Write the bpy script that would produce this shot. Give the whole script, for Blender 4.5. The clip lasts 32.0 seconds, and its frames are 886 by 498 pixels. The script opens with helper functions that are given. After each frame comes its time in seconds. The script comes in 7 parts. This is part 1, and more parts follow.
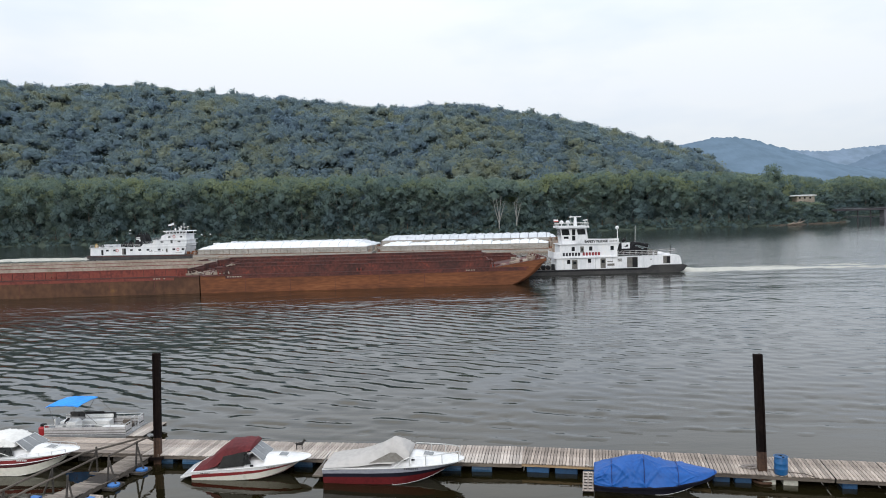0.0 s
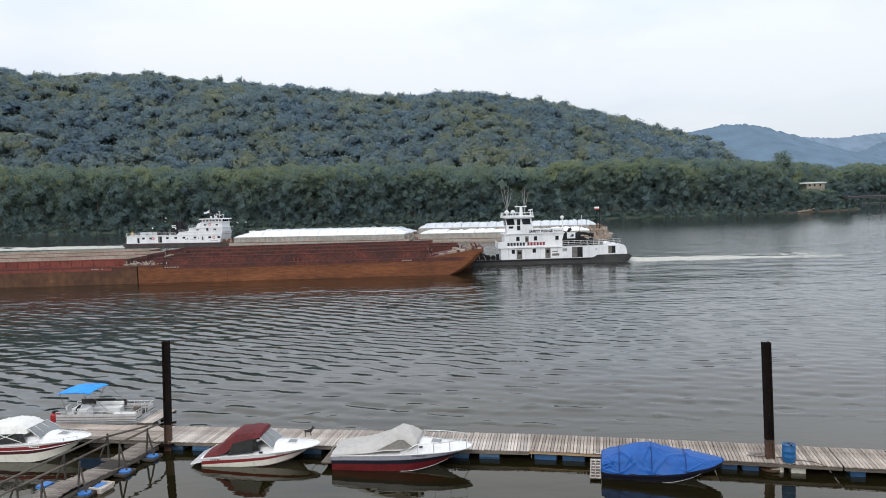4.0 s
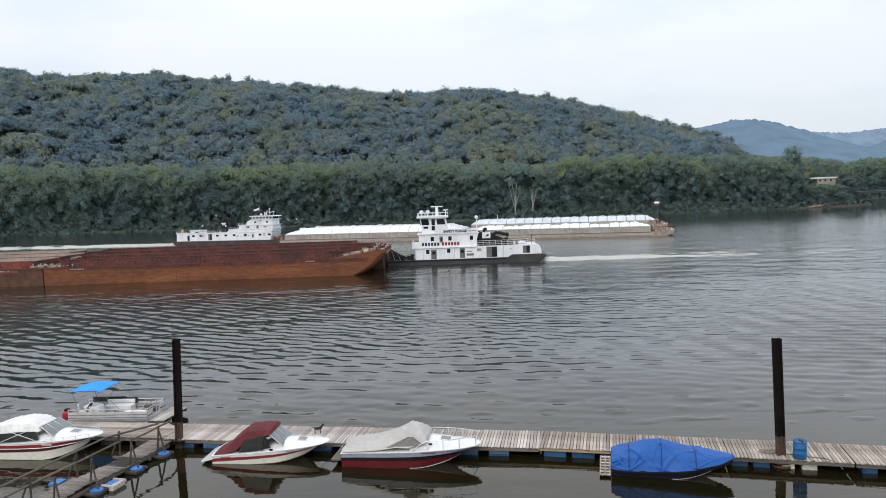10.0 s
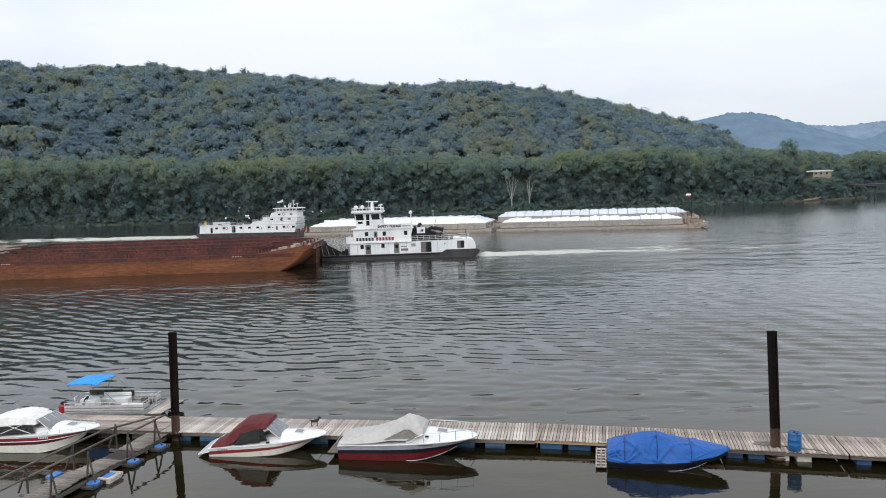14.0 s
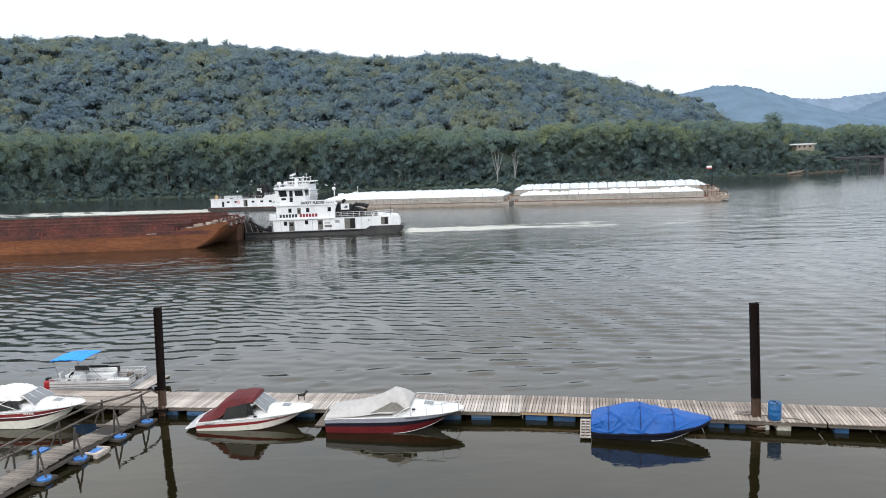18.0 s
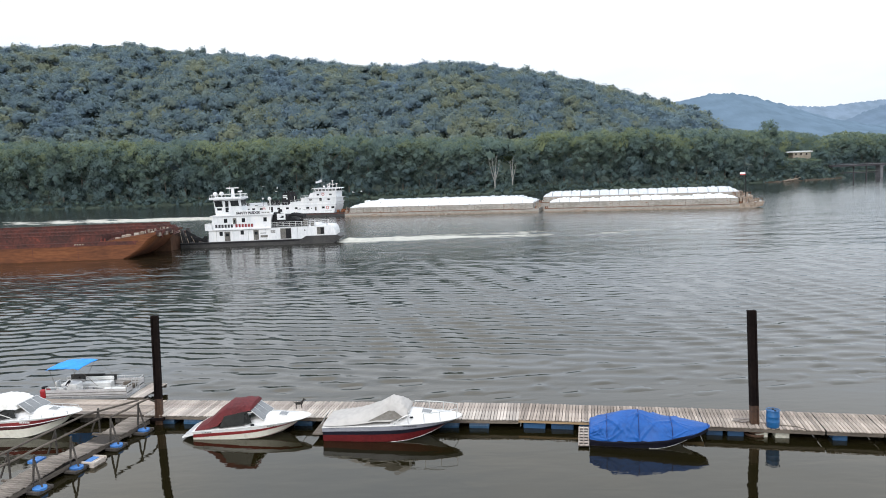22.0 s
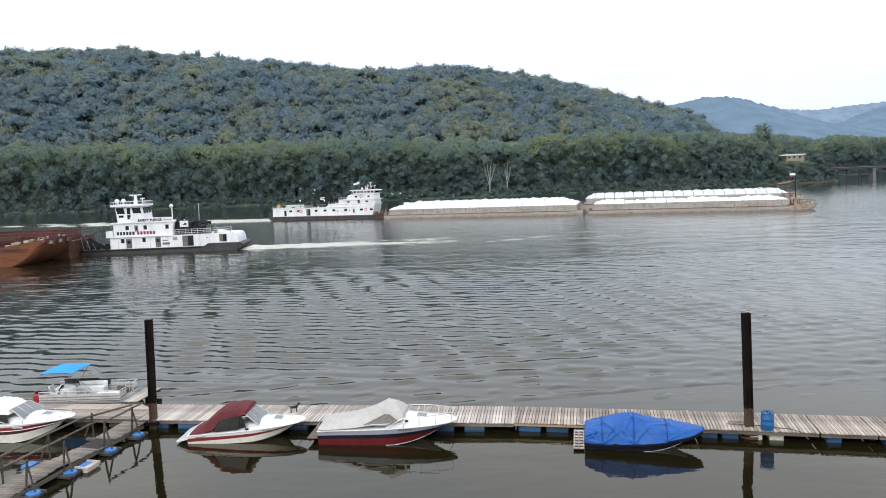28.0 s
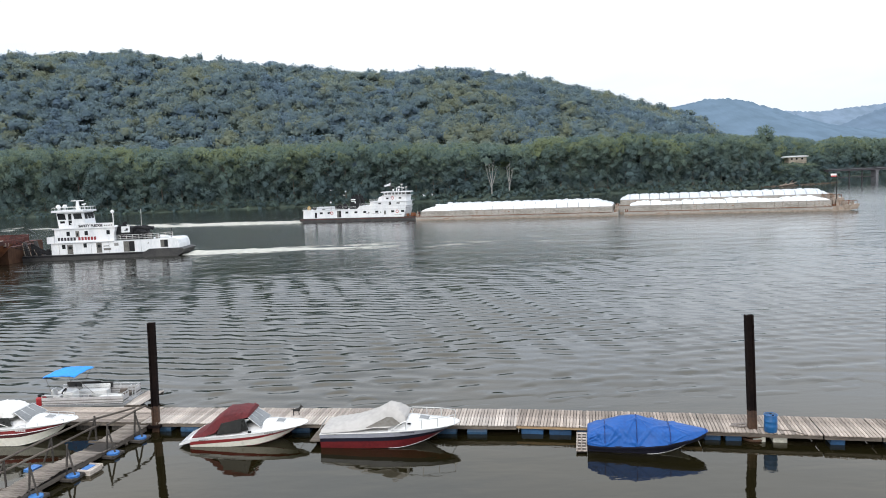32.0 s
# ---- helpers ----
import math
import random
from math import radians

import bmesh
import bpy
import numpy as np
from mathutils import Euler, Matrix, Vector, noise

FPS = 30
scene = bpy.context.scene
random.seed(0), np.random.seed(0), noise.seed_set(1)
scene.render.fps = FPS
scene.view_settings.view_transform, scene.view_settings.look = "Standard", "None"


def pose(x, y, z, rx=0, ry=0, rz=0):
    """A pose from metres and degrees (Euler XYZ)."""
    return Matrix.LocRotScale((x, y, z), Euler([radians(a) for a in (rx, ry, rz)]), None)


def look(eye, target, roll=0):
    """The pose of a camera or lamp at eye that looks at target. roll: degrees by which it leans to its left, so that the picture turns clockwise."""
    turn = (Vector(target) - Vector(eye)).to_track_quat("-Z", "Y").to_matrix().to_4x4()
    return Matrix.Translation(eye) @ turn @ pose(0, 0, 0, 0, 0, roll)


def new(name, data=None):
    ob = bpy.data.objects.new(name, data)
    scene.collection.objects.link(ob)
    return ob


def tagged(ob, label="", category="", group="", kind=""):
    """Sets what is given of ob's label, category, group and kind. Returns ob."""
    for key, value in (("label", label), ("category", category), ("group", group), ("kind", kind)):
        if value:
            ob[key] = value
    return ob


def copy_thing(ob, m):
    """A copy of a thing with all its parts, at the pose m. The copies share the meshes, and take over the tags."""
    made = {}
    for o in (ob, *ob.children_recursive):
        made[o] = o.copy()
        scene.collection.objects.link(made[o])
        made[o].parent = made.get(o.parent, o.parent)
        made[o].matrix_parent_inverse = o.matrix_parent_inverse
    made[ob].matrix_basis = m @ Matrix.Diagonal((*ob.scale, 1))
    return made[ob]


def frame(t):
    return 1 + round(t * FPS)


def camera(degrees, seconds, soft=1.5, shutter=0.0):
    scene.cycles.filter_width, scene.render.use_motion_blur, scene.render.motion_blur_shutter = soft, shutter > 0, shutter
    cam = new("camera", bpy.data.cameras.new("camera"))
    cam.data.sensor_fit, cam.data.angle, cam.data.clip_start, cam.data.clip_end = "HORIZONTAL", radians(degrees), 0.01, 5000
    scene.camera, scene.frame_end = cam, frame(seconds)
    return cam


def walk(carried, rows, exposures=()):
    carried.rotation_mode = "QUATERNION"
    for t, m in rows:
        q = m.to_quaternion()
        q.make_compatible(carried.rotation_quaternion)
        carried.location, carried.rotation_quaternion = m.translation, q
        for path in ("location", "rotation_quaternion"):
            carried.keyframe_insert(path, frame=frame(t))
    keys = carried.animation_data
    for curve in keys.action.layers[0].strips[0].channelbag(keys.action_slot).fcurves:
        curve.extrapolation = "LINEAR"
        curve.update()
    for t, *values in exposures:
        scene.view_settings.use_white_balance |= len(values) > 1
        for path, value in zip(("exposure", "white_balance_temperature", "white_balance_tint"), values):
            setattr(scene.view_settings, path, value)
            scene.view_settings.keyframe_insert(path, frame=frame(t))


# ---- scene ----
cam = camera(63.92, 32.0, soft=1.0)
EYE_Z = 12.3
# seconds, then pitch from straight down, roll and yaw of the hand-held camera on its balcony
CAM_ROWS = [
    (0, 87.115, 1.561, -1.282), (0.5, 86.946, 1.662, -1.363), (1, 86.727, 1.597, -1.157), (1.5, 86.539, 1.741, -0.616),
    (2, 86.388, 1.695, -0.562), (2.5, 86.417, 1.620, -0.613), (3, 86.239, 1.730, -0.383), (3.5, 86.181, 1.677, -0.552),
    (5.5, 86.175, 1.652, -0.764), (6, 86.172, 1.682, -0.460), (6.5, 86.208, 1.836, -0.325), (7, 86.100, 1.839, -0.135),
    (7.5, 85.974, 1.894, -0.165), (8, 85.990, 1.931, -0.138), (8.5, 86.069, 1.893, -0.157), (9, 85.938, 1.929, -0.072),
    (9.5, 86.037, 1.987, -0.055), (10, 85.984, 1.978, -0.012), (10.5, 85.910, 1.947, 0.000), (11, 85.865, 1.960, -0.123),
    (11.5, 85.886, 1.877, -0.192), (12, 85.977, 1.927, -0.169), (12.5, 86.074, 1.959, -0.132), (13, 86.011, 1.948, -0.155),
    (13.5, 85.735, 1.990, -0.249), (14, 85.408, 1.964, -0.296), (14.5, 84.983, 2.002, -0.302), (16.5, 83.314, 2.008, 0.556),
    (17, 83.446, 2.034, -0.108), (17.5, 83.544, 1.982, -0.941), (18, 83.274, 2.061, -1.454), (18.5, 83.404, 2.180, -1.190),
    (19, 83.585, 2.125, -1.427), (19.5, 83.710, 2.080, -1.445), (20, 83.727, 2.129, -1.471), (20.5, 83.937, 2.214, -1.363),
    (21, 83.933, 2.231, -1.431), (21.5, 83.850, 2.235, -1.438), (22, 83.883, 2.113, -1.651), (22.5, 84.047, 2.148, -1.717),
    (23, 84.071, 2.159, -1.609), (23.5, 84.041, 2.238, -1.576), (24, 84.125, 2.326, -1.666), (24.5, 84.041, 2.270, -1.757),
    (25, 84.165, 2.242, -1.811), (25.5, 84.196, 2.257, -1.912), (27.5, 84.106, 2.251, -1.904), (28, 84.134, 2.163, -2.065),
    (28.5, 84.252, 2.231, -2.005), (29, 84.262, 2.285, -1.884), (29.5, 84.294, 2.261, -1.822), (30, 84.321, 2.294, -1.769),
    (30.5, 84.285, 2.254, -1.906), (31, 84.330, 2.242, -1.905), (31.5, 84.358, 2.275, -1.926), (32, 84.342, 2.298, -1.902),
]
walk(cam, [(t, pose(0, 0, EYE_Z, a, b, c)) for t, a, b, c in CAM_ROWS],
     exposures=[(0.0, -0.24, 6400, 10), (13.5, -0.24, 6400, 10), (16.5, 0.05, 6420, 10), (32.0, 0.05, 6420, 10)])

# ---- sky and sun: a bright, even overcast ----
world = bpy.data.worlds.new("overcast_sky")
scene.world = world
world.use_nodes = True
wn, wl = world.node_tree.nodes, world.node_tree.links
wn.clear()
w_out, w_bg = wn.new("ShaderNodeOutputWorld"), wn.new("ShaderNodeBackground")
sky = wn.new("ShaderNodeTexSky")
sky.sky_type, sky.sun_disc = "NISHITA", False
sky.sun_elevation, sky.sun_rotation = radians(31.6), radians(203)
sky_gain = wn.new("ShaderNodeMix")
sky_gain.data_type, sky_gain.blend_type = "RGBA", "MULTIPLY"
sky_gain.inputs[0].default_value = 1.0
sky_gain.inputs[7].default_value = (0.10, 0.10, 0.10, 1)
wl.new(sky.outputs[0], sky_gain.inputs[6])
w_tc, w_map, w_noise = wn.new("ShaderNodeTexCoord"), wn.new("ShaderNodeMapping"), wn.new("ShaderNodeTexNoise")
w_map.inputs["Scale"].default_value = (1.0, 1.0, 3.2)
w_noise.inputs["Scale"].default_value, w_noise.inputs["Detail"].default_value, w_noise.inputs["Roughness"].default_value = 1.7, 5.0, 0.55
w_ramp = wn.new("ShaderNodeValToRGB")
w_ramp.color_ramp.elements[0].position, w_ramp.color_ramp.elements[0].color = 0.36, (0.70, 0.785, 0.91, 1)
w_ramp.color_ramp.elements[1].position, w_ramp.color_ramp.elements[1].color = 0.60, (0.90, 0.925, 0.96, 1)
w_mix = wn.new("ShaderNodeMix")
w_mix.data_type = "RGBA"
w_mix.inputs[0].default_value = 0.88
wl.new(w_tc.outputs["Generated"], w_map.inputs[0])
wl.new(w_map.outputs[0], w_noise.inputs["Vector"])
wl.new(w_noise.outputs[0], w_ramp.inputs[0])
wl.new(sky_gain.outputs[2], w_mix.inputs[6])
wl.new(w_ramp.outputs[0], w_mix.inputs[7])
wl.new(w_mix.outputs[2], w_bg.inputs[0])
# an overcast sky is brighter overhead than near the horizon
w_sep, w_lift = wn.new("ShaderNodeSeparateXYZ"), wn.new("ShaderNodeMath")
w_lift.operation = "MULTIPLY_ADD"
w_lift.inputs[1].default_value, w_lift.inputs[2].default_value = 1.45, 1.02
w_lift.use_clamp = False
wl.new(w_tc.outputs["Generated"], w_sep.inputs[0])
w_pos = wn.new("ShaderNodeMath")
w_pos.operation = "MAXIMUM"
w_pos.inputs[1].default_value = 0.0
wl.new(w_sep.outputs[2], w_pos.inputs[0])
wl.new(w_pos.outputs[0], w_lift.inputs[0])
wl.new(w_lift.outputs[0], w_bg.inputs[1])
wl.new(w_bg.outputs[0], w_out.inputs[0])
sun = new("sun", bpy.data.lights.new("sun", "SUN"))
sun.data.energy, sun.data.angle, sun.data.color = 1.5, radians(40), (1.0, 0.97, 0.92)
sun.matrix_world = look((-50, -120, 80), (0, 0, 0))


# ---- small tools ----
def part(name, bm, material, parent=None, label="", smooth=False):
    me = bpy.data.meshes.new(name)
    bm.to_mesh(me)
    bm.free()
    for mt in (material if isinstance(material, (list, tuple)) else [material]):
        me.materials.append(mt)
    if smooth:
        me.polygons.foreach_set("use_smooth", [True] * len(me.polygons))
    ob = new(name, me)
    ob.parent = parent
    if label:
        ob["label"] = label
    return ob


def arrays(name, verts, faces, material, parent=None, smooth=False, tone=None, normals=None):
    """A mesh from numpy arrays of corners and equal-sided faces."""
    me = bpy.data.meshes.new(name)
    k = faces.shape[1]
    me.vertices.add(len(verts))
    me.vertices.foreach_set("co", np.ascontiguousarray(verts, dtype=np.float32).ravel())
    me.loops.add(faces.size)
    me.loops.foreach_set("vertex_index", np.ascontiguousarray(faces, dtype=np.int32).ravel())
    me.polygons.add(len(faces))
    me.polygons.foreach_set("loop_start", np.arange(0, faces.size, k, dtype=np.int32))
    me.polygons.foreach_set("loop_total", np.full(len(faces), k, dtype=np.int32))
    if smooth:
        me.polygons.foreach_set("use_smooth", np.ones(len(faces), dtype=bool))
    if tone is not None:
        me.attributes.new("tone", "FLOAT", "POINT").data.foreach_set("value", np.ascontiguousarray(tone, dtype=np.float32))
    me.materials.append(material)
    me.update(calc_edges=True)
    if normals is not None:
        me.normals_split_custom_set_from_vertices(np.ascontiguousarray(normals, dtype=np.float32))
    ob = new(name, me)
    ob.parent = parent
    return ob


def empty(name, m, label, category, group="", kind=""):
    ob = new(name)
    ob.matrix_world = m
    return tagged(ob, label, category, group, kind)


def box(bm, x0, x1, y0, y1, z0, z1, bevel=0.0):
    v = [bm.verts.new(p) for p in ((x0, y0, z0), (x1, y0, z0), (x1, y1, z0), (x0, y1, z0), (x0, y0, z1), (x1, y0, z1), (x1, y1, z1), (x0, y1, z1))]
    fs = [bm.faces.new([v[i] for i in f]) for f in ((3, 2, 1, 0), (4, 5, 6, 7), (0, 1, 5, 4), (1, 2, 6, 5), (2, 3, 7, 6), (3, 0, 4, 7))]
    if bevel:
        bmesh.ops.bevel(bm, geom=list({e for f in fs for e in f.edges}), offset=bevel, segments=1, affect="EDGES")
    return bm


def boxes(*dims, bevel=0.0):
    bm = bmesh.new()
    for d in dims:
        box(bm, *d, bevel=bevel)
    return bm


def tube(bm, a, b, r0, r1=None, n=8):
    """A round bar from a to b."""
    r1 = r0 if r1 is None else r1
    a, b = Vector(a), Vector(b)
    d = (b - a).normalized()
    u = d.orthogonal().normalized()
    w = d.cross(u)
    rings = []
    for p, r in ((a, r0), (b, r1)):
        rings.append([bm.verts.new(p + r * (math.cos(2 * math.pi * i / n) * u + math.sin(2 * math.pi * i / n) * w)) for i in range(n)])
    for i in range(n):
        bm.faces.new((rings[0][i], rings[0][(i + 1) % n], rings[1][(i + 1) % n], rings[1][i]))
    bm.faces.new(rings[0][::-1])
    bm.faces.new(rings[1])
    return bm


def tubes(*bars, n=8):
    bm = bmesh.new()
    for b in bars:
        tube(bm, *b, n=n)
    return bm


def pipe(bm, pts, r, n=6):
    """One round bar bent along a line of points."""
    pts = [Vector(p) for p in pts]
    u, rings = None, []
    for i, p in enumerate(pts):
        d = (pts[min(i + 1, len(pts) - 1)] - pts[max(i - 1, 0)]).normalized()
        u = d.orthogonal() if u is None else u - d * u.dot(d)
        u = (u if u.length > 1e-6 else d.orthogonal()).normalized()
        w = d.cross(u)
        rings.append([bm.verts.new(p + r * (math.cos(2 * math.pi * k / n) * u + math.sin(2 * math.pi * k / n) * w)) for k in range(n)])
    for a, b in zip(rings, rings[1:]):
        for k in range(n):
            bm.faces.new((a[k], a[(k + 1) % n], b[(k + 1) % n], b[k]))
    bm.faces.new(rings[0][::-1])
    bm.faces.new(rings[-1])
    return bm


def loft(bm, rings, closed=False, cap=True):
    """A skin over rows of points that have the same number each."""
    rv = [[bm.verts.new(p) for p in r] for r in rings]
    n = len(rv[0])
    for a, b in zip(rv, rv[1:]):
        for i in range(n if closed else n - 1):
            j = (i + 1) % n
            try:
                bm.faces.new((a[i], a[j], b[j], b[i]))
            except ValueError:
                pass
    if cap:
        for r in (rv[0][::-1], rv[-1]):
            try:
                bm.faces.new(r)
            except ValueError:
                pass
    bmesh.ops.remove_doubles(bm, verts=bm.verts, dist=0.0005)
    bmesh.ops.recalc_face_normals(bm, faces=bm.faces)
    return bm


def ball(bm, c, r, sz=1.0, u=10, v=7):
    m = Matrix.Translation(c) @ Matrix.Diagonal((r, r, r * sz, 1))
    bmesh.ops.create_uvsphere(bm, u_segments=u, v_segments=v, radius=1, matrix=m)
    return bm


def prism(bm, outline, y0, y1):
    """An outline of (x, z) pairs drawn out from y0 to y1."""
    return loft(bm, [[(x, y0, z) for x, z in outline], [(x, y1, z) for x, z in outline]], closed=True)


# ---- materials ----
def surf(name, c1, c2, scale=3.0, rough=0.6, metal=0.0, bump=0.1, stretch=(1, 1, 1), fine=8.0, spec=0.4, c3=None, c3_at=0.62, island=0.0, rnd=0.0, coat=0.0):
    """A worn surface: two tones in large patches, fine grain, and a third tone in blotches."""
    m = bpy.data.materials.new(name)
    m.use_nodes = True
    nd, ln = m.node_tree.nodes, m.node_tree.links
    b = nd["Principled BSDF"]
    b.inputs["Metallic"].default_value, b.inputs["Specular IOR Level"].default_value = metal, spec
    b.inputs["Coat Weight"].default_value = coat
    tc, mp = nd.new("ShaderNodeTexCoord"), nd.new("ShaderNodeMapping")
    mp.inputs["Scale"].default_value = stretch
    ln.new(tc.outputs["Object"], mp.inputs[0])
    n1, n2 = nd.new("ShaderNodeTexNoise"), nd.new("ShaderNodeTexNoise")
    for n, s, d in ((n1, scale, 4.0), (n2, scale * fine, 3.0)):
        n.inputs["Scale"].default_value, n.inputs["Detail"].default_value = s, d
        ln.new(mp.outputs[0], n.inputs["Vector"])
    avg = nd.new("ShaderNodeMath")
    avg.operation = "MULTIPLY_ADD"
    avg.inputs[1].default_value = 0.45
    ln.new(n2.outputs[0], avg.inputs[0])
    half = nd.new("ShaderNodeMath")
    half.operation = "MULTIPLY"
    half.inputs[1].default_value = 0.55
    ln.new(n1.outputs[0], half.inputs[0])
    ln.new(half.outputs[0], avg.inputs[2])
    ramp = nd.new("ShaderNodeValToRGB")
    e = ramp.color_ramp.elements
    e[0].position, e[0].color = 0.38, (*c1, 1)
    e[1].position, e[1].color = 0.58, (*c2, 1)
    if c3:
        x = e.new(c3_at)
        x.color = (*c3, 1)
    ln.new(avg.outputs[0], ramp.inputs[0])
    col = ramp.outputs[0]
    if rnd or island:
        src = nd.new("ShaderNodeObjectInfo").outputs["Random"] if rnd else nd.new("ShaderNodeNewGeometry").outputs["Random Per Island"]
        amt = rnd or island
        mr = nd.new("ShaderNodeMapRange")
        mr.inputs[3].default_value, mr.inputs[4].default_value = 1 - amt, 1 + amt
        ln.new(src, mr.inputs[0])
        hs = nd.new("ShaderNodeHueSaturation")
        ln.new(mr.outputs[0], hs.inputs["Value"])
        ln.new(col, hs.inputs["Color"])
        col = hs.outputs[0]
    ln.new(col, b.inputs["Base Color"])
    rr = nd.new("ShaderNodeMapRange")
    rr.inputs[3].default_value, rr.inputs[4].default_value = max(0.02, rough - 0.12), min(1.0, rough + 0.12)
    ln.new(n1.outputs[0], rr.inputs[0])
    ln.new(rr.outputs[0], b.inputs["Roughness"])
    if bump:
        bp = nd.new("ShaderNodeBump")
        bp.inputs["Strength"].default_value, bp.inputs["Distance"].default_value = bump, 0.03
        ln.new(n2.outputs[0], bp.inputs["Height"])
        ln.new(bp.outputs[0], b.inputs["Normal"])
    return m


def leafage(name, dark, mid, light, gloss=0.08, thin=0.50):
    """Leaves whose tone goes from tree to tree, from clump to clump, and darker down the crown as painted shade."""
    m = bpy.data.materials.new(name)
    m.use_nodes = True
    nd, ln = m.node_tree.nodes, m.node_tree.links
    b = nd["Principled BSDF"]
    b.inputs["Roughness"].default_value, b.inputs["Specular IOR Level"].default_value = 0.65, gloss
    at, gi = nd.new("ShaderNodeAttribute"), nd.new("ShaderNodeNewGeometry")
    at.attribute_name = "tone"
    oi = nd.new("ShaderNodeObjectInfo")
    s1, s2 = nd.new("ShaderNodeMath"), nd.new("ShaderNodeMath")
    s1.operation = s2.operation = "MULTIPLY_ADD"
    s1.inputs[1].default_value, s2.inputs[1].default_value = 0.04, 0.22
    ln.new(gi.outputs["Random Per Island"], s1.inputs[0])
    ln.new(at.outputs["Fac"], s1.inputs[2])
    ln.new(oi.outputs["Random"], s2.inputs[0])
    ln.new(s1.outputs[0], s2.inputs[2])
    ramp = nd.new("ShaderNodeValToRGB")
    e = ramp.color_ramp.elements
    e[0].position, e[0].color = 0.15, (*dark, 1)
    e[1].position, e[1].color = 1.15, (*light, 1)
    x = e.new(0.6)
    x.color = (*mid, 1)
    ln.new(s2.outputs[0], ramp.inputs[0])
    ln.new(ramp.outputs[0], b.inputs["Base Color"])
    # thin leaves let some light through
    tr, mix = nd.new("ShaderNodeBsdfTranslucent"), nd.new("ShaderNodeMixShader")
    mix.inputs[0].default_value = thin
    ln.new(ramp.outputs[0], tr.inputs["Color"])
    ln.new(b.outputs[0], mix.inputs[1])
    ln.new(tr.outputs[0], mix.inputs[2])
    ln.new(mix.outputs[0], nd["Material Output"].inputs[0])
    return m


def water_material():
    m = bpy.data.materials.new("river_water")
    m.use_nodes = True
    nd, ln = m.node_tree.nodes, m.node_tree.links
    nd.remove(nd["Principled BSDF"])
    b, gloss, mix, fr = nd.new("ShaderNodeBsdfDiffuse"), nd.new("ShaderNodeBsdfGlossy"), nd.new("ShaderNodeMixShader"), nd.new("ShaderNodeFresnel")
    fr.inputs["IOR"].default_value = 1.54
    # silt stains the gloss where one looks down into the water, not where it is skimmed
    lw, lw_ramp = nd.new("ShaderNodeLayerWeight"), nd.new("ShaderNodeValToRGB")
    lw_ramp.color_ramp.elements[0].position, lw_ramp.color_ramp.elements[0].color = 0.62, (1.0, 0.95, 0.85, 1)
    lw_ramp.color_ramp.elements[1].position, lw_ramp.color_ramp.elements[1].color = 0.76, (0.97, 0.99, 1.0, 1)
    ln.new(lw.outputs["Facing"], lw_ramp.inputs[0])
    ln.new(lw_ramp.outputs[0], gloss.inputs["Color"])
    ln.new(fr.outputs[0], mix.inputs[0])
    ln.new(b.outputs[0], mix.inputs[1])
    ln.new(gloss.outputs[0], mix.inputs[2])
    ln.new(mix.outputs[0], nd["Material Output"].inputs[0])
    tc = nd.new("ShaderNodeTexCoord")
    silt = nd.new("ShaderNodeTexNoise")
    silt.inputs["Scale"].default_value = 0.03
    ln.new(tc.outputs["Object"], silt.inputs["Vector"])
    ramp = nd.new("ShaderNodeValToRGB")
    ramp.color_ramp.elements[0].color, ramp.color_ramp.elements[1].color = (0.0075, 0.0062, 0.0022, 1), (0.011, 0.0092, 0.0034, 1)
    ln.new(silt.outputs[0], ramp.inputs[0])
    ln.new(ramp.outputs[0], b.inputs["Color"])
    total = None
    for scale, stretch, amp, dist in ((0.9, (0.35, 1.0, 1.0), 0.62, 0.6), (0.20, (0.55, 1.0, 1.0), 3.2, 0.5), (2.6, (0.5, 1.0, 1.0), 0.26, 0.2)):
        mp, n = nd.new("ShaderNodeMapping"), nd.new("ShaderNodeTexNoise")
        mp.inputs["Scale"].default_value = stretch
        mp.inputs["Rotation"].default_value = (0, 0, radians(12))
        ln.new(tc.outputs["Object"], mp.inputs[0])
        ln.new(mp.outputs[0], n.inputs["Vector"])
        n.inputs["Scale"].default_value, n.inputs["Detail"].default_value, n.inputs["Distortion"].default_value = scale, 2.0, dist
        mul = nd.new("ShaderNodeMath")
        mul.operation = "MULTIPLY_ADD"
        mul.inputs[1].default_value = amp
        ln.new(n.outputs[0], mul.inputs[0])
        if total:
            ln.new(total, mul.inputs[2])
        total = mul.outputs[0]
    bp = nd.new("ShaderNodeBump")
    # sheltered water lies smoother beside the dock than out in the river
    bp.inputs["Distance"].default_value = 0.10
    geo, sep, calm = nd.new("ShaderNodeNewGeometry"), nd.new("ShaderNodeSeparateXYZ"), nd.new("ShaderNodeMapRange")
    ln.new(geo.outputs["Position"], sep.inputs[0])
    ln.new(sep.outputs[1], calm.inputs[0])
    calm.inputs[1].default_value, calm.inputs[2].default_value, calm.inputs[3].default_value, calm.inputs[4].default_value = 0.0, 400.0, 0.0, 1.0
    chop = nd.new("ShaderNodeValToRGB")
    ce = chop.color_ramp.elements
    ce[0].position, ce[0].color = 0.085, (0.19, 0.19, 0.19, 1)
    ce[1].position, ce[1].color = 0.92, (0.45, 0.45, 0.45, 1)
    for at, val in ((0.16, 0.30), (0.24, 0.75), (0.32, 1.0), (0.58, 1.0), (0.72, 0.6)):
        x = ce.new(at)
        x.color = (val, val, val, 1)
    ln.new(calm.outputs[0], chop.inputs[0])
    ln.new(chop.outputs[0], bp.inputs["Strength"])
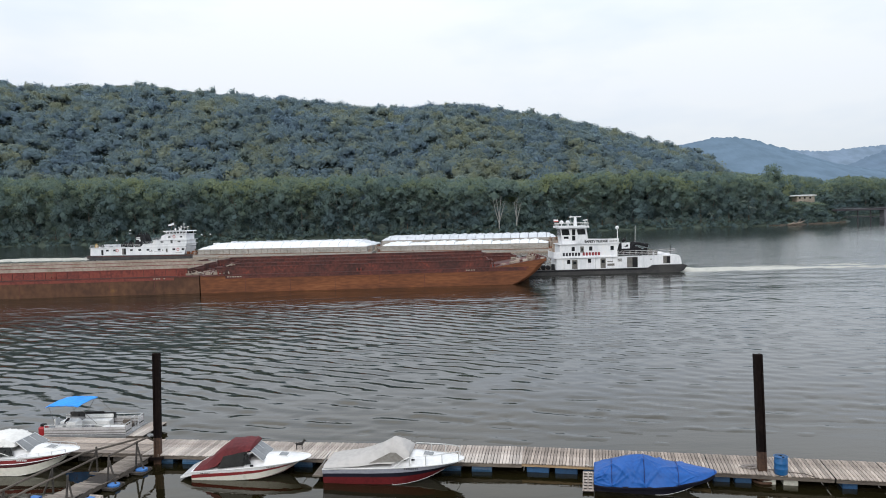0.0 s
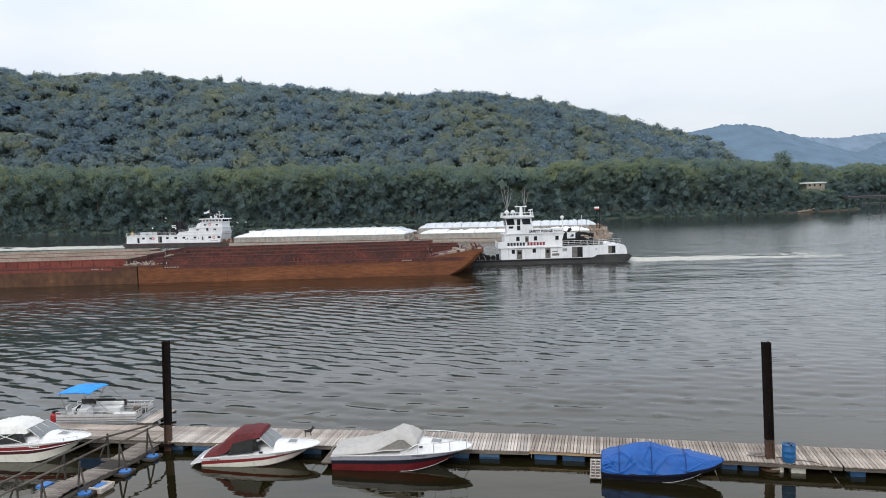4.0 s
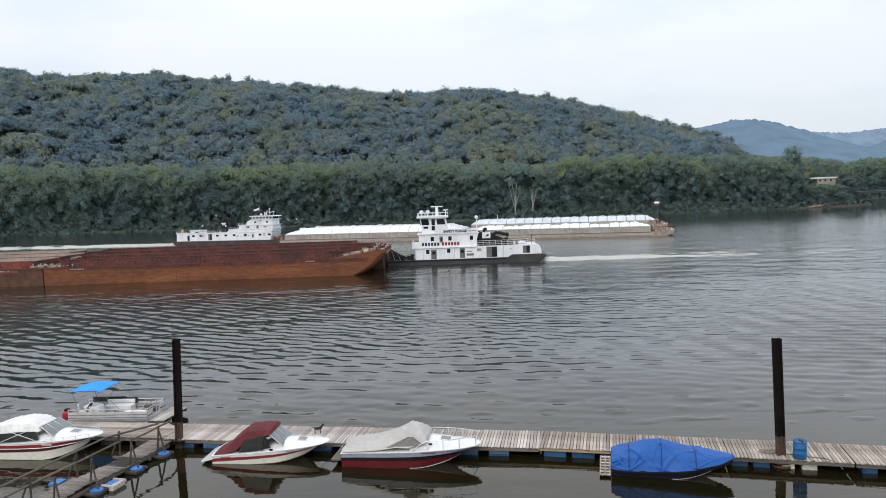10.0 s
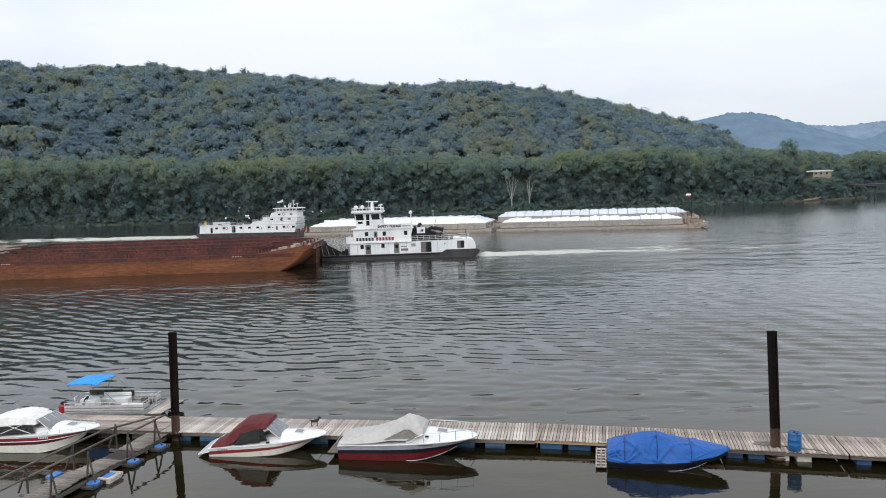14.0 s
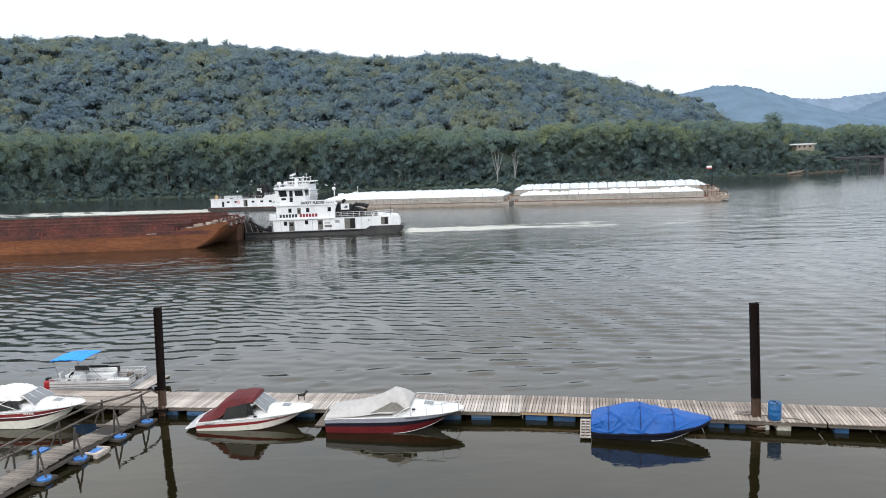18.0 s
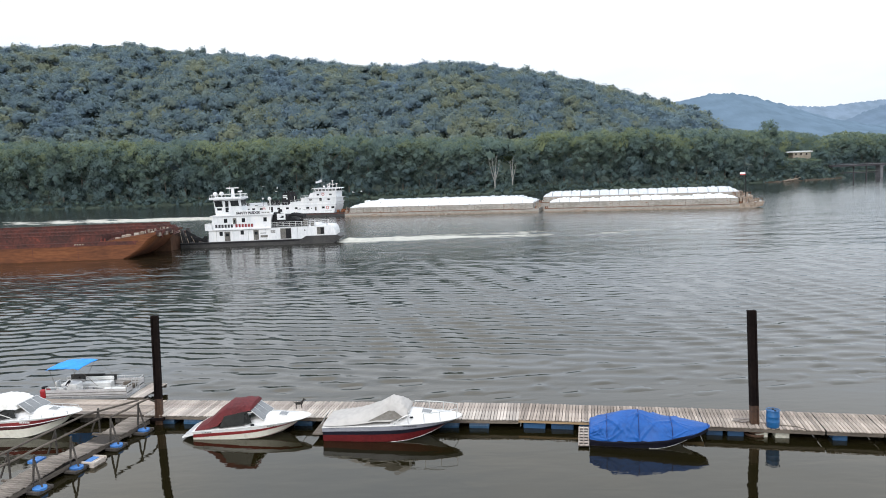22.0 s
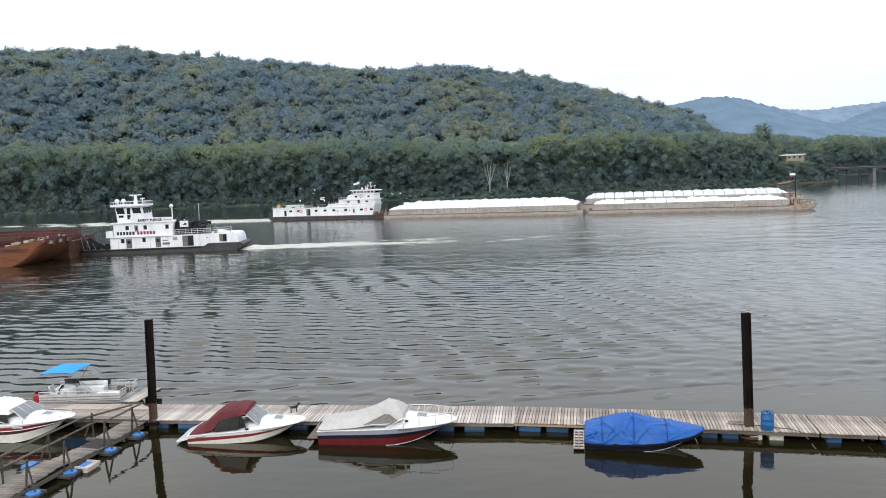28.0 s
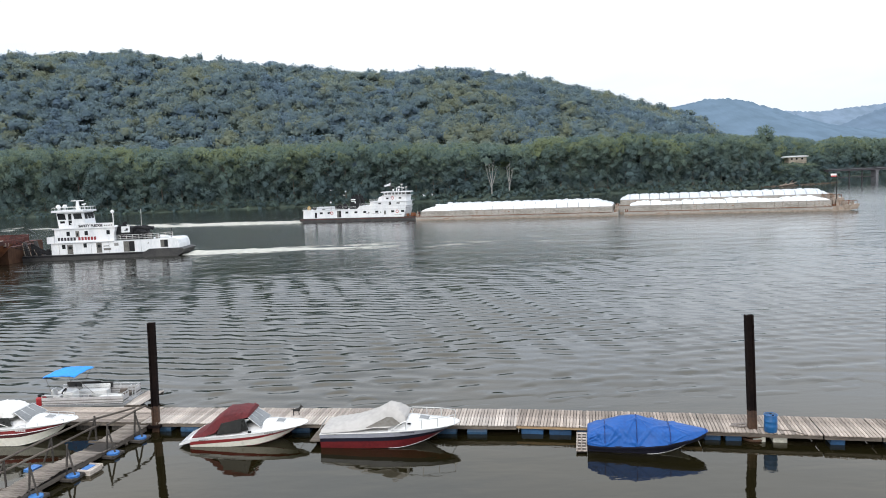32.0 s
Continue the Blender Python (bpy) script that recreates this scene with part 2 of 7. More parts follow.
    # out in the river the small ripples blur what is mirrored
    blur = nd.new("ShaderNodeValToRGB")
    be = blur.color_ramp.elements
    be[0].position, be[0].color = 0.10, (0.03, 0.03, 0.03, 1)
    be[1].position, be[1].color = 0.95, (0.06, 0.06, 0.06, 1)
    for at, val in ((0.24, 0.08), (0.32, 0.12), (0.56, 0.13), (0.74, 0.09)):
        x = be.new(at)
        x.color = (val, val, val, 1)
    ln.new(calm.outputs[0], blur.inputs[0])
    ln.new(blur.outputs[0], gloss.inputs["Roughness"])
    ln.new(total, bp.inputs["Height"])
    for node in (gloss, fr):
        ln.new(bp.outputs[0], node.inputs["Normal"])
    return m


# Distance haze painted on: the surface glows in its hazed blue.
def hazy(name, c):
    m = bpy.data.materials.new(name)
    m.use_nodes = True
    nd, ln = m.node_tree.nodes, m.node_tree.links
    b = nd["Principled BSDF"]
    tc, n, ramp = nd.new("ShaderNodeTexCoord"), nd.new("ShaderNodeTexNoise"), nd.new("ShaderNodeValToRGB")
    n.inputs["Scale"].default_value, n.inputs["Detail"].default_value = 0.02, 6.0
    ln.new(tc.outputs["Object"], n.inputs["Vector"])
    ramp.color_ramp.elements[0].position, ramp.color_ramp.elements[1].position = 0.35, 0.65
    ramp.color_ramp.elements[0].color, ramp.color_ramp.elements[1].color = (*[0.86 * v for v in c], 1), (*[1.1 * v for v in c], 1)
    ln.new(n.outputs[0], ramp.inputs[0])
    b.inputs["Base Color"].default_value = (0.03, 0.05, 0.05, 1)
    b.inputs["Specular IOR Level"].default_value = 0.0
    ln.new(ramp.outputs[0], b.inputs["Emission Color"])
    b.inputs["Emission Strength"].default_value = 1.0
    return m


M_WATER = water_material()
M_SOIL = surf("bank_soil", (0.055, 0.042, 0.030), (0.095, 0.074, 0.052), 0.05, 0.95, bump=0.3)
M_FOREST_FLOOR = surf("forest_floor", (0.060, 0.085, 0.065), (0.085, 0.11, 0.085), 0.05, 0.95, bump=0.2)
# dark end is the low crown's painted shade, tinted blue for haze
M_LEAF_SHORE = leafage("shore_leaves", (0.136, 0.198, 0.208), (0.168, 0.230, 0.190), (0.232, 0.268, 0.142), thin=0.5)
M_LEAF_AUTUMN = leafage("turning_leaves", (0.20, 0.18, 0.11), (0.27, 0.22, 0.12), (0.35, 0.27, 0.12), thin=0.6)
# extra blue in these leaf colours is distance haze painted in
M_LEAF_HILL = leafage("hazed_hill_leaves", (0.172, 0.246, 0.312), (0.202, 0.274, 0.292), (0.275, 0.303, 0.215), thin=0.6)
M_GEAR = surf("rusty_grey_gear", (0.16, 0.115, 0.085), (0.32, 0.27, 0.22), 0.9, 0.8, bump=0.2, c3=(0.26, 0.12, 0.06), c3_at=0.66)
M_FLAGRED = surf("faded_red_cloth", (0.40, 0.06, 0.06), (0.5, 0.09, 0.08), 2.0, 0.8, bump=0.0)
M_BARK = surf("bark", (0.10, 0.085, 0.07), (0.18, 0.16, 0.13), 2.0, 0.9, bump=0.4)
M_DEADWOOD = surf("bleached_wood", (0.17, 0.175, 0.165), (0.30, 0.30, 0.28), 1.0, 0.85, bump=0.2)
M_RUST = surf("rusty_hull_steel", (0.090, 0.037, 0.020), (0.170, 0.064, 0.029), 0.5, 0.8, bump=0.12, stretch=(0.16, 1.0, 0.9), c3=(0.225, 0.095, 0.042), c3_at=0.70, spec=0.2)
M_RUST_OLD = surf("stained_brown_hull_steel", (0.062, 0.032, 0.021), (0.110, 0.055, 0.031), 0.22, 0.8, bump=0.15, stretch=(0.6, 1.0, 0.5), c3=(0.165, 0.085, 0.034), c3_at=0.68, spec=0.2)
M_RUST_DARK = surf("dark_red_steel", (0.042, 0.015, 0.012), (0.100, 0.030, 0.022), 0.3, 0.75, bump=0.15, stretch=(1, 1, 1), c3=(0.22, 0.05, 0.03), c3_at=0.72)
M_RUST_RED = surf("red_lead_steel", (0.105, 0.022, 0.016), (0.19, 0.042, 0.028), 0.35, 0.7, bump=0.15, c3=(0.10, 0.05, 0.03), c3_at=0.7)
M_HOPPER = surf("pale_hopper_lining", (0.25, 0.21, 0.165), (0.38, 0.335, 0.28), 0.3, 0.85, bump=0.2)
M_BARGE_GREY = surf("weathered_barge_paint", (0.215, 0.197, 0.17), (0.35, 0.33, 0.30), 0.35, 0.8, bump=0.15, stretch=(0.5, 1, 2.0), c3=(0.20, 0.115, 0.07), c3_at=0.64)
M_BARGE_RIB = surf("stained_barge_ribs", (0.15, 0.125, 0.10), (0.29, 0.26, 0.22), 0.5, 0.8, bump=0.1, c3=(0.20, 0.10, 0.05), c3_at=0.7)
M_COVER = surf("white_fibreglass_cover", (0.60, 0.61, 0.60), (0.76, 0.77, 0.76), 0.5, 0.5, bump=0.1)
M_DECKCRATE = surf("ochre_crate_paint", (0.30, 0.20, 0.07), (0.42, 0.29, 0.11), 1.0, 0.7, bump=0.1)
M_COVER_GREY = surf("dull_grey_cover", (0.44, 0.46, 0.48), (0.56, 0.58, 0.60), 0.5, 0.55, bump=0.1)
M_BOATWHITE = surf("white_deckhouse_paint", (0.58, 0.59, 0.60), (0.71, 0.71, 0.71), 0.6, 0.45, bump=0.04, stretch=(1, 1, 0.35), c3=(0.70, 0.67, 0.62), c3_at=0.75)
M_BLACK = surf("black_hull_paint", (0.016, 0.016, 0.017), (0.045, 0.042, 0.040), 0.6, 0.55, bump=0.1)
M_STACK = surf("sooty_stack_paint", (0.010, 0.010, 0.011), (0.022, 0.022, 0.024), 0.8, 0.75, bump=0.2, spec=0.15)
M_GLASS = surf("dark_window_glass", (0.008, 0.009, 0.010), (0.016, 0.018, 0.020), 0.5, 0.2, bump=0.0, spec=0.3)
M_DOORWAY = surf("dim_door_paint", (0.075, 0.07, 0.062), (0.15, 0.14, 0.125), 0.8, 0.6, bump=0.05)
M_RAIL = surf("painted_rail", (0.55, 0.55, 0.54), (0.72, 0.72, 0.70), 2.0, 0.5, bump=0.0)
M_LETTER_BLACK = surf("black_lettering", (0.012, 0.012, 0.015), (0.02, 0.02, 0.024), 2.0, 0.5, bump=0.0)
M_LETTER_RED = surf("red_lettering", (0.17, 0.018, 0.022), (0.22, 0.025, 0.03), 2.0, 0.5, bump=0.0)
M_FOAM = surf("white_foam", (0.33, 0.325, 0.285), (0.50, 0.49, 0.43), 0.8, 0.85, bump=0.6)
M_PILE = surf("weathered_pile_steel", (0.006, 0.004, 0.004), (0.012, 0.008, 0.007), 0.8, 0.85, bump=0.3, spec=0.06, c3=(0.024, 0.013, 0.009), c3_at=0.72)
M_PILE_RUST = surf("rusty_pile_steel", (0.038, 0.020, 0.013), (0.085, 0.044, 0.025), 1.2, 0.8, bump=0.4)
M_CONCRETE = surf("bridge_concrete", (0.10, 0.10, 0.11), (0.15, 0.15, 0.16), 0.1, 0.9)
M_BRIDGE = surf("bridge_steel", (0.035, 0.032, 0.038), (0.06, 0.055, 0.062), 0.1, 0.8)

# ---- the ground: river bed, both banks and the wooded hill, in one sheet ----
RIDGE_A = np.array([-1.4, -0.9, -0.606, -0.56, -0.49, -0.427, -0.395, -0.349, -0.294, -0.232, -0.169, -0.122, -0.06, 0.019, 0.074, 0.136, 0.199, 0.246, 0.293, 0.332, 0.364, 0.394, 0.414, 0.45, 0.55, 0.75, 1.4])
RIDGE_E = np.array([0.20, 0.205, 0.201, 0.1885, 0.186, 0.188, 0.189, 0.1805, 0.1755, 0.166, 0.160, 0.1545, 0.1485, 0.152, 0.148, 0.138, 0.1265, 0.117, 0.101, 0.0895, 0.0805, 0.0735, 0.055, 0.04, 0.02, 0.012, 0.012])
RIDGE_Y = 880.0


def shore_y(x):
    """Where the far bank meets the water."""
    return np.interp(x, [-3000, -600, -260, -187, -106, 38, 129, 200, 216, 238, 262, 272, 340, 700, 3000], [440, 425, 415, 401, 397, 390, 403, 405, 411, 421, 438, 520, 610, 760, 1500])


def ground_z(x, y):
    x, y = np.asarray(x, float), np.asarray(y, float)
    sy = shore_y(x)
    far = y - sy
    bank = np.clip(far / 10.0, -0.35, 1.0) * 3.2
    a = x / np.maximum(y, 50.0)
    top = np.interp(a, RIDGE_A, RIDGE_E) * RIDGE_Y + EYE_Z - np.interp(a, [0.0, 0.25, 0.36], [25.0, 26.0, 20.0])
    s = np.clip((y - sy - 95.0) / (RIDGE_Y - sy - 95.0), 0, 1.6)
    rise = np.where(s < 1, np.sin(np.clip(s, 0, 1) * math.pi / 2) ** 1.15, 1 - 0.9 * np.clip((s - 1) / 0.6, 0, 1))
    gully = 1 + 0.05 * np.sin(x * 0.021 + y * 0.006) + 0.035 * np.sin(x * 0.057 - y * 0.011 + 1.3)
    hill = np.where(far > 95, top * rise * np.where(s < 1, gully + (1 - gully) * s, 1.0), 0)
    z = np.where(far > -12, bank + np.maximum(hill, 0), -1.4 * np.clip(-far / 12.0, 0, 1) - 1.2)
    z = z + np.where(far > 0, 11.5 * np.exp(-((x - 242) / 20) ** 2 - ((y - 456) / 16) ** 2), 0)
    near = np.clip((4.0 - y) / 10.0, 0, 1)
    return z + near * 12.0


gx = np.unique(np.concatenate([np.linspace(-3600, -700, 24), np.linspace(-700, 600, 131), np.linspace(600, 3600, 26)]))
gy = np.unique(np.concatenate([np.linspace(-800, -40, 10), np.linspace(-40, 20, 13), np.linspace(20, 300, 15), np.linspace(300, 620, 81), np.linspace(620, 1400, 60), np.linspace(1400, 4300, 20)]))
GX, GY = np.meshgrid(gx, gy)
GV = np.stack([GX, GY, ground_z(GX, GY)], -1).reshape(-1, 3)
nx_, ny_ = len(gx), len(gy)
gi_ = np.arange(nx_ * ny_).reshape(ny_, nx_)
GF = np.stack([gi_[:-1, :-1], gi_[:-1, 1:], gi_[1:, 1:], gi_[1:, :-1]], -1).reshape(-1, 4)
ground = tagged(arrays("ground", GV, GF, M_FOREST_FLOOR, smooth=True), "brown river bank and leaf-covered hillside ground", "ground", kind="structure")

# ---- the river ----
bm = bmesh.new()
bmesh.ops.create_grid(bm, x_segments=40, y_segments=40, size=1.0, matrix=Matrix.Translation((0, 1500, 0)) @ Matrix.Diagonal((3600, 1600, 1, 1)))
water = tagged(part("water", bm, M_WATER), "calm grey-green river water with fine ripples", "river", kind="structure")

# ---- hazy ridges in the distance ----
def far_ridge(name, pts, y, c, seed):
    """A ridge whose skyline is broken by the round heads of its trees."""
    r = np.random.default_rng(seed)
    a = np.linspace(pts[0][0], pts[-1][0], 900)
    e = np.interp(a, [p[0] for p in pts], [p[1] for p in pts])
    for _ in range(2):
        e = np.convolve(np.pad(e, 9, mode="edge"), np.ones(19) / 19, "valid")
    heads = np.zeros_like(a)
    for k in range(620):
        m, w, h = r.uniform(a[0], a[-1]), r.uniform(0.0016, 0.0042), r.uniform(0.0006, 0.0021) * (1.7 if r.random() < 0.12 else 1.0)
        heads = np.maximum(heads, h * np.sqrt(np.clip(1 - ((a - m) / w) ** 2, 0, 1)))
    top = [(x * y, y + 30 * math.sin(9 * x), EYE_Z + z * y) for x, z in zip(a, e + heads)]
    bm = bmesh.new()
    loft(bm, [top, [(p[0], p[1] - 260, p[2] * 0.5) for p in top], [(p[0], p[1] - 520, -2) for p in top]], cap=False)
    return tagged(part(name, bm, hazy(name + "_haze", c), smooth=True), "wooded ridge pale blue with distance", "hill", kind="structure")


# the furthest ridge gets the palest blue, as painted haze
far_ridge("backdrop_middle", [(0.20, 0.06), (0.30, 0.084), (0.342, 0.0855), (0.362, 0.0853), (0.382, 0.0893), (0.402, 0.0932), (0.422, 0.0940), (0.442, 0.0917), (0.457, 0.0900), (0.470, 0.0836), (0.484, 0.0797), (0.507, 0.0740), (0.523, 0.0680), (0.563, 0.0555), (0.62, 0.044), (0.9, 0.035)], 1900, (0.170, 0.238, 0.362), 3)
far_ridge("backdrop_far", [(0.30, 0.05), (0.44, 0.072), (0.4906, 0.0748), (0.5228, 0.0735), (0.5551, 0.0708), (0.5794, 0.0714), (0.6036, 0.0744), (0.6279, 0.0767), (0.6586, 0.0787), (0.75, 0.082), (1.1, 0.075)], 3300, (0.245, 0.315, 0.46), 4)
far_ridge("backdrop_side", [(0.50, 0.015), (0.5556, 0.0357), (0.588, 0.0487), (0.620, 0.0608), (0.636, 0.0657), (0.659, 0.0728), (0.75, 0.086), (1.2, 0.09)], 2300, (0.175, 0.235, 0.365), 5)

# ---- woods ----
rng = np.random.default_rng(7)


ICO = {}


def ico(sub):
    """Corners and triangles of a unit ball."""
    if sub not in ICO:
        bm = bmesh.new()
        bmesh.ops.create_icosphere(bm, subdivisions=sub + 1, radius=1.0)
        bm.verts.index_update()
        ICO[sub] = (np.array([v.co for v in bm.verts]), np.array([[v.index for v in f.verts] for f in bm.faces]))
        bm.free()
    return ICO[sub]


def crown(seed, lobes, leaves, leaf, sub=0, shape=(0.62, 0.62, 0.62), radii=(0.30, 0.50), low=-0.25, tumble=0.55, core=0.56):
    """A unit crown: round lobes of foliage on a dome, each with leaf clumps standing a little proud of it.
    Gives corners, triangles, a tone and a direction for each corner."""
    r = np.random.default_rng(seed)
    bv, bf = ico(sub)
    V, F, T, N, m = [], [], [], [], 0
    for k in range(lobes):
        a = 2.4 * k + r.uniform(-0.6, 0.6)
        dz = 1 - (1 - low) * (k + 0.5 * r.random()) / lobes
        dr = math.sqrt(max(0.0, 1 - dz * dz))
        d0 = np.array([dr * math.cos(a), dr * math.sin(a), dz])
        c = d0 * shape * r.uniform(0.55, 1.18)
        rad = radii[0] + (radii[1] - radii[0]) * r.random() ** 1.6
        flat = (1, 1, r.uniform(0.62, 0.95))
        wob = 1 + 0.20 * r.normal(size=(len(bv), 1)).clip(-1.6, 1.6)
        V.append(c + bv * rad * core * wob * flat)
        F.append(bf + m)
        own = 0.12 * r.normal()
        # cores and undersides darker: shade put into the leaf tone
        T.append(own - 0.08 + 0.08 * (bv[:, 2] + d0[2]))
        N.append(bv * 0.15 + d0 * 0.6 + (0, 0, 0.45))
        m += len(bv)
        n = leaves // lobes
        d = r.normal(size=(n, 3)) + d0 * 0.7
        d[:, 2] += 0.25
        d /= np.linalg.norm(d, axis=1)[:, None]
        p = c + d * rad * r.uniform(0.55, 1.35, (n, 1)) * flat
        nrm = d + r.normal(size=(n, 3)) * tumble
        nrm /= np.linalg.norm(nrm, axis=1)[:, None]
        u = np.cross(nrm, r.normal(size=(n, 3)))
        u /= np.linalg.norm(u, axis=1)[:, None]
        w = np.cross(nrm, u)
        s = leaf * r.uniform(0.45, 1.35, (n, 1))
        q = np.stack([p + u * s * 1.15, p - u * s * 0.65 + w * s, p - u * s * 0.5 - w * s], 1).reshape(-1, 3)
        V.append(q)
        F.append(m + np.arange(3 * n).reshape(-1, 3))
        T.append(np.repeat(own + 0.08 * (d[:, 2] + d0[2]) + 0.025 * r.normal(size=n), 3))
        N.append(np.repeat(d * 0.20 + d0 * 0.60 + nrm * 0.07 + (0, 0, 0.40), 3, axis=0))
        m += 3 * n
    N = np.concatenate(N)
    return np.concatenate(V), np.concatenate(F), np.concatenate(T), N / np.linalg.norm(N, axis=1)[:, None]


def wood(name, spots, sizes, tops, temps, material, label, base_tone, tall=1.0):
    """A wood too dense to count: crowns that reach up to the heights in tops, joined."""
    V, F, Tn, N, m = [], [], [], [], 0
    for i, (p, s, top) in enumerate(zip(spots, sizes, tops)):
        t, f, kt, nn = temps[i % len(temps)]
        a = rng.uniform(0, 2 * math.pi)
        ca, sa = math.cos(a), math.sin(a)
        x, y, z = t.T
        V.append(np.stack([p[0] + s * (x * ca - y * sa), p[1] + s * (x * sa + y * ca), top + s * tall * (z - 1.0)], 1))
        N.append(np.stack([nn[:, 0] * ca - nn[:, 1] * sa, nn[:, 0] * sa + nn[:, 1] * ca, nn[:, 2]], 1))
        F.append(f + m)
        Tn.append(np.clip(base_tone[i] + kt, 0, 1))
        m += len(t)
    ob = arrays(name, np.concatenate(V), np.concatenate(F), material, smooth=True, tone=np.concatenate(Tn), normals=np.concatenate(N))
    return tagged(ob, label, "forest", kind="stuff")


# the hillside, from its foot to the skyline
hs = []
for y in np.arange(478, 912, 10.6):
    x0, x1 = -0.72 * y, 0.50 * y
    for x in np.arange(x0, x1, 10.2):
        hs.append((x + rng.uniform(-5, 5), y + rng.uniform(-5, 5)))
hs = np.array(hs)
hz_ = ground_z(hs[:, 0], hs[:, 1])
keep = (hs[:, 1] > shore_y(hs[:, 0]) + 75)
keep &= (hz_ + 19.0 - EYE_Z) / hs[:, 1] > 0.036
hs, hz_ = hs[keep], hz_[keep]
hsize = rng.uniform(7.2, 10.4, len(hs)) * np.where(rng.random(len(hs)) < 0.14, 1.25, 1.0)
# stands of lighter and darker kinds, and single trees that differ
tone = np.array([0.42 + 0.46 * noise.noise(Vector((p[0] / 85, p[1] / 85, 3))) + 0.24 * noise.noise(Vector((p[0] / 26, p[1] / 26, 7))) for p in hs]) + 0.13 * rng.normal(size=len(hs)) + np.where(rng.random(len(hs)) < 0.04, 0.30, 0.0)
hill_temps = [crown(100 + i, 8, 296, 0.095, shape=(0.62, 0.62, 0.56), radii=(0.32, 0.60), low=-0.1, core=0.62) for i in range(11)]
wood("hill_forest", np.c_[hs, hz_], hsize, hz_ + rng.uniform(16.0, 19.2, len(hs)) + np.where(rng.random(len(hs)) < 0.16, rng.uniform(1.5, 5.5, len(hs)), 0.0), hill_temps, M_LEAF_HILL, "dense green broadleaf forest on the far hillside, tinted haze blue", np.clip(tone, 0, 1), 0.95)


def canopy_top(x, y):
    """The height that the wood along the river reaches."""
    return EYE_Z + y * np.interp(x / y, [-0.62, -0.5, -0.3, -0.14, -0.06, 0.02, 0.13, 0.24, 0.33, 0.45, 0.52, 0.57, 0.60, 0.64, 0.75], [0.070, 0.0645, 0.0600, 0.0600, 0.0588, 0.0520, 0.0505, 0.0560, 0.0530, 0.0475, 0.042, 0.034, 0.040, 0.035, 0.032])


# the flat behind the bank
fs_ = []
for x in np.arange(-430, 560, 9.6):
    for d in np.arange(18, 104, 14.0):
        fs_.append((x + rng.uniform(-4, 4), float(shore_y(x)) + d + rng.uniform(-4, 4)))
fs_ = np.array(fs_)
fz = ground_z(fs_[:, 0], fs_[:, 1])
fa = fs_[:, 0] / fs_[:, 1]
ftone = np.array([0.42 + 0.42 * noise.noise(Vector((p[0] / 40, p[1] / 40, 8))) for p in fs_]) + 0.10 * rng.normal(size=len(fs_))
ftop = canopy_top(fs_[:, 0], fs_[:, 1]) - rng.uniform(0.0, 4.5, len(fs_))
# a clearing round the house
ftop = np.where((fa > 0.508) & (fa < 0.562) & (fs_[:, 1] < 485), np.maximum(fz + 0.5, 14.4 - rng.uniform(0.0, 2.5, len(fs_))), ftop)
flat_temps = [crown(300 + i, 9, 720, 0.062, radii=(0.28, 0.56), core=0.5) for i in range(7)]
wood("bottomland_forest", np.c_[fs_, fz], rng.uniform(6.8, 10.0, len(fs_)), ftop, flat_temps, M_LEAF_SHORE, "band of tall green trees behind the far river bank", np.clip(ftone, 0, 1))


def tree_model(seed, height, spread, leaves=None, fall=0.64):
    """One bank tree: a tapered trunk with limbs, and a crown of round leafy lobes that hangs low."""
    r = random.Random(seed)
    t = new("tree")
    bm = bmesh.new()
    lean = (r.uniform(-1.2, 1.2), r.uniform(-1.0, 1.0))
    pts = [(lean[0] * k * k, lean[1] * k * k, height * 0.8 * k - 0.6) for k in (0, 0.33, 0.66, 1.0)]
    for i in range(3):
        tube(bm, pts[i], pts[i + 1], 0.42 * (1 - 0.28 * i), 0.42 * (1 - 0.28 * (i + 1)), n=7)
    for _ in range(9):
        k = r.uniform(0.3, 0.9)
        a = r.uniform(0, 6.28)
        b = (lean[0] * k * k, lean[1] * k * k, height * 0.8 * k)
        L = spread * r.uniform(0.5, 0.85)
        tube(bm, b, (b[0] + L * math.cos(a), b[1] + L * math.sin(a), b[2] + L * 0.7), 0.14, 0.04, n=5)
    part("trunk", bm, M_BARK, t)
    V, F, K, N, m = [], [], [], [], 0
    n_l = 6 if fall < 0.8 else 8
    for i in range(n_l):
        k = i / (n_l - 1)
        q, f, kt, nn = crown(seed * 31 + i, 10, 1500, 0.052, shape=(0.70, 0.70, 0.62), radii=(0.26, 0.60), low=-0.7, tumble=0.8, core=0.46)
        dome = math.sqrt(max(0.10, 1 - ((k - 0.42) / fall) ** 2))
        rad = spread * (0.58 + 0.20 * r.random()) * (0.74 + 0.30 * dome)
        a, ro = i * 2.4 + r.uniform(-0.5, 0.5), spread * r.uniform(0.28, 0.60) * dome
        c = np.array([ro * math.cos(a) + lean[0] * k * k, ro * math.sin(a) + lean[1] * k * k, height * (0.16 + 0.70 * k)])
        V.append(q * rad + c)
        F.append(f + m)
        # painted shade: the tone falls from the crown's top to its foot
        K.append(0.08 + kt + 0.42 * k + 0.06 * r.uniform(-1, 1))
        N.append(nn)
        m += len(q)
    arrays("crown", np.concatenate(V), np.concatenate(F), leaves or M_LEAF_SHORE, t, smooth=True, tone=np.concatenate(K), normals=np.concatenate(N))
    return t


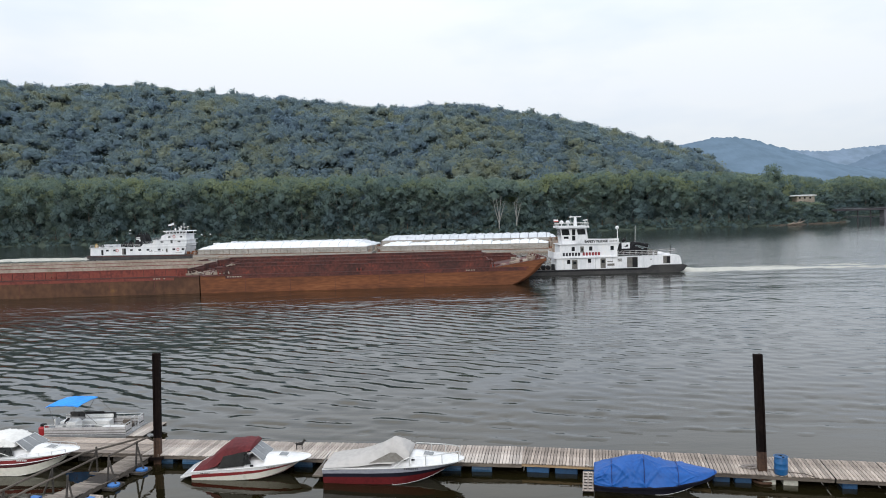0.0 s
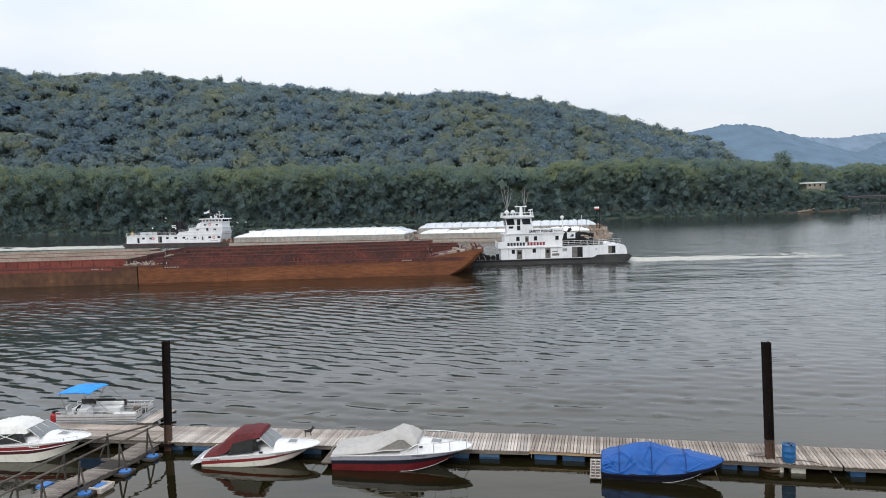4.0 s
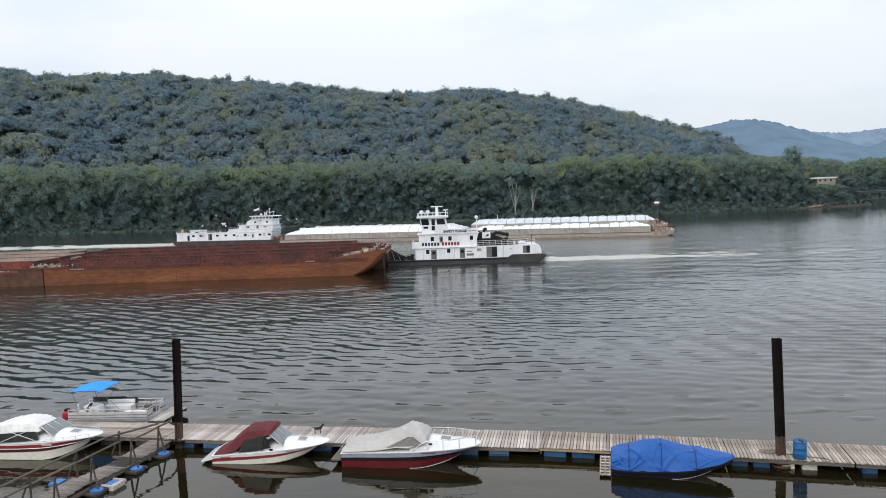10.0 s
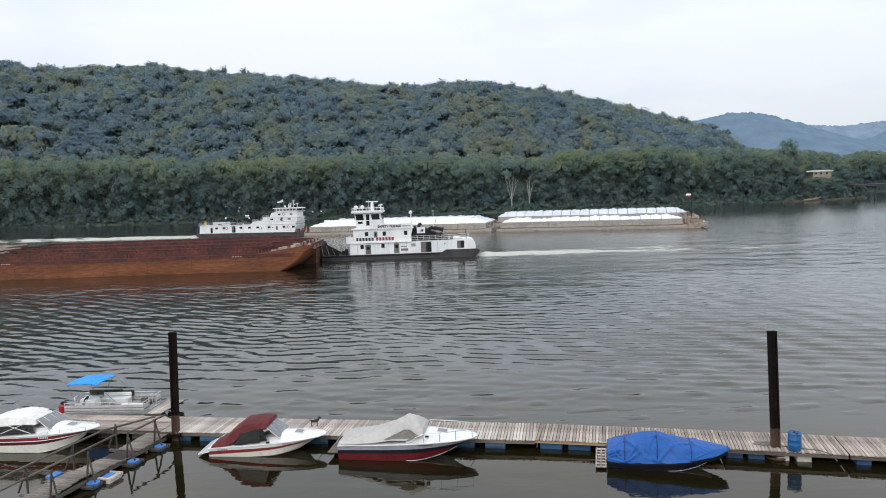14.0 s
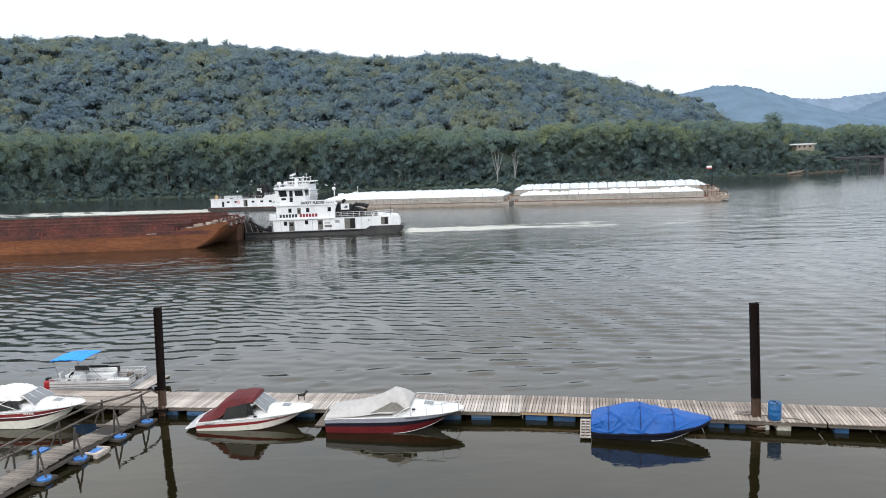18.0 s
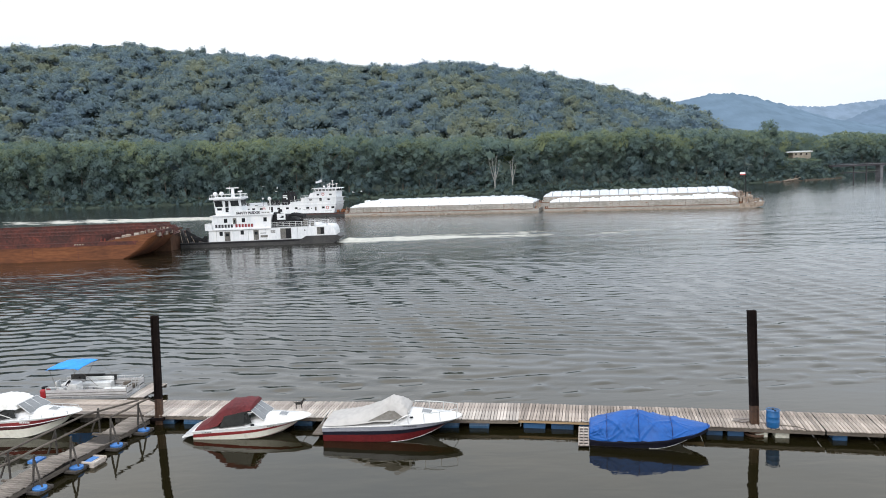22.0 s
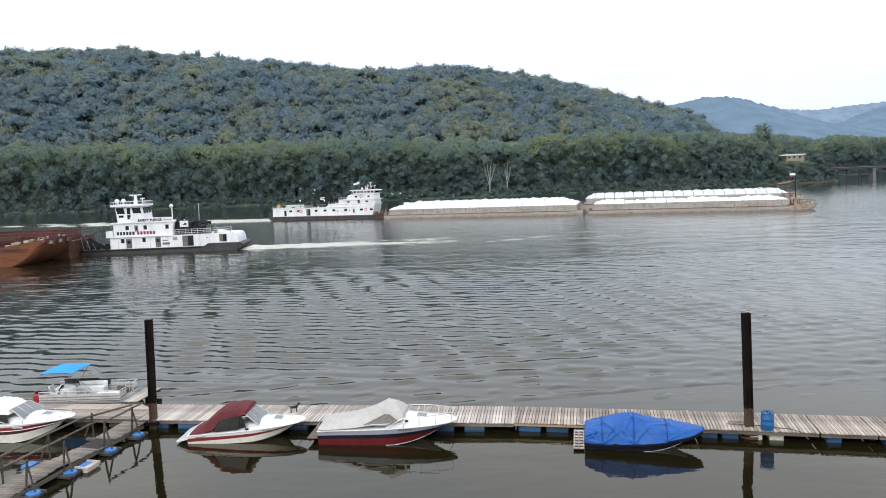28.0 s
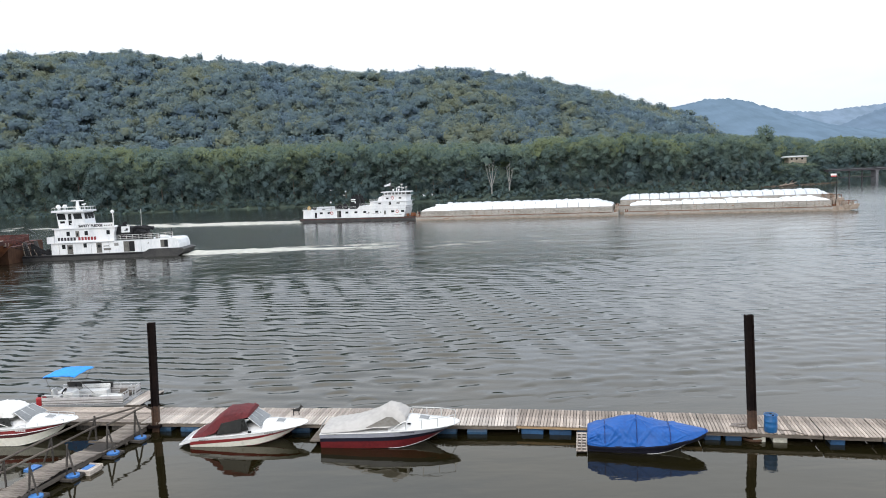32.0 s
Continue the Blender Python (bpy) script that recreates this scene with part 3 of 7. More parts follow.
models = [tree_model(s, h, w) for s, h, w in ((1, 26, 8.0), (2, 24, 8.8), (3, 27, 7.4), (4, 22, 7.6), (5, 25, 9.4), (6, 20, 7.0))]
heights_ = (26, 24, 27, 22, 25, 20)
spots = []
x = -300.0
while x < 480:
    spots.append((x, 6.5 + random.uniform(-2, 4)))
    x += random.uniform(7.0, 11.5)
for i, (x, d) in enumerate(spots):
    y = float(shore_y(x)) + d
    z = float(ground_z(x, y))
    if 33 < x < 55:
        continue
    k = random.randrange(6)
    # crowns stay a little below the wood behind them, unevenly
    s = (float(canopy_top(x, y)) - z - random.uniform(0.5, 8.0)) / (heights_[k] * 1.06)
    m = pose(x, y, z - 0.2, 0, 0, random.uniform(0, 360))
    if 0.508 < x / y < 0.560 and y < 500:
        s = (14.6 - z - random.uniform(0.0, 2.5)) / (heights_[k] * 1.06)
    t = copy_thing(models[k], m)
    t.scale = (0.5 + 0.5 * s, 0.5 + 0.5 * s, s)
    tagged(t, "tall leafy green tree on the river bank", "tree", "bank trees")
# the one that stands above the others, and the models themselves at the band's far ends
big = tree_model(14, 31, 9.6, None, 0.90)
big.matrix_world = pose(0.4925 * 428, 428, float(ground_z(0.4925 * 428, 428)))
tagged(big, "tree standing clear above its neighbours by the bank", "tree", "bank trees")
for i, t in enumerate(models):
    x = -306.0 - 8 * i
    y = float(shore_y(x)) + 8
    t.matrix_world = pose(x, y, float(ground_z(x, y)) - 0.2, 0, 0, 40 * i)
    tagged(t, "tall leafy green tree on the river bank", "tree", "bank trees")

turning = tree_model(9, 24, 7.5, M_LEAF_AUTUMN)
turning.matrix_world = pose(-0.600 * 425, 425, float(ground_z(-0.6 * 425, 425)))
turning.scale = (1.15, 1.15, 1.22)
tagged(turning, "tree with yellow-brown turning leaves near the bank", "tree", "bank trees")

# scrub that hangs over the water's edge
ss = np.array([(x + rng.uniform(-1, 1), float(shore_y(x)) + d + rng.uniform(-0.6, 0.6)) for x in np.arange(-420, 520, 3.1) for d in (0.6, 3.2)])
wood("bank_scrub", np.c_[ss, ground_z(ss[:, 0], ss[:, 1])], rng.uniform(1.6, 3.4, len(ss)), ground_z(ss[:, 0], ss[:, 1]) + rng.uniform(1.8, 5.5, len(ss)), [crown(500 + i, 4, 130, 0.12) for i in range(5)], M_LEAF_SHORE, "low dark green scrub along the water's edge", rng.uniform(0.0, 0.25, len(ss)))


us = np.array([(x + rng.uniform(-1.5, 1.5), float(shore_y(x)) + d + rng.uniform(-1, 1)) for x in np.arange(26, 62, 3.0) for d in (8.0, 11.5, 15.0)])
wood("understorey", np.c_[us, ground_z(us[:, 0], us[:, 1])], rng.uniform(3.0, 5.0, len(us)), ground_z(us[:, 0], us[:, 1]) + rng.uniform(5.0, 15.0, len(us)), [crown(520 + i, 7, 360, 0.07) for i in range(4)], M_LEAF_SHORE, "green understorey behind the bare dead trees", rng.uniform(0.0, 0.25, len(us)))


def dead_tree(x, y, h, forks):
    t = empty("dead_tree", pose(x, y, float(ground_z(x, y)) - 0.2), "bare bleached dead tree at the water's edge", "tree", "dead trees")
    bm = bmesh.new()
    tube(bm, (0, 0, 0), (0.2, 0, h * 0.45), 0.40, 0.30, n=7)
    part("trunk", bm, M_DEADWOOD, t)
    for dx, dz0, dz1 in forks:
        bm = bmesh.new()
        tube(bm, (0.2, 0, h * dz0), (dx * 0.55, 0.1, h * (dz0 + dz1) / 2), 0.25, 0.17, n=6)
        tube(bm, (dx * 0.55, 0.1, h * (dz0 + dz1) / 2), (dx, 0.2, h * dz1), 0.17, 0.03, n=6)
        for k, sx in ((0.35, 1), (0.55, -1), (0.75, 1)):
            p = Vector((dx * 0.55, 0.1, h * (dz0 + dz1) / 2)).lerp(Vector((dx, 0.2, h * dz1)), k)
            tube(bm, p, p + Vector((sx * 0.8, 0.2, h * 0.10)), 0.08, 0.02, n=5)
        part("limb", bm, M_DEADWOOD, t)


dead_tree(0.1011 * 394, 394, 19, ((-3.2, 0.22, 1.0), (-1.2, 0.4, 0.98), (1.4, 0.4, 1.05), (3.4, 0.3, 0.86)))
dead_tree(0.1258 * 396, 396, 17, ((-1.0, 0.35, 1.0), (0.6, 0.5, 1.08), (2.6, 0.3, 0.92)))

# ---- the two tows: each is set out from a point that moves up or down the river ----
NEAR_TURN, FAR_COURSE = -0.5, -16.57


def near_at(t):
    s = 29.67 - 2.993 * t + 0.0024 * t * t
    return s


def near_pose(t, u, v, z=0.0):
    """Where something u metres astern of the tow's mark and v metres beyond its near side is at t seconds."""
    c, s = math.cos(radians(NEAR_TURN)), math.sin(radians(NEAR_TURN))
    a = near_at(t) + u
    return pose(a * c - v * s, 133.3 + a * s + v * c, z, 0, 0, NEAR_TURN)


def far_at(t):
    return -17.56 + 2.4324 * t - 0.0022 * t * t


def far_pose(t, u, v, z=0.0):
    """The same for the far tow, which swings slowly as it follows the bend."""
    turn = -14.13 - 0.197 * (t - 16)
    c, s = math.cos(radians(turn)), math.sin(radians(turn))
    a = far_at(t)
    x, y = a * math.cos(radians(FAR_COURSE)), 213.04 + a * math.sin(radians(FAR_COURSE))
    return pose(x + u * c - v * s, y + u * s + v * c, z, 0, 0, turn)


MOVERS = []


def near_thing(name, u, v, label, category, group=""):
    ob = empty(name, near_pose(0, u, v), label, category, group)
    MOVERS.append((ob, near_pose, u, v))
    return ob


def far_thing(name, u, v, label, category, group=""):
    ob = empty(name, far_pose(0, u, v), label, category, group)
    MOVERS.append((ob, far_pose, u, v))
    return ob


def bitt(parent, x, y, z, h, r, gap, material):
    """A mooring bitt: a base plate with two posts."""
    b = part("bitt", boxes((x - gap - 0.25, x + gap + 0.25, y - 0.2, y + 0.2, z, z + 0.06)), material, parent)
    for d in (-gap, gap):
        part("post", tubes(((x + d, y, z), (x + d, y, z + h), r)), material, b)


def open_barge(u0, length, v, label, rake_left, rake_right, pale, seed):
    """An empty hopper barge: hull, raked ends, deck, coaming, hopper and fittings. x runs from 0 to length, y from 0 to the beam."""
    r = random.Random(seed)
    b = near_thing("hopper_barge", u0, v, label, "barge", "empty barges")
    W, Z, L = 10.6, 2.95, length
    a0 = 5.2 if rake_left else 0.0
    a1 = L - 5.6 if rake_right else L
    out = [(a0, -0.35), (a1, -0.35)]
    if rake_right:
        out += [(L - 4.8, 0.0), (L - 3.7, 0.50), (L - 2.5, 1.25), (L - 1.5, 2.05), (L - 0.6, 3.05), (L - 0.1, 3.85), (L, 4.25), (L - 3, 3.85), (L - 9, Z)]
    else:
        out += [(L, Z)]
    if rake_left:
        out += [(9, Z), (6.5, Z + 0.35), (0, 3.95), (0, 2.75), (1.0, 2.1), (2.3, 1.25), (4.0, 0.15)]
    else:
        out += [(0, Z)]
    if rake_right:
        # the corners between the sides and the rake are rounded
        bm = loft(bmesh.new(), [[(x - (cut if x > L - 6 and z < 3.3 else 0), y, z) for x, z in out] for y, cut in ((0, 1.0), (0.22, 0.55), (0.6, 0.2), (1.2, 0), (W - 1.2, 0), (W - 0.6, 0.2), (W - 0.22, 0.55), (W, 1.0))], closed=True)
    else:
        bm = prism(bmesh.new(), out, 0, W)
    part("hull", bm, M_RUST_OLD if pale or v > -14 else M_RUST, b)
    part("deck_plate", boxes((0.02, L - (9.0 if rake_right else 0.02), 0.02, W - 0.02, Z, Z + 0.012)) if not rake_left else boxes((9.0, L - 0.02, 0.02, W - 0.02, Z, Z + 0.012)), M_RUST_DARK, b)
    if rake_right:
        part("rake_deck", prism(bmesh.new(), [(L - 9, Z + 0.003), (L - 3, 3.853), (L - 0.03, 4.253), (L - 0.03, 4.283), (L - 3, 3.883), (L - 9, Z + 0.03)], 0.02, W - 0.02), M_RUST_DARK, b)
        for y in (0.5, 3.4, W - 3.4, W - 0.5):
            bitt(b, L - 1.3, y, 4.09, 0.6, 0.14, 0.35, M_RUST_DARK)
        for x, y, h in ((2.5, 0.8, 0.5), (1.9, 2.4, 0.7), (2.3, 5.2, 0.6), (1.7, 8.0, 0.7)):
            part("winch", boxes((L - x - 0.35, L - x + 0.35, y - 0.4, y + 0.4, 3.8, 3.9 + h), bevel=0.06), M_GEAR, b)
    # upper strake and rub rails along both sides
    for y0, y1 in ((-0.035, 0.0), (W, W + 0.035)):
        part("upper_strake", boxes((a0 + 4.2, (L - 3.4 if rake_right else a1 - 4.2), y0, y1, Z - 0.62, Z - 0.02)), M_RUST_RED if pale else M_RUST_DARK, b, "dark red upper strake")
    for y0 in (-0.09, W):
        part("rub_rail", boxes((a0 + 0.3, (L - 3.0 if rake_right else a1 - 0.3), y0, y0 + 0.09, Z - 0.16, Z)), M_RUST_DARK, b)
    # deck edges, coaming and hopper
    c0, c1 = (9.5 if rake_left else 2.2), (L - 9.3 if rake_right else L - 2.2)
    e = 0.95
    zc = Z + 1.15
    part("coaming_near", boxes((c0, c1, e, e + 0.16, Z, zc), (c0, c1, e - 0.10, e + 0.2, zc, zc + 0.12)), M_RUST_RED if pale else M_RUST_DARK, b)
    part("coaming_beyond", boxes((c0, c1, W - e - 0.16, W - e, Z, zc), (c0, c1, W - e - 0.2, W - e + 0.1, zc, zc + 0.12)), M_HOPPER if pale else M_RUST_DARK, b, "pale inner coaming" if pale else "")
    for x in (c0, c1 - 0.16):
        part("coaming_end", boxes((x, x + 0.16, e, W - e, Z, zc)), M_RUST_DARK, b)
    part("hopper_floor", boxes((c0 + 0.2, c1 - 0.2, e + 0.2, W - e - 0.2, Z + 0.02, Z + 0.05)), M_RUST_DARK, b)
    bm = bmesh.new()
    n = int((c1 - c0) / 1.8)
    for i in range(n + 1):
        x = c0 + (c1 - c0) * i / n
        prism(bm, [(x - 0.03, Z), (x + 0.03, Z), (x + 0.03, zc), (x - 0.03, zc)], e - 0.05, e)
    tagged(part("coaming_stiffeners", bm, M_RUST_DARK, b), kind="stuff")
    # plate seams on the near side, vents, bitts, cleats and manholes along the deck edge
    for i in range(1, 7):
        x = a0 + (a1 - a0) * i / 7
        part("plate_seam", boxes((x - 0.03, x + 0.03, -0.012, 0.0, -0.2, Z - 0.65)), M_RUST_DARK, b)
    for x in (a0 + 3.2, (a0 + a1) / 2 + r.uniform(-2, 2), a1 - 3.4):
        bitt(b, x, 0.45, Z, 0.55, 0.13, 0.3, M_RUST_RED)
    for x in (c0 - 0.9, c1 + 0.9):
        if 0.6 < x < L - 0.6:
            part("hatch_ring", tubes(((x, 2.2, Z), (x, 2.2, Z + 0.28), 0.42), n=12), M_RUST_DARK, b)
            part("deck_pipe", tubes(((x - 0.3, 3.2, Z), (x - 0.3, 3.2, Z + 0.9), 0.08), ((x - 0.3, 3.2, Z + 0.9), (x - 0.3, 8.2, Z + 0.9), 0.08), ((x - 0.3, 8.2, Z), (x - 0.3, 8.2, Z + 0.9), 0.08)), M_RUST_DARK, b)
    # draught and number marks, too worn to read
    bm = bmesh.new()
    for x in (a0 + 4.5, a1 - 8.0):
        for k in range(6):
            if r.random() < 0.85:
                box(bm, x + 0.42 * k, x + 0.42 * k + 0.27, -0.05, -0.035, Z - 0.40, Z - 0.24)
    part("worn_marks", bm, M_HOPPER, b, "worn white numbering")
    if rake_right:
        for y in (2.6, W - 2.6):
            part("push_knee", boxes((L - 0.5, L + 0.12, y - 0.3, y + 0.3, 3.2, 4.3)), M_RUST_DARK, b)
        for y in (1.2, 4.4, 7.4):
            part("fender_plate", boxes((L - 0.4, L + 0.08, y, y + 1.1, 3.45, 4.05)), M_GEAR, b, "worn pale fender plate")
        part("headlog", boxes((L - 0.3, L + 0.03, 0.02, W - 0.02, 3.75, 4.25)), M_RUST_DARK, b, "dark red headlog plate")
        part("headlog_rail", boxes((L - 0.25, L + 0.06, 0.05, W - 0.05, 4.26, 4.44)), M_RUST_DARK, b)
        # heaps of wire, ratchets and line along the raked deck
        for k in range(16):
            x, y = L - r.uniform(0.5, 8.2), r.choice((0.25, 0.5, 0.8, 1.6, 3.0, 6.0, 8.5))
            zd = 3.85 + (L - 3 - x) * -0.15 if x < L - 3 else 4.25 - (L - x) * 0.133
            part("rigging_heap", boxes((x - 0.45, x + 0.4, y - 0.2, y + 0.25, zd - 0.05, zd + r.uniform(0.15, 0.5)), bevel=0.07), r.choice((M_GEAR, M_HOPPER, M_RUST_DARK)), b)
    if rake_left:
        for y in (2.6, W - 2.6):
            part("push_knee", boxes((-0.18, 0.05, y - 0.3, y + 0.3, 1.9, 3.9)), M_RUST_DARK, b)
    return b


BEAM = 10.7
for k in range(3):
    v = -14.3 + BEAM * k
    sh = (0.0, -0.95, -6.0)[k]
    open_barge(-67.8 + sh, 58.1 if k == 0 else 57.5, v, "rusty orange-brown empty steel hopper barge with raked stern" if k == 0 else "dark rusty empty steel hopper barge with a square end", False, k == 0, False, 10 + k)
    open_barge(-67.8 + sh - 57.7, 57.5, v, "rusty hopper barge with red coaming and pale inside", True, False, True, 20 + k)


# ropes, ratchets and wires heaped where the barges are lashed end to end
lash = near_thing("lashing_gear", -67.8, -14.0, "pale ropes and rusty ratchets lashing two barges together", "rigging")
rl = random.Random(31)
for i in range(26):
    x, y = rl.uniform(-4.5, 5.5), abs(rl.gauss(0, 2.6)) + 0.15
    a, ln_ = rl.uniform(0, 3.14), rl.uniform(0.5, 1.7)
    z = 3.02 + (1.2 if y > 0.9 and rl.random() < 0.4 and abs(x) > 2.4 else 0.0)
    p, q_ = Vector((x, y, z + 0.1)), Vector((x + ln_ * math.cos(a), max(0.1, y + 0.5 * ln_ * math.sin(a)), z + rl.uniform(0.1, 0.5)))
    mid_ = (p + q_) / 2 + Vector((0, 0, rl.uniform(0.05, 0.3)))
    part("rope", pipe(bmesh.new(), [p, mid_, q_], rl.uniform(0.07, 0.13), n=6), M_HOPPER if i % 3 else M_GEAR, lash)
for x in (-2.2, -0.9, 1.1, 2.4):
    part("ratchet", boxes((x - 0.45, x + 0.45, 0.4, 0.75, 3.0, 3.35), (x - 0.1, x + 0.1, 0.45, 0.7, 3.35, 3.75), bevel=0.04), M_GEAR, lash)


def covered_barge(u0, L, v, covers, label, rake_right, seed, slope=1, lift=0.0):
    """A loaded barge with rows of lift-off covers."""
    b = far_thing("covered_barge", u0, v, label, "barge", "covered barges")
    W, Z = 10.4, 1.15 + lift
    out = [(0, -0.5), (L - (4.5 if rake_right else 0), -0.5)]
    out += [(L - 0.6, 0.4), (L, Z + 0.5), (L - 6, Z)] if rake_right else [(L, Z)]
    out += [(0, Z)]
    part("hull", prism(bmesh.new(), out, 0, W), M_BARGE_GREY, b)
    c0, c1 = 1.6, L - ((3.4 if lift else 6.5) if rake_right else 1.6)
    zc = 2.75 + lift
    for name, y0 in (("coaming_near", 0.55), ("coaming_beyond", W - 0.70)):
        part(name, boxes((c0, c1, y0, y0 + 0.15, Z, zc)), M_BARGE_GREY, b)
    for x in (c0, c1 - 0.15):
        part("coaming_end", boxes((x, x + 0.15, 0.7, W - 0.7, Z, zc)), M_BARGE_GREY, b)
    bm = bmesh.new()
    n = 26
    for i in range(n + 1):
        x = c0 + (c1 - c0) * i / n
        box(bm, x - 0.05, x + 0.05, 0.40, 0.55, Z, zc)
    tagged(part("coaming_ribs", bm, M_BARGE_RIB, b, "stained coaming ribs"), kind="stuff")
    part("rub_rail", boxes((0.2, c1, -0.08, 0, Z - 0.15, Z)), M_RUST, b)
    part("boot_band", boxes((0.1, c1 + 1.5, -0.02, 0, -0.3, 0.38)), M_GEAR, b, "stained dark band at the waterline")
    k = len(covers)
    r = random.Random(seed)
    for i, (kind, h) in enumerate(covers):
        x0, x1 = c0 + (c1 - c0) * i / k, c0 + (c1 - c0) * (i + 1) / k - 0.14
        a = h * 0.9
        prof = [(0.55, zc + 0.02), (0.75, zc + 0.1), (2.2, zc + a * 0.72), (3.7, zc + a), (W - 3.7, zc + a), (W - 2.2, zc + a * 0.72), (W - 0.75, zc + 0.1), (W - 0.55, zc + 0.02)]
        bm = bmesh.new()
        rows = []
        for j in range(5):
            t = j / 4
            low = 1.0
            # the end covers slope down to the coaming
            if i < slope:
                low = min(1.0, 0.15 + (i + t) / slope)
            if i >= k - slope:
                low = min(1.0, 0.15 + (k - i - t) / slope)
            rib = 0.18 if j in (1, 3) else 0.0
            rows.append([(x0 + (x1 - x0) * t, y, zc + (z - zc) * low + rib * (z > zc + 0.15)) for y, z in prof])
        loft(bm, rows)
        part("cover", bm, M_COVER if kind == "w" else M_COVER_GREY, b)
        if 0 < i < k - 1:
            xm = x0 + (x1 - x0) * r.uniform(0.3, 0.7)
            part("lifting_lug", boxes((xm - 0.45, xm + 0.35, 3.6, 6.8, zc + a * 0.9, zc + a + r.uniform(0.12, 0.34)), bevel=0.05), M_COVER if kind == "w" else M_COVER_GREY, b)
    for x in (0.7, L - (5.9 if rake_right else 0.7)):
        bitt(b, x, 0.35, Z, 0.6, 0.16, 0.25, M_RUST)
    if not rake_right:
        for x, y, h in ((0.5, 0.7, 1.3), (0.9, 3.0, 0.9), (0.3, 6.0, 1.2), (0.8, 8.8, 1.0)):
            for xx in (x, L - x):
                part("ratchet_gear", boxes((xx - 0.35, xx + 0.35, y - 0.5, y + 0.5, Z, Z + h * 0.6), (xx - 0.12, xx + 0.12, y - 0.15, y + 0.15, Z + h * 0.6, Z + h + 0.5), bevel=0.05), M_GEAR, b, "rusty ratchets and heaped rigging")
    if rake_right:
        part("head_plate", prism(bmesh.new(), [(L - 6.2, -0.3), (L - 4.4, -0.3), (L - 0.55, 0.42 + lift), (L + 0.02, Z + 0.5), (L - 6.2, Z + 0.02)], -0.05, -0.004), M_GEAR, b, "rust-streaked head plating")
        part("breakwater", boxes((c1 + 0.5, c1 + 0.8, 0.6, W - 0.6, Z, Z + 1.7)), M_GEAR, b)
        for x, y, sx, sy, h in ((4.9, 1.0, 0.5, 0.7, 1.6), (4.4, 3.0, 0.7, 0.5, 1.1), (3.6, 0.7, 0.4, 0.5, 1.35), (3.4, 5.2, 0.9, 0.8, 1.5), (2.6, 1.6, 0.6, 0.4, 0.95), (2.2, 7.4, 0.7, 0.7, 1.4), (1.4, 0.6, 0.35, 0.4, 1.2), (1.2, 4.0, 0.8, 0.5, 0.9), (4.0, 8.6, 0.6, 0.6, 1.7)):
            part("head_gear", boxes((L - x - sx, L - x + sx * 0.4, y - sy, y + sy, Z, Z + h), (L - x - sx * 0.6, L - x, y - sy * 0.4, y + sy * 0.4, Z + h, Z + h + 0.25), bevel=0.05), M_GEAR, b, "rusty ratchets and heaped rigging")
        part("head_rail", tubes(((L - 4.6, 0.2, Z + 0.2), (L - 4.6, 0.2, Z + 1.5), 0.06), ((L - 2.6, 0.2, Z + 0.3), (L - 2.6, 0.2, Z + 1.5), 0.06), ((L - 4.6, 0.2, Z + 1.5), (L - 0.6, 0.2, Z + 1.3), 0.06), ((L - 0.6, 0.2, Z + 0.4), (L - 0.6, 0.2, Z + 1.3), 0.06)), M_RUST, b)
    return b


tall = [("w", 1.85), ("w", 1.75)] * 9
covered_barge(-59.9, 59.4, 0.0, tall, "loaded grey barge under a row of white covers", False, 1, 2)
covered_barge(-59.9, 59.4, 10.5, [("g", 1.8)] * 18, "loaded grey barge under dull covers", False, 2, 2)
low = ([("w", 1.0)] * 3 + [("w", 0.62)] * 2 + [("w", 0.95)] * 3 + [("w", 0.7)]) * 2
covered_barge(1.0, 58.7, 0.0, low, "loaded grey barge under low white covers with a rusty raked head", True, 3)
covered_barge(-1.8, 60.4, 10.5, [("g", 1.45)] * 20, "lightly loaded barge riding high under grey-white ribbed covers", True, 4, 1, 1.25)
flag = far_thing("flagstaff", 56.2, 8.0, "thin steel staff with a small flag at the barge head", "flagstaff")
part("staff", tubes(((0, 0, 1.2), (0, 0, 9.6), 0.10)), M_STACK, flag)
cloth = part("flag", boxes((-1.5, -0.05, -0.02, 0.02, 8.95, 9.45)), M_COVER, flag, "small white flag with a red band")
part("band", boxes((-1.45, -0.05, -0.03, 0.03, 8.65, 8.95)), M_FLAGRED, cloth)


# ---- towboats ----
def text_part(word, size, m, material, parent, name="lettering"):
    cu = bpy.data.curves.new(name, "FONT")
    cu.offset = 0.03
    cu.body, cu.size, cu.extrude, cu.align_x, cu.align_y = word, size, 0.008, "LEFT", "BOTTOM_BASELINE"
    tmp = bpy.data.objects.new(name, cu)
    scene.collection.objects.link(tmp)
    me = bpy.data.meshes.new_from_object(tmp)
    bpy.data.objects.remove(tmp)
    me.materials.clear()
    me.materials.append(material)
    ob = new(name, me)
    ob.parent = parent
    ob.matrix_local = m
    return ob


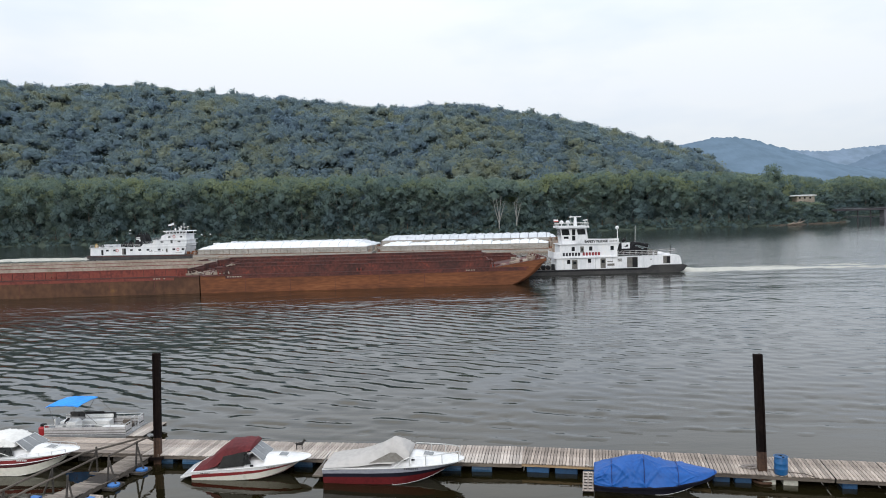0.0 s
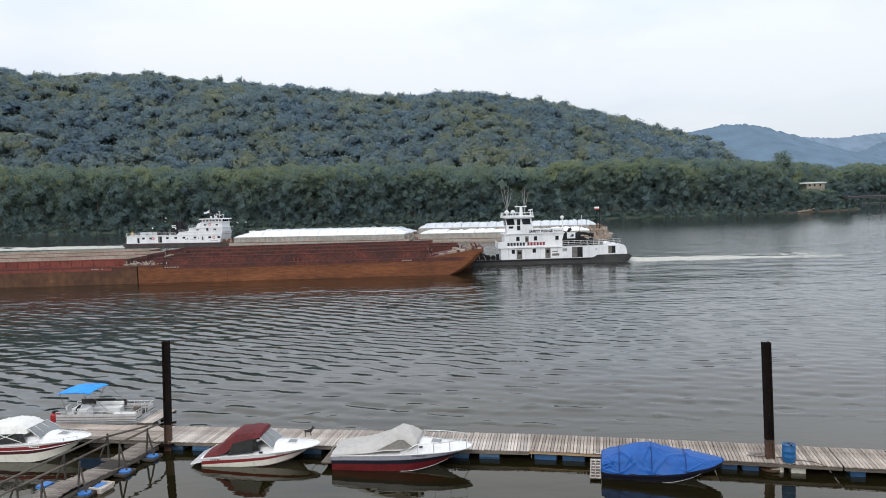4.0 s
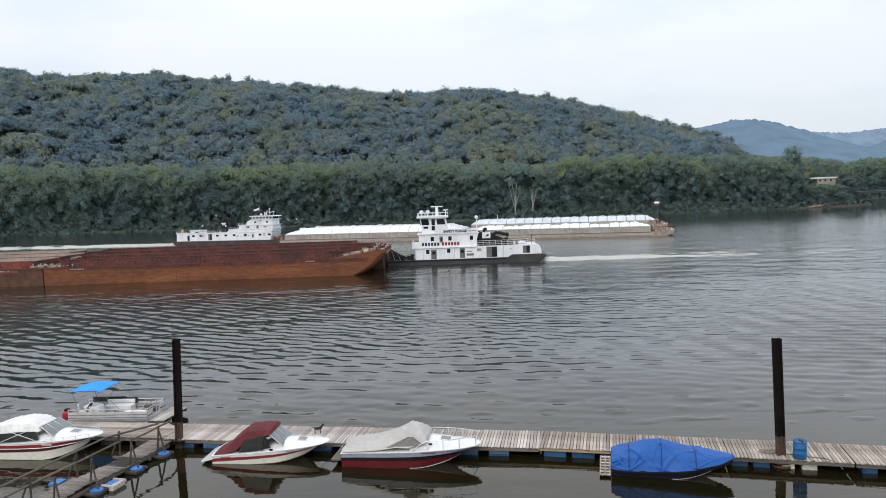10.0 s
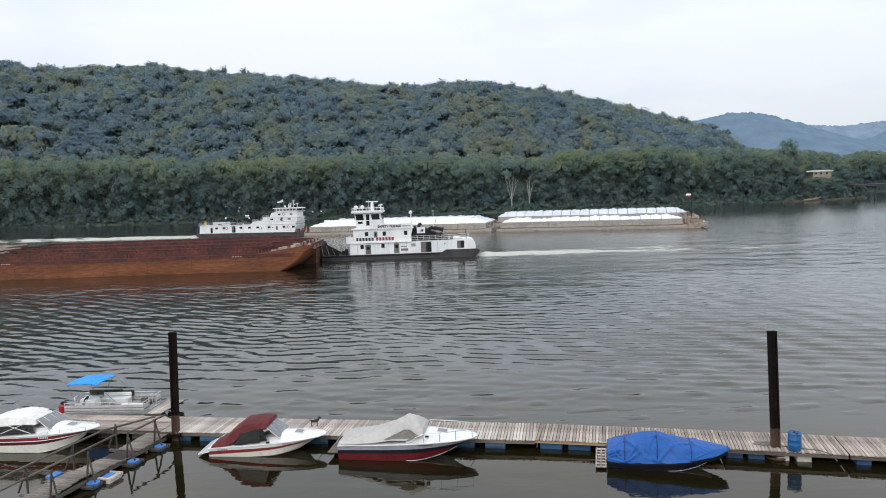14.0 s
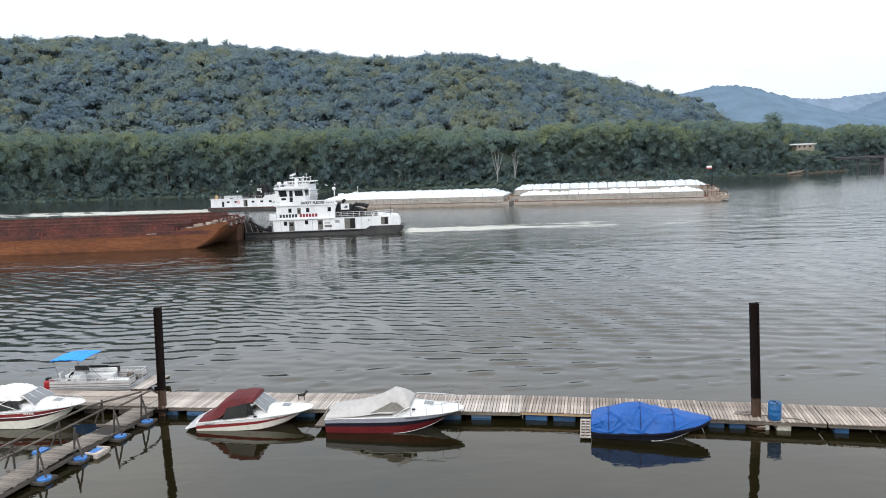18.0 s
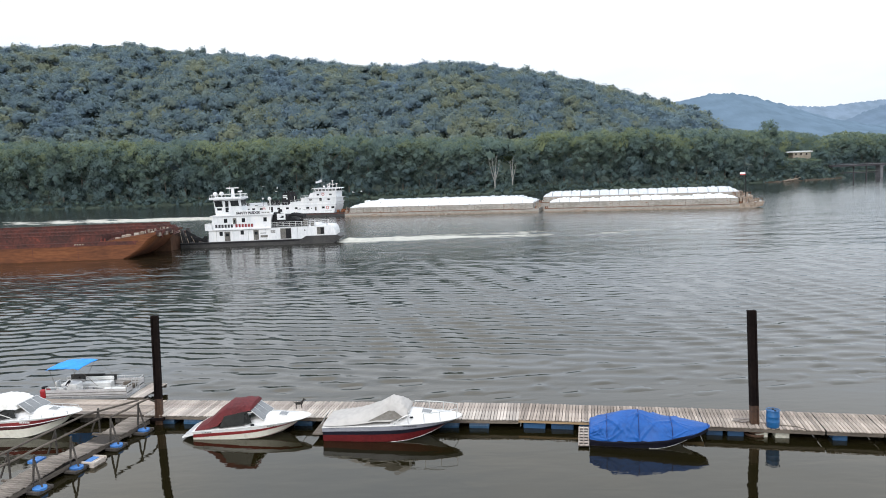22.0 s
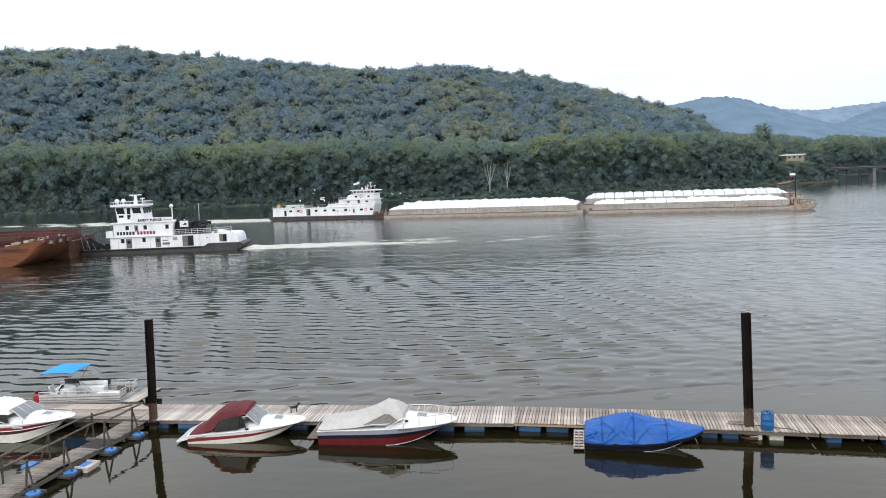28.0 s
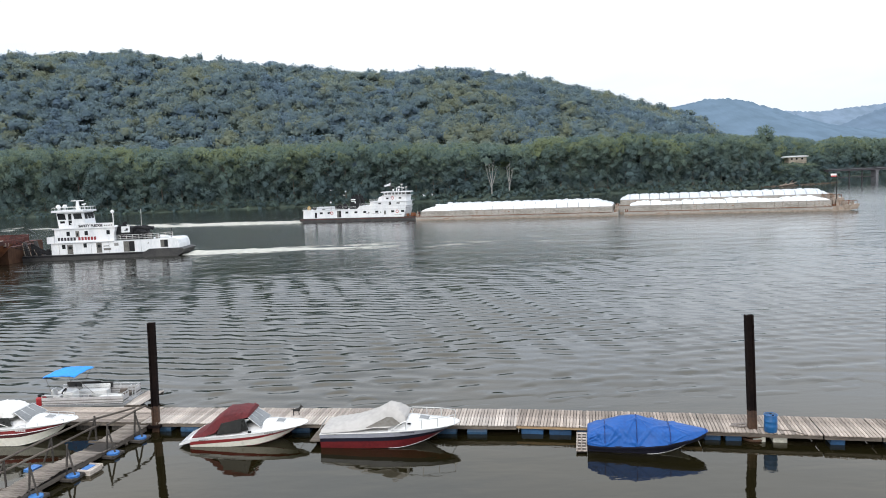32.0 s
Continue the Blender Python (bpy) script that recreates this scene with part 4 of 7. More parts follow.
def window(parent, x0, x1, z0, z1, y=0.0, slant=0.0, name="window"):
    """A dark pane in a proud frame on the near side; slant leans the top outward along x."""
    t = 0.045
    bm = bmesh.new()
    o = [(x0, z0), (x1, z0), (x1 + slant, z1), (x0 + slant, z1)]
    i = [(x0 + t, z0 + t), (x1 - t, z0 + t), (x1 - t + slant, z1 - t), (x0 + t + slant, z1 - t)]
    vo, vi = [bm.verts.new((a, y - 0.05, b)) for a, b in o], [bm.verts.new((a, y - 0.05, b)) for a, b in i]
    vb = [bm.verts.new((a, y + 0.02, b)) for a, b in o]
    for k in range(4):
        j = (k + 1) % 4
        bm.faces.new((vo[k], vo[j], vi[j], vi[k]))
        bm.faces.new((vb[k], vb[j], vo[j], vo[k]))
    w = part(name, bm, M_BOATWHITE, parent)
    bm = bmesh.new()
    prism(bm, i, y - 0.02, y + 0.01)
    part("pane", bm, M_GLASS, w, "dark glass pane")
    if slant == 0 and x1 - x0 < 0.75 and z1 - z0 < 0.8:
        xm, zm = (x0 + x1) / 2, (z0 + z1) / 2
        part("glazing_bar", boxes((xm - 0.016, xm + 0.016, y - 0.045, y - 0.02, z0 + t, z1 - t), (x0 + t, x1 - t, y - 0.043, y - 0.02, zm - 0.016, zm + 0.016)), M_BOATWHITE, w)
    return w


def port(parent, x, z, y=0.0, r=0.2):
    bm = tubes(((x, y - 0.05, z), (x, y + 0.02, z), r), n=14)
    p = part("porthole", bm, M_BOATWHITE, parent)
    part("pane", tubes(((x, y - 0.07, z), (x, y, z), r * 0.72), n=14), M_GLASS, p, "dark glass pane")


def door(parent, x0, x1, z0, z1, y=0.0, material=None, is_open=False):
    d = part("door", boxes((x0, x1, y - 0.05, y + 0.01, z0, z1)), material or M_DOORWAY, parent, "open doorway" if is_open else "")
    if is_open:
        # black panel paints the unlit room behind the open door
        part("dark_opening", boxes((x0 + 0.5 * (x1 - x0), x1 - 0.05, y - 0.062, y - 0.05, z0 + 0.05, z1 - 0.08)), M_STACK, d)
        part("door_leaf", boxes((x0, x0 + 0.42 * (x1 - x0), y - 0.14, y - 0.08, z0 + 0.05, z1 - 0.05)), M_DOORWAY, d)
    else:
        part("door_pane", boxes((x0 + 0.2, x1 - 0.2, y - 0.062, y - 0.05, z1 - 0.85, z1 - 0.3)), M_GLASS, d)
    return d


def railing(parent, pts, h, n_bars=2, post=1.5, r=0.035, material=None):
    """Posts and bars along a broken line."""
    bm = bmesh.new()
    for a, b in zip(pts, pts[1:]):
        a, b = Vector(a), Vector(b)
        for k in range(n_bars):
            dz = Vector((0, 0, h * (k + 1) / n_bars))
            tube(bm, a + dz, b + dz, r, n=5)
        n = max(1, int((b - a).length / post))
        for i in range(n + 1):
            p = a.lerp(b, i / n)
            tube(bm, p, p + Vector((0, 0, h)), r, n=5)
    return part("railing", bm, material or M_RAIL, parent)


tow = near_thing("towboat", 0.0, 0.0, "white river towboat with a tall pilothouse and black hull", "towboat", "towboats")
tow.scale = (1.04, 0.74, 1.04)
W = 9.0
# hull with square bow and raked stern
hull_out = [(-10.4, -0.5), (16.2, -0.5), (17.9, 0.35), (18.3, 0.95), (-10.4, 0.95)]
part("hull", prism(bmesh.new(), hull_out, 0.0, W), M_BLACK, tow, "black steel hull")
part("stern_bulwark", prism(bmesh.new(), [(11.4, 0.95), (18.3, 0.95), (18.45, 1.15), (17.8, 1.42), (12.2, 1.42)], -0.06, W + 0.06), M_BLACK, tow, "raised black stern bulwark")
part("rub_rail", boxes((-10.4, 11.0, -0.1, 0.0, 0.62, 0.86)), M_STACK, tow)
for y in (1.7, W - 2.3):
    part("push_knee", prism(bmesh.new(), [(-10.75, 0.2), (-10.3, 0.2), (-8.8, 0.95), (-9.6, 0.95), (-10.3, 3.4), (-10.75, 3.4)], y, y + 0.6), M_BLACK, tow)
for x in (-8.2, -6.6):
    part("winch", tubes(((x, 2.0, 1.3), (x, 3.4, 1.3), 0.42), n=12), M_STACK, tow)
# main deckhouse, rounded down to the stern
main = [(-5.3, 0.95), (17.3, 0.95), (17.6, 1.4), (17.55, 2.15), (17.35, 2.75), (17.05, 3.08), (16.5, 3.2), (12.2, 3.1), (-5.3, 3.02)]
dh = part("main_deckhouse", prism(bmesh.new(), main, 0.5, W - 0.5), M_BOATWHITE, tow)
for x in (-3.9, 1.8, 3.2, 5.0, 10.7):
    part("wall_seam", boxes((x - 0.02, x + 0.02, 0.485, 0.5, 1.0, 3.0)), M_DOORWAY, dh)
door(tow, -2.45, -1.45, 1.02, 2.72, 0.5)
window(tow, -3.4, -2.7, 1.95, 2.8, 0.5)
window(tow, 0.4, 1.1, 2.05, 2.9, 0.5)
door(tow, 2.75, 3.7, 1.05, 2.85, 0.5)
door(tow, 7.6, 9.55, 1.05, 2.95, 0.5, is_open=True)
door(tow, 14.2, 15.5, 1.62, 2.95, 0.5, is_open=True)
part("notice_board", boxes((4.0, 5.3, 0.46, 0.5, 1.45, 1.85)), M_DOORWAY, tow, "notice board with worn print")
part("notice_board", boxes((4.0, 5.0, 0.46, 0.5, 2.15, 2.3)), M_DOORWAY, tow)
part("louvre", boxes(*[(5.9, 6.7, 0.45, 0.5, 2.2 + 0.14 * k, 2.28 + 0.14 * k) for k in range(4)]), M_DOORWAY, tow)
part("stern_emblem", tubes(((12.0, 0.5, 2.45), (12.0, 0.47, 2.45), 0.18), n=3), M_DOORWAY, tow)
# second deck with its overhang forward
part("walkway_band", boxes((-5.85, 5.9, 0.15, W - 0.15, 3.02, 3.14), (-5.85, -5.75, 0.15, W - 0.15, 3.14, 4.2), (-5.85, -4.6, 0.15, 0.25, 3.14, 4.2)), M_BOATWHITE, tow)
up = part("upper_deckhouse", prism(bmesh.new(), [(-4.6, 3.14), (5.9, 3.14), (5.9, 4.3), (6.25, 5.5), (-4.6, 5.5)], 0.75, W - 0.75), M_BOATWHITE, tow)
for x in (-2.45, 0.75, 4.65):
    window(tow, x - 0.05, x + 0.65, 4.25, 5.1, 0.75)
door(tow, -0.85, -0.2, 4.0, 5.1, 0.75)
part("deck_edge", boxes((-4.9, 6.4, 0.45, W - 0.45, 5.5, 5.62)), M_BOATWHITE, tow)
part("name_board", prism(bmesh.new(), [(-1.6, 6.55), (-0.6, 5.62), (6.1, 5.62), (6.2, 6.4), (2.9, 6.4), (2.4, 6.45)], 0.46, 0.56), M_BOATWHITE, tow, "white name board")
text_part("SAFETY PLEDGE", 0.60, pose(-0.1, 0.44, 5.78, 90, 0, 0), M_LETTER_BLACK, tow, "name_lettering")
part("small_print", boxes(*[(4.45 + 0.3 * k, 4.65 + 0.3 * k, 0.44, 0.46, 5.85, 6.05) for k in range(5)]), M_DOORWAY, tow, "grey print too small to read")
# the owner's sign, as plain blocks of its colours
for x0, n, mt, tag in ((-4.08, 6, M_LETTER_BLACK, "black"), (-0.45, 6, M_LETTER_RED, "red")):
    for k in range(n):
        x = x0 + 0.555 * k
        bm = boxes((x, x + 0.40, 0.73, 0.745, 3.42, 4.0))
        part("sign_block", bm, mt, tow, tag + " painted sign block")
# pilothouse: widens upward, big panes, roof with gear
ph = [(-4.0, 5.62), (0.85, 5.62), (0.45, 8.5), (-4.3, 8.5)]
part("pilothouse", prism(bmesh.new(), ph, 1.6, W - 1.6), M_BOATWHITE, tow)
window(tow, -4.02, -2.55, 7.15, 8.35, 1.6, slant=-0.2)
window(tow, -3.75, -2.8, 6.5, 7.0, 1.6)
window(tow, -2.25, -1.55, 6.15, 8.3, 1.6)
part("mullion", boxes((-2.3, -1.5, 1.52, 1.56, 7.05, 7.15)), M_BOATWHITE, tow)
window(tow, -1.2, 0.35, 7.2, 8.3, 1.6, slant=-0.15)
for y in (2.2, 3.9, 5.6):
    part("rear_pane", boxes((0.50, 0.66, y, y + 1.3, 7.2, 8.3)), M_GLASS, tow)
for y in (2.2, 3.8, 5.4):
    part("front_pane", boxes((-4.34, -4.2, y, y + 1.35, 7.2, 8.3)), M_GLASS, tow)
part("roof", prism(bmesh.new(), [(-4.85, 8.5), (0.85, 8.5), (0.85, 8.8), (-4.85, 8.86)], 0.7, W - 1.0), M_BOATWHITE, tow)
railing(tow, [(-4.7, 0.9, 8.82), (0.75, 0.9, 8.82), (0.75, W - 1.2, 8.82), (-4.7, W - 1.2, 8.82), (-4.7, 0.9, 8.82)], 0.55, 1, 1.2)
for x in (-4.0, -2.85):
    lamp = part("searchlight", tubes(((x, 2.2, 8.85), (x, 2.2, 9.3), 0.09)), M_RAIL, tow)
    bm = bmesh.new()
    ball(bm, (x, 2.2, 9.55), 0.42, 0.85)
    part("lamp_head", bm, M_BOATWHITE, lamp)
mast = part("mast", tubes(((-1.2, 4.2, 8.8), (-1.2, 4.2, 10.4), 0.36, 0.24), n=10), M_BOATWHITE, tow)
part("radar_bar", boxes((-2.35, -0.1, 4.1, 4.3, 10.42, 10.58)), M_BOATWHITE, mast)
part("radar_bar", tubes(((0.4, 2.8, 8.8), (0.4, 2.8, 9.8), 0.07), ((0.0, 2.8, 9.8), (0.8, 2.8, 9.9), 0.1)), M_BOATWHITE, mast)
for x, y, h in ((-1.9, 5.0, 10.9), (0.7, 2.0, 10.1), (-3.6, 5.5, 10.0)):
    part("antenna", tubes(((x, y, 8.8), (x, y, h), 0.025), n=5), M_RAIL, tow)
pole = part("light_pole", tubes(((6.0, 0.9, 5.5), (6.0, 0.9, 8.1), 0.09)), M_RAIL, tow)
bm = bmesh.new()
ball(bm, (5.95, 0.9, 8.35), 0.34)
part("lamp_head", bm, M_BOATWHITE, pole)
part("stern_staff", tubes(((9.9, 4.5, 5.0), (10.0, 4.5, 8.6), 0.04)), M_RAIL, tow)
# stacks and engine casing
casing = part("engine_casing", prism(bmesh.new(), [(5.95, 3.2), (11.2, 3.2), (11.1, 4.1), (10.3, 4.5), (9.3, 4.75), (8.6, 5.3), (6.9, 5.45), (6.2, 4.5)], 2.2, W - 2.2), M_STACK, tow, "sooty black engine casing")
rk = random.Random(77)
for k in range(9):
    x = 6.4 + 0.5 * k
    zt = 5.75 - 0.14 * k + rk.uniform(-0.25, 0.2)
    part("tarp_fold", loft(bmesh.new(), [[(x - 0.45, 2.0, 3.9), (x - 0.3, 2.05, zt - 0.3), (x, 2.3, zt), (x + 0.4, 2.05, zt - 0.4), (x + 0.5, 2.0, 3.9)], [(x - 0.3, W - 2.1, 3.9), (x - 0.2, W - 2.3, zt - 0.4), (x + 0.1, W - 2.6, zt - 0.1), (x + 0.4, W - 2.3, zt - 0.5), (x + 0.5, W - 2.1, 3.9)]]), M_STACK, casing, "creased black tarpaulin")
for y in (1.9, 3.0, W - 3.4):
    ex = part("exhaust_pipe", pipe(bmesh.new(), [(8.8, y, 4.2), (9.0, y, 5.0), (9.6, y, 5.35), (10.6, y, 5.2), (11.7, y, 4.9)], 0.26, n=10), M_STACK, tow, "curved black exhaust pipe")
    part("flange", tubes(((11.5, y, 4.95), (11.75, y, 4.88), 0.36), n=10), M_STACK, ex)
part("ventilator", tubes(((7.3, 2.6, 5.4), (7.3, 2.6, 6.05), 0.22), ((7.3, 2.6, 6.0), (7.75, 2.4, 6.15), 0.28), n=10), M_STACK, tow)
for x, h in ((9.6, 1.5), (10.3, 1.1), (11.3, 1.35), (12.2, 0.9)):
    part("machinery", boxes((x - 0.35, x + 0.35, 1.7, 2.3, 3.12, 3.12 + h), bevel=0.08), M_STACK, tow, "black deck machinery")
for x in (6.6, 15.9):
    part("staff", tubes(((x, 2.0, 3.1), (x, 2.0, 4.9), 0.06)), M_STACK, tow)
part("emblem_box", boxes((6.95, 8.45, 1.95, 2.15, 4.45, 5.55)), M_BOATWHITE, tow, "white box with black emblem")
part("emblem", prism(bmesh.new(), [(7.35, 4.8), (7.75, 5.0), (8.1, 4.75), (8.1, 5.25), (7.75, 5.0), (7.35, 5.2)][:3], 1.93, 1.95), M_LETTER_BLACK, tow)
part("emblem", boxes((7.75, 8.15, 1.93, 1.95, 4.82, 5.18)), M_LETTER_BLACK, tow)
railing(tow, [(5.95, 0.6, 3.12), (12.6, 0.6, 3.12), (16.4, 0.7, 3.32)], 0.95, 3, 1.1, r=0.03)
part("deck_locker", boxes((11.7, 12.5, 1.4, 2.4, 3.15, 4.2), (13.0, 13.5, 2.0, 3.0, 3.15, 3.9)), M_DOORWAY, tow)
skiff = near_thing("skiff", 13.2, 2.6, "small upturned white work skiff on the stern deck", "skiff")
bm = bmesh.new()
loft(bm, [[(x, y * b, 3.36 + z * b) for y, z in ((-0.6, 0), (-0.55, 0.28), (-0.25, 0.46), (0.25, 0.46), (0.55, 0.28), (0.6, 0))] for x, b in ((0, 0.75), (0.3, 0.95), (1.2, 1.0), (2.2, 0.75), (2.7, 0.2))])
part("skiff_hull", bm, M_BOATWHITE, skiff, smooth=True)
for x, y, z in ((-11.6, -5.5, 3.5), (-11.5, -2.5, 3.5), (-11.5, 0.6, 3.4), (-11.5, 2.4, 3.6), (-11.4, 4.0, 3.5), (-11.4, 6.0, 3.6)):
    part("towing_wire", pipe(bmesh.new(), [(x, y, z), (-9.0, y * 0.55 + 1.0, z * 0.62), (-6.6, 1.4 + y * 0.2, 1.2)], 0.05), M_STACK, tow)
for k in range(7):
    part("bow_brace", tubes(((-10.2 + 0.55 * k, 0.9, 0.95), (-10.6 + 0.5 * k, 1.1, 3.3 - 0.3 * k), 0.05)), M_STACK if k % 2 else M_GEAR, tow)
part("bow_screen", prism(bmesh.new(), [(-10.3, 0.95), (-6.6, 0.95), (-10.3, 3.1)], 4.2, 4.3), M_STACK, tow, "dark netting over the bow gear")
for x, y, h in ((-7.6, 0.5, 0.9), (-5.9, 0.35, 1.1), (-9.2, 1.0, 0.7)):
    part("deck_fitting", boxes((x - 0.3, x + 0.3, y, y + 0.5, 0.95, 0.95 + h), bevel=0.05), M_STACK, tow)

# the far one, heading the other way
ft = far_thing("towboat", -63.4, 3.0, "white river towboat with stepped decks and twin black stacks", "towboat", "towboats")
ft.scale = (0.955, 0.75, 1.0)
W = 9.6
part("hull", prism(bmesh.new(), [(-37.9, -0.4), (2.9, -0.4), (3.4, 1.15), (-38.3, 1.25)], 0.0, W), M_BLACK, ft, "black steel hull")
part("rub_rail", boxes((-37.8, 3.1, -0.1, 0, 0.8, 1.0)), M_RUST_DARK, ft)
part("main_deckhouse", prism(bmesh.new(), [(-37.0, 1.25), (-1.4, 1.2), (-0.6, 3.6), (-1.4, 3.9), (-36.8, 3.8)], 0.4, W - 0.4), M_BOATWHITE, ft)
part("boat_deck", boxes((-37.2, -1.0, 0.1, W - 0.1, 3.8, 3.93)), M_BOATWHITE, ft)
part("second_deckhouse", prism(bmesh.new(), [(-17.6, 3.93), (-0.6, 3.93), (-0.5, 4.7), (-16.6, 4.7)], 0.5, W - 0.5), M_BOATWHITE, ft)
part("deck_edge", boxes((-16.8, -0.1, 0.25, W - 0.25, 4.7, 4.82)), M_BOATWHITE, ft)
part("third_deckhouse", prism(bmesh.new(), [(-13.3, 4.82), (-0.6, 4.82), (-0.5, 5.95), (-12.9, 5.95)], 0.9, W - 0.9), M_BOATWHITE, ft)
part("deck_edge", boxes((-13.2, 0.1, 0.5, W - 0.5, 5.95, 6.07)), M_BOATWHITE, ft)
part("fourth_deckhouse", prism(bmesh.new(), [(-10.6, 6.07), (-0.8, 6.07), (-0.7, 7.75), (-8.3, 7.75), (-9.9, 7.4)], 1.4, W - 1.4), M_BOATWHITE, ft)
part("deck_edge", boxes((-8.6, -0.2, 0.9, W - 0.9, 7.75, 7.86)), M_BOATWHITE, ft)
part("pilothouse", prism(bmesh.new(), [(-8.0, 7.86), (-1.0, 7.86), (-0.7, 8.72), (-8.4, 8.72)], 1.6, W - 1.6), M_BOATWHITE, ft)
for k in range(6):
    window(ft, -8.0 + 1.2 * k, -6.98 + 1.2 * k, 7.98, 8.66, 1.6)
for y in (2.2, 4.0, 5.8):
    part("front_pane", boxes((-0.92, -0.72, y, y + 1.4, 8.0, 8.66)), M_GLASS, ft)
part("roof", prism(bmesh.new(), [(-9.2, 8.72), (0.1, 8.72), (-0.2, 8.95), (-8.9, 8.98)], 0.9, W - 0.9), M_BOATWHITE, ft)
for x in (-30.9, -28.1, -21.7, -18.5, -15.4, -11.2, -5.7, -2.3):
    window(ft, x, x + 1.15, 2.55, 3.25, 0.4)
for x in (-10.3, -3.9):
    window(ft, x, x + 1.2, 5.1, 5.7, 0.9)
for x in (-7.6, -3.2):
    window(ft, x, x + 1.0, 6.6, 7.2, 1.4)
for x, z, y in ((-26.5, 2.85, 0.4), (-3.6, 2.85, 0.4), (-5.3, 7.0, 1.4)):
    bm = bmesh.new()
    pipe(bm, [(x + 0.42 * math.cos(a_ * math.pi / 8), y - 0.1, z + 0.42 * math.sin(a_ * math.pi / 8)) for a_ in range(17)], 0.09)
    part("lifebuoy", bm, M_FLAGRED, ft, "red and white lifebuoy")
for x in (-27.2, -13.4, -9.3):
    port(ft, x, 2.7, 0.4, 0.26)
door(ft, -32.7, -31.9, 1.4, 3.1, 0.4, M_STACK)
door(ft, -24.6, -23.2, 1.4, 3.5, 0.4, is_open=True)
door(ft, -8.1, -7.5, 2.0, 3.2, 0.4)
door(ft, -6.5, -5.7, 4.9, 5.9, 0.9, M_STACK)
part("wall_stain", boxes((-14.5, -13.2, 0.385, 0.4, 2.3, 2.42), (-12.6, -10.0, 0.385, 0.4, 2.3, 2.38), (-4.6, -2.2, 0.385, 0.4, 1.75, 1.85)), M_DOORWAY, ft, "grey print too small to read")
for y in (2.0, W - 3.4):
    st_ = part("exhaust_funnel", prism(bmesh.new(), [(-20.6, 3.93), (-16.6, 3.93), (-16.9, 6.0), (-17.6, 8.0), (-19.6, 7.9), (-20.2, 6.4)], y, y + 1.4), M_STACK, ft, "black exhaust stack")
    part("exhaust_pipe", tubes(((-18.2, y + 0.7, 7.8), (-18.5, y + 0.7, 8.5), 0.28), ((-19.1, y + 0.7, 7.8), (-19.4, y + 0.7, 8.4), 0.22)), M_STACK, st_)
part("funnel_emblem", boxes((-20.0, -18.4, 1.93, 1.99, 6.7, 7.0), (-19.9, -18.6, 1.93, 1.99, 6.25, 6.5), (-18.7, -18.3, 1.93, 1.99, 5.7, 6.3)), M_COVER, ft, "white emblem on stack")
railing(ft, [(-36.8, 0.3, 3.93), (-17.8, 0.3, 3.93)], 0.8, 2, 2.2, 0.025)
railing(ft, [(-16.6, 0.4, 4.82), (-0.2, 0.4, 4.82)], 0.7, 2, 1.6, 0.025)
railing(ft, [(-13.0, 0.6, 6.07), (0.0, 0.6, 6.07)], 0.7, 2, 1.6, 0.025)
railing(ft, [(-8.4, 1.0, 7.86), (-0.3, 1.0, 7.86)], 0.6, 2, 1.6, 0.025)
for x, y, h in ((-33.6, 2.6, 0.7), (-30.6, 3.4, 0.9), (-25.2, 1.6, 1.0), (-24.2, 2.2, 1.5), (-23.2, 1.0, 0.9), (-22.2, 1.8, 1.6), (-21.5, 1.0, 1.0)):
    part("deck_gear", boxes((x - 0.55, x + 0.45, y, y + 0.8, 3.93, 3.93 + h), (x - 0.2, x + 0.15, y + 0.2, y + 0.5, 3.93 + h, 4.25 + h), bevel=0.08), M_STACK, ft, "dark deck machinery")
part("deck_crate", boxes((-35.6, -34.6, 1.2, 2.2, 3.93, 4.9), (-35.4, -34.9, 1.4, 1.9, 4.9, 5.25), bevel=0.05), M_DECKCRATE, ft, "ochre deck crate")
part("davit", tubes(((-34.2, 1.2, 3.93), (-34.2, 1.2, 5.9), 0.07), ((-34.2, 1.2, 5.9), (-33.3, 1.2, 6.1), 0.06), ((-27.0, 1.2, 3.93), (-27.0, 1.2, 6.0), 0.07)), M_STACK, ft)
bm = bmesh.new()
ball(bm, (-27.0, 1.2, 6.2), 0.3)
part("deck_lamp", bm, M_BOATWHITE, ft)
part("vent", tubes(((-23.9, 3.4, 3.93), (-23.9, 3.4, 5.2), 0.3), ((-22.3, 4.0, 3.93), (-22.3, 4.0, 5.4), 0.35)), M_DOORWAY, ft)
mast = part("mast", tubes(((-6.6, 4.8, 8.95), (-6.6, 4.8, 13.0), 0.10, 0.05)), M_DOORWAY, ft)
part("yard", tubes(((-7.4, 4.8, 10.6), (-5.8, 4.8, 10.6), 0.05)), M_DOORWAY, mast)
part("pennant", prism(bmesh.new(), [(-6.7, 10.9), (-6.7, 11.7), (-7.9, 11.2), (-8.9, 11.0), (-8.8, 10.5), (-7.8, 10.6)], 4.79, 4.83), M_COVER_GREY, mast, "faded flag hanging out aft")
for x, h in ((-5.6, 10.2), (-4.9, 10.8), (-3.6, 10.4), (-2.6, 11.1), (-1.2, 10.2)):
    part("antenna", tubes(((x, 4.0, 8.95), (x, 4.0, h), 0.07), ((x - 0.4, 4.0, h), (x + 0.4, 4.0, h), 0.08)), M_RAIL if x > -4 else M_STACK, ft)
part("radar_platform", boxes((-4.6, -2.0, 3.6, 5.0, 10.0, 10.12), (-4.5, -4.35, 3.7, 3.85, 8.95, 10.0), (-2.2, -2.05, 3.7, 3.85, 8.95, 10.0)), M_BOATWHITE, ft)
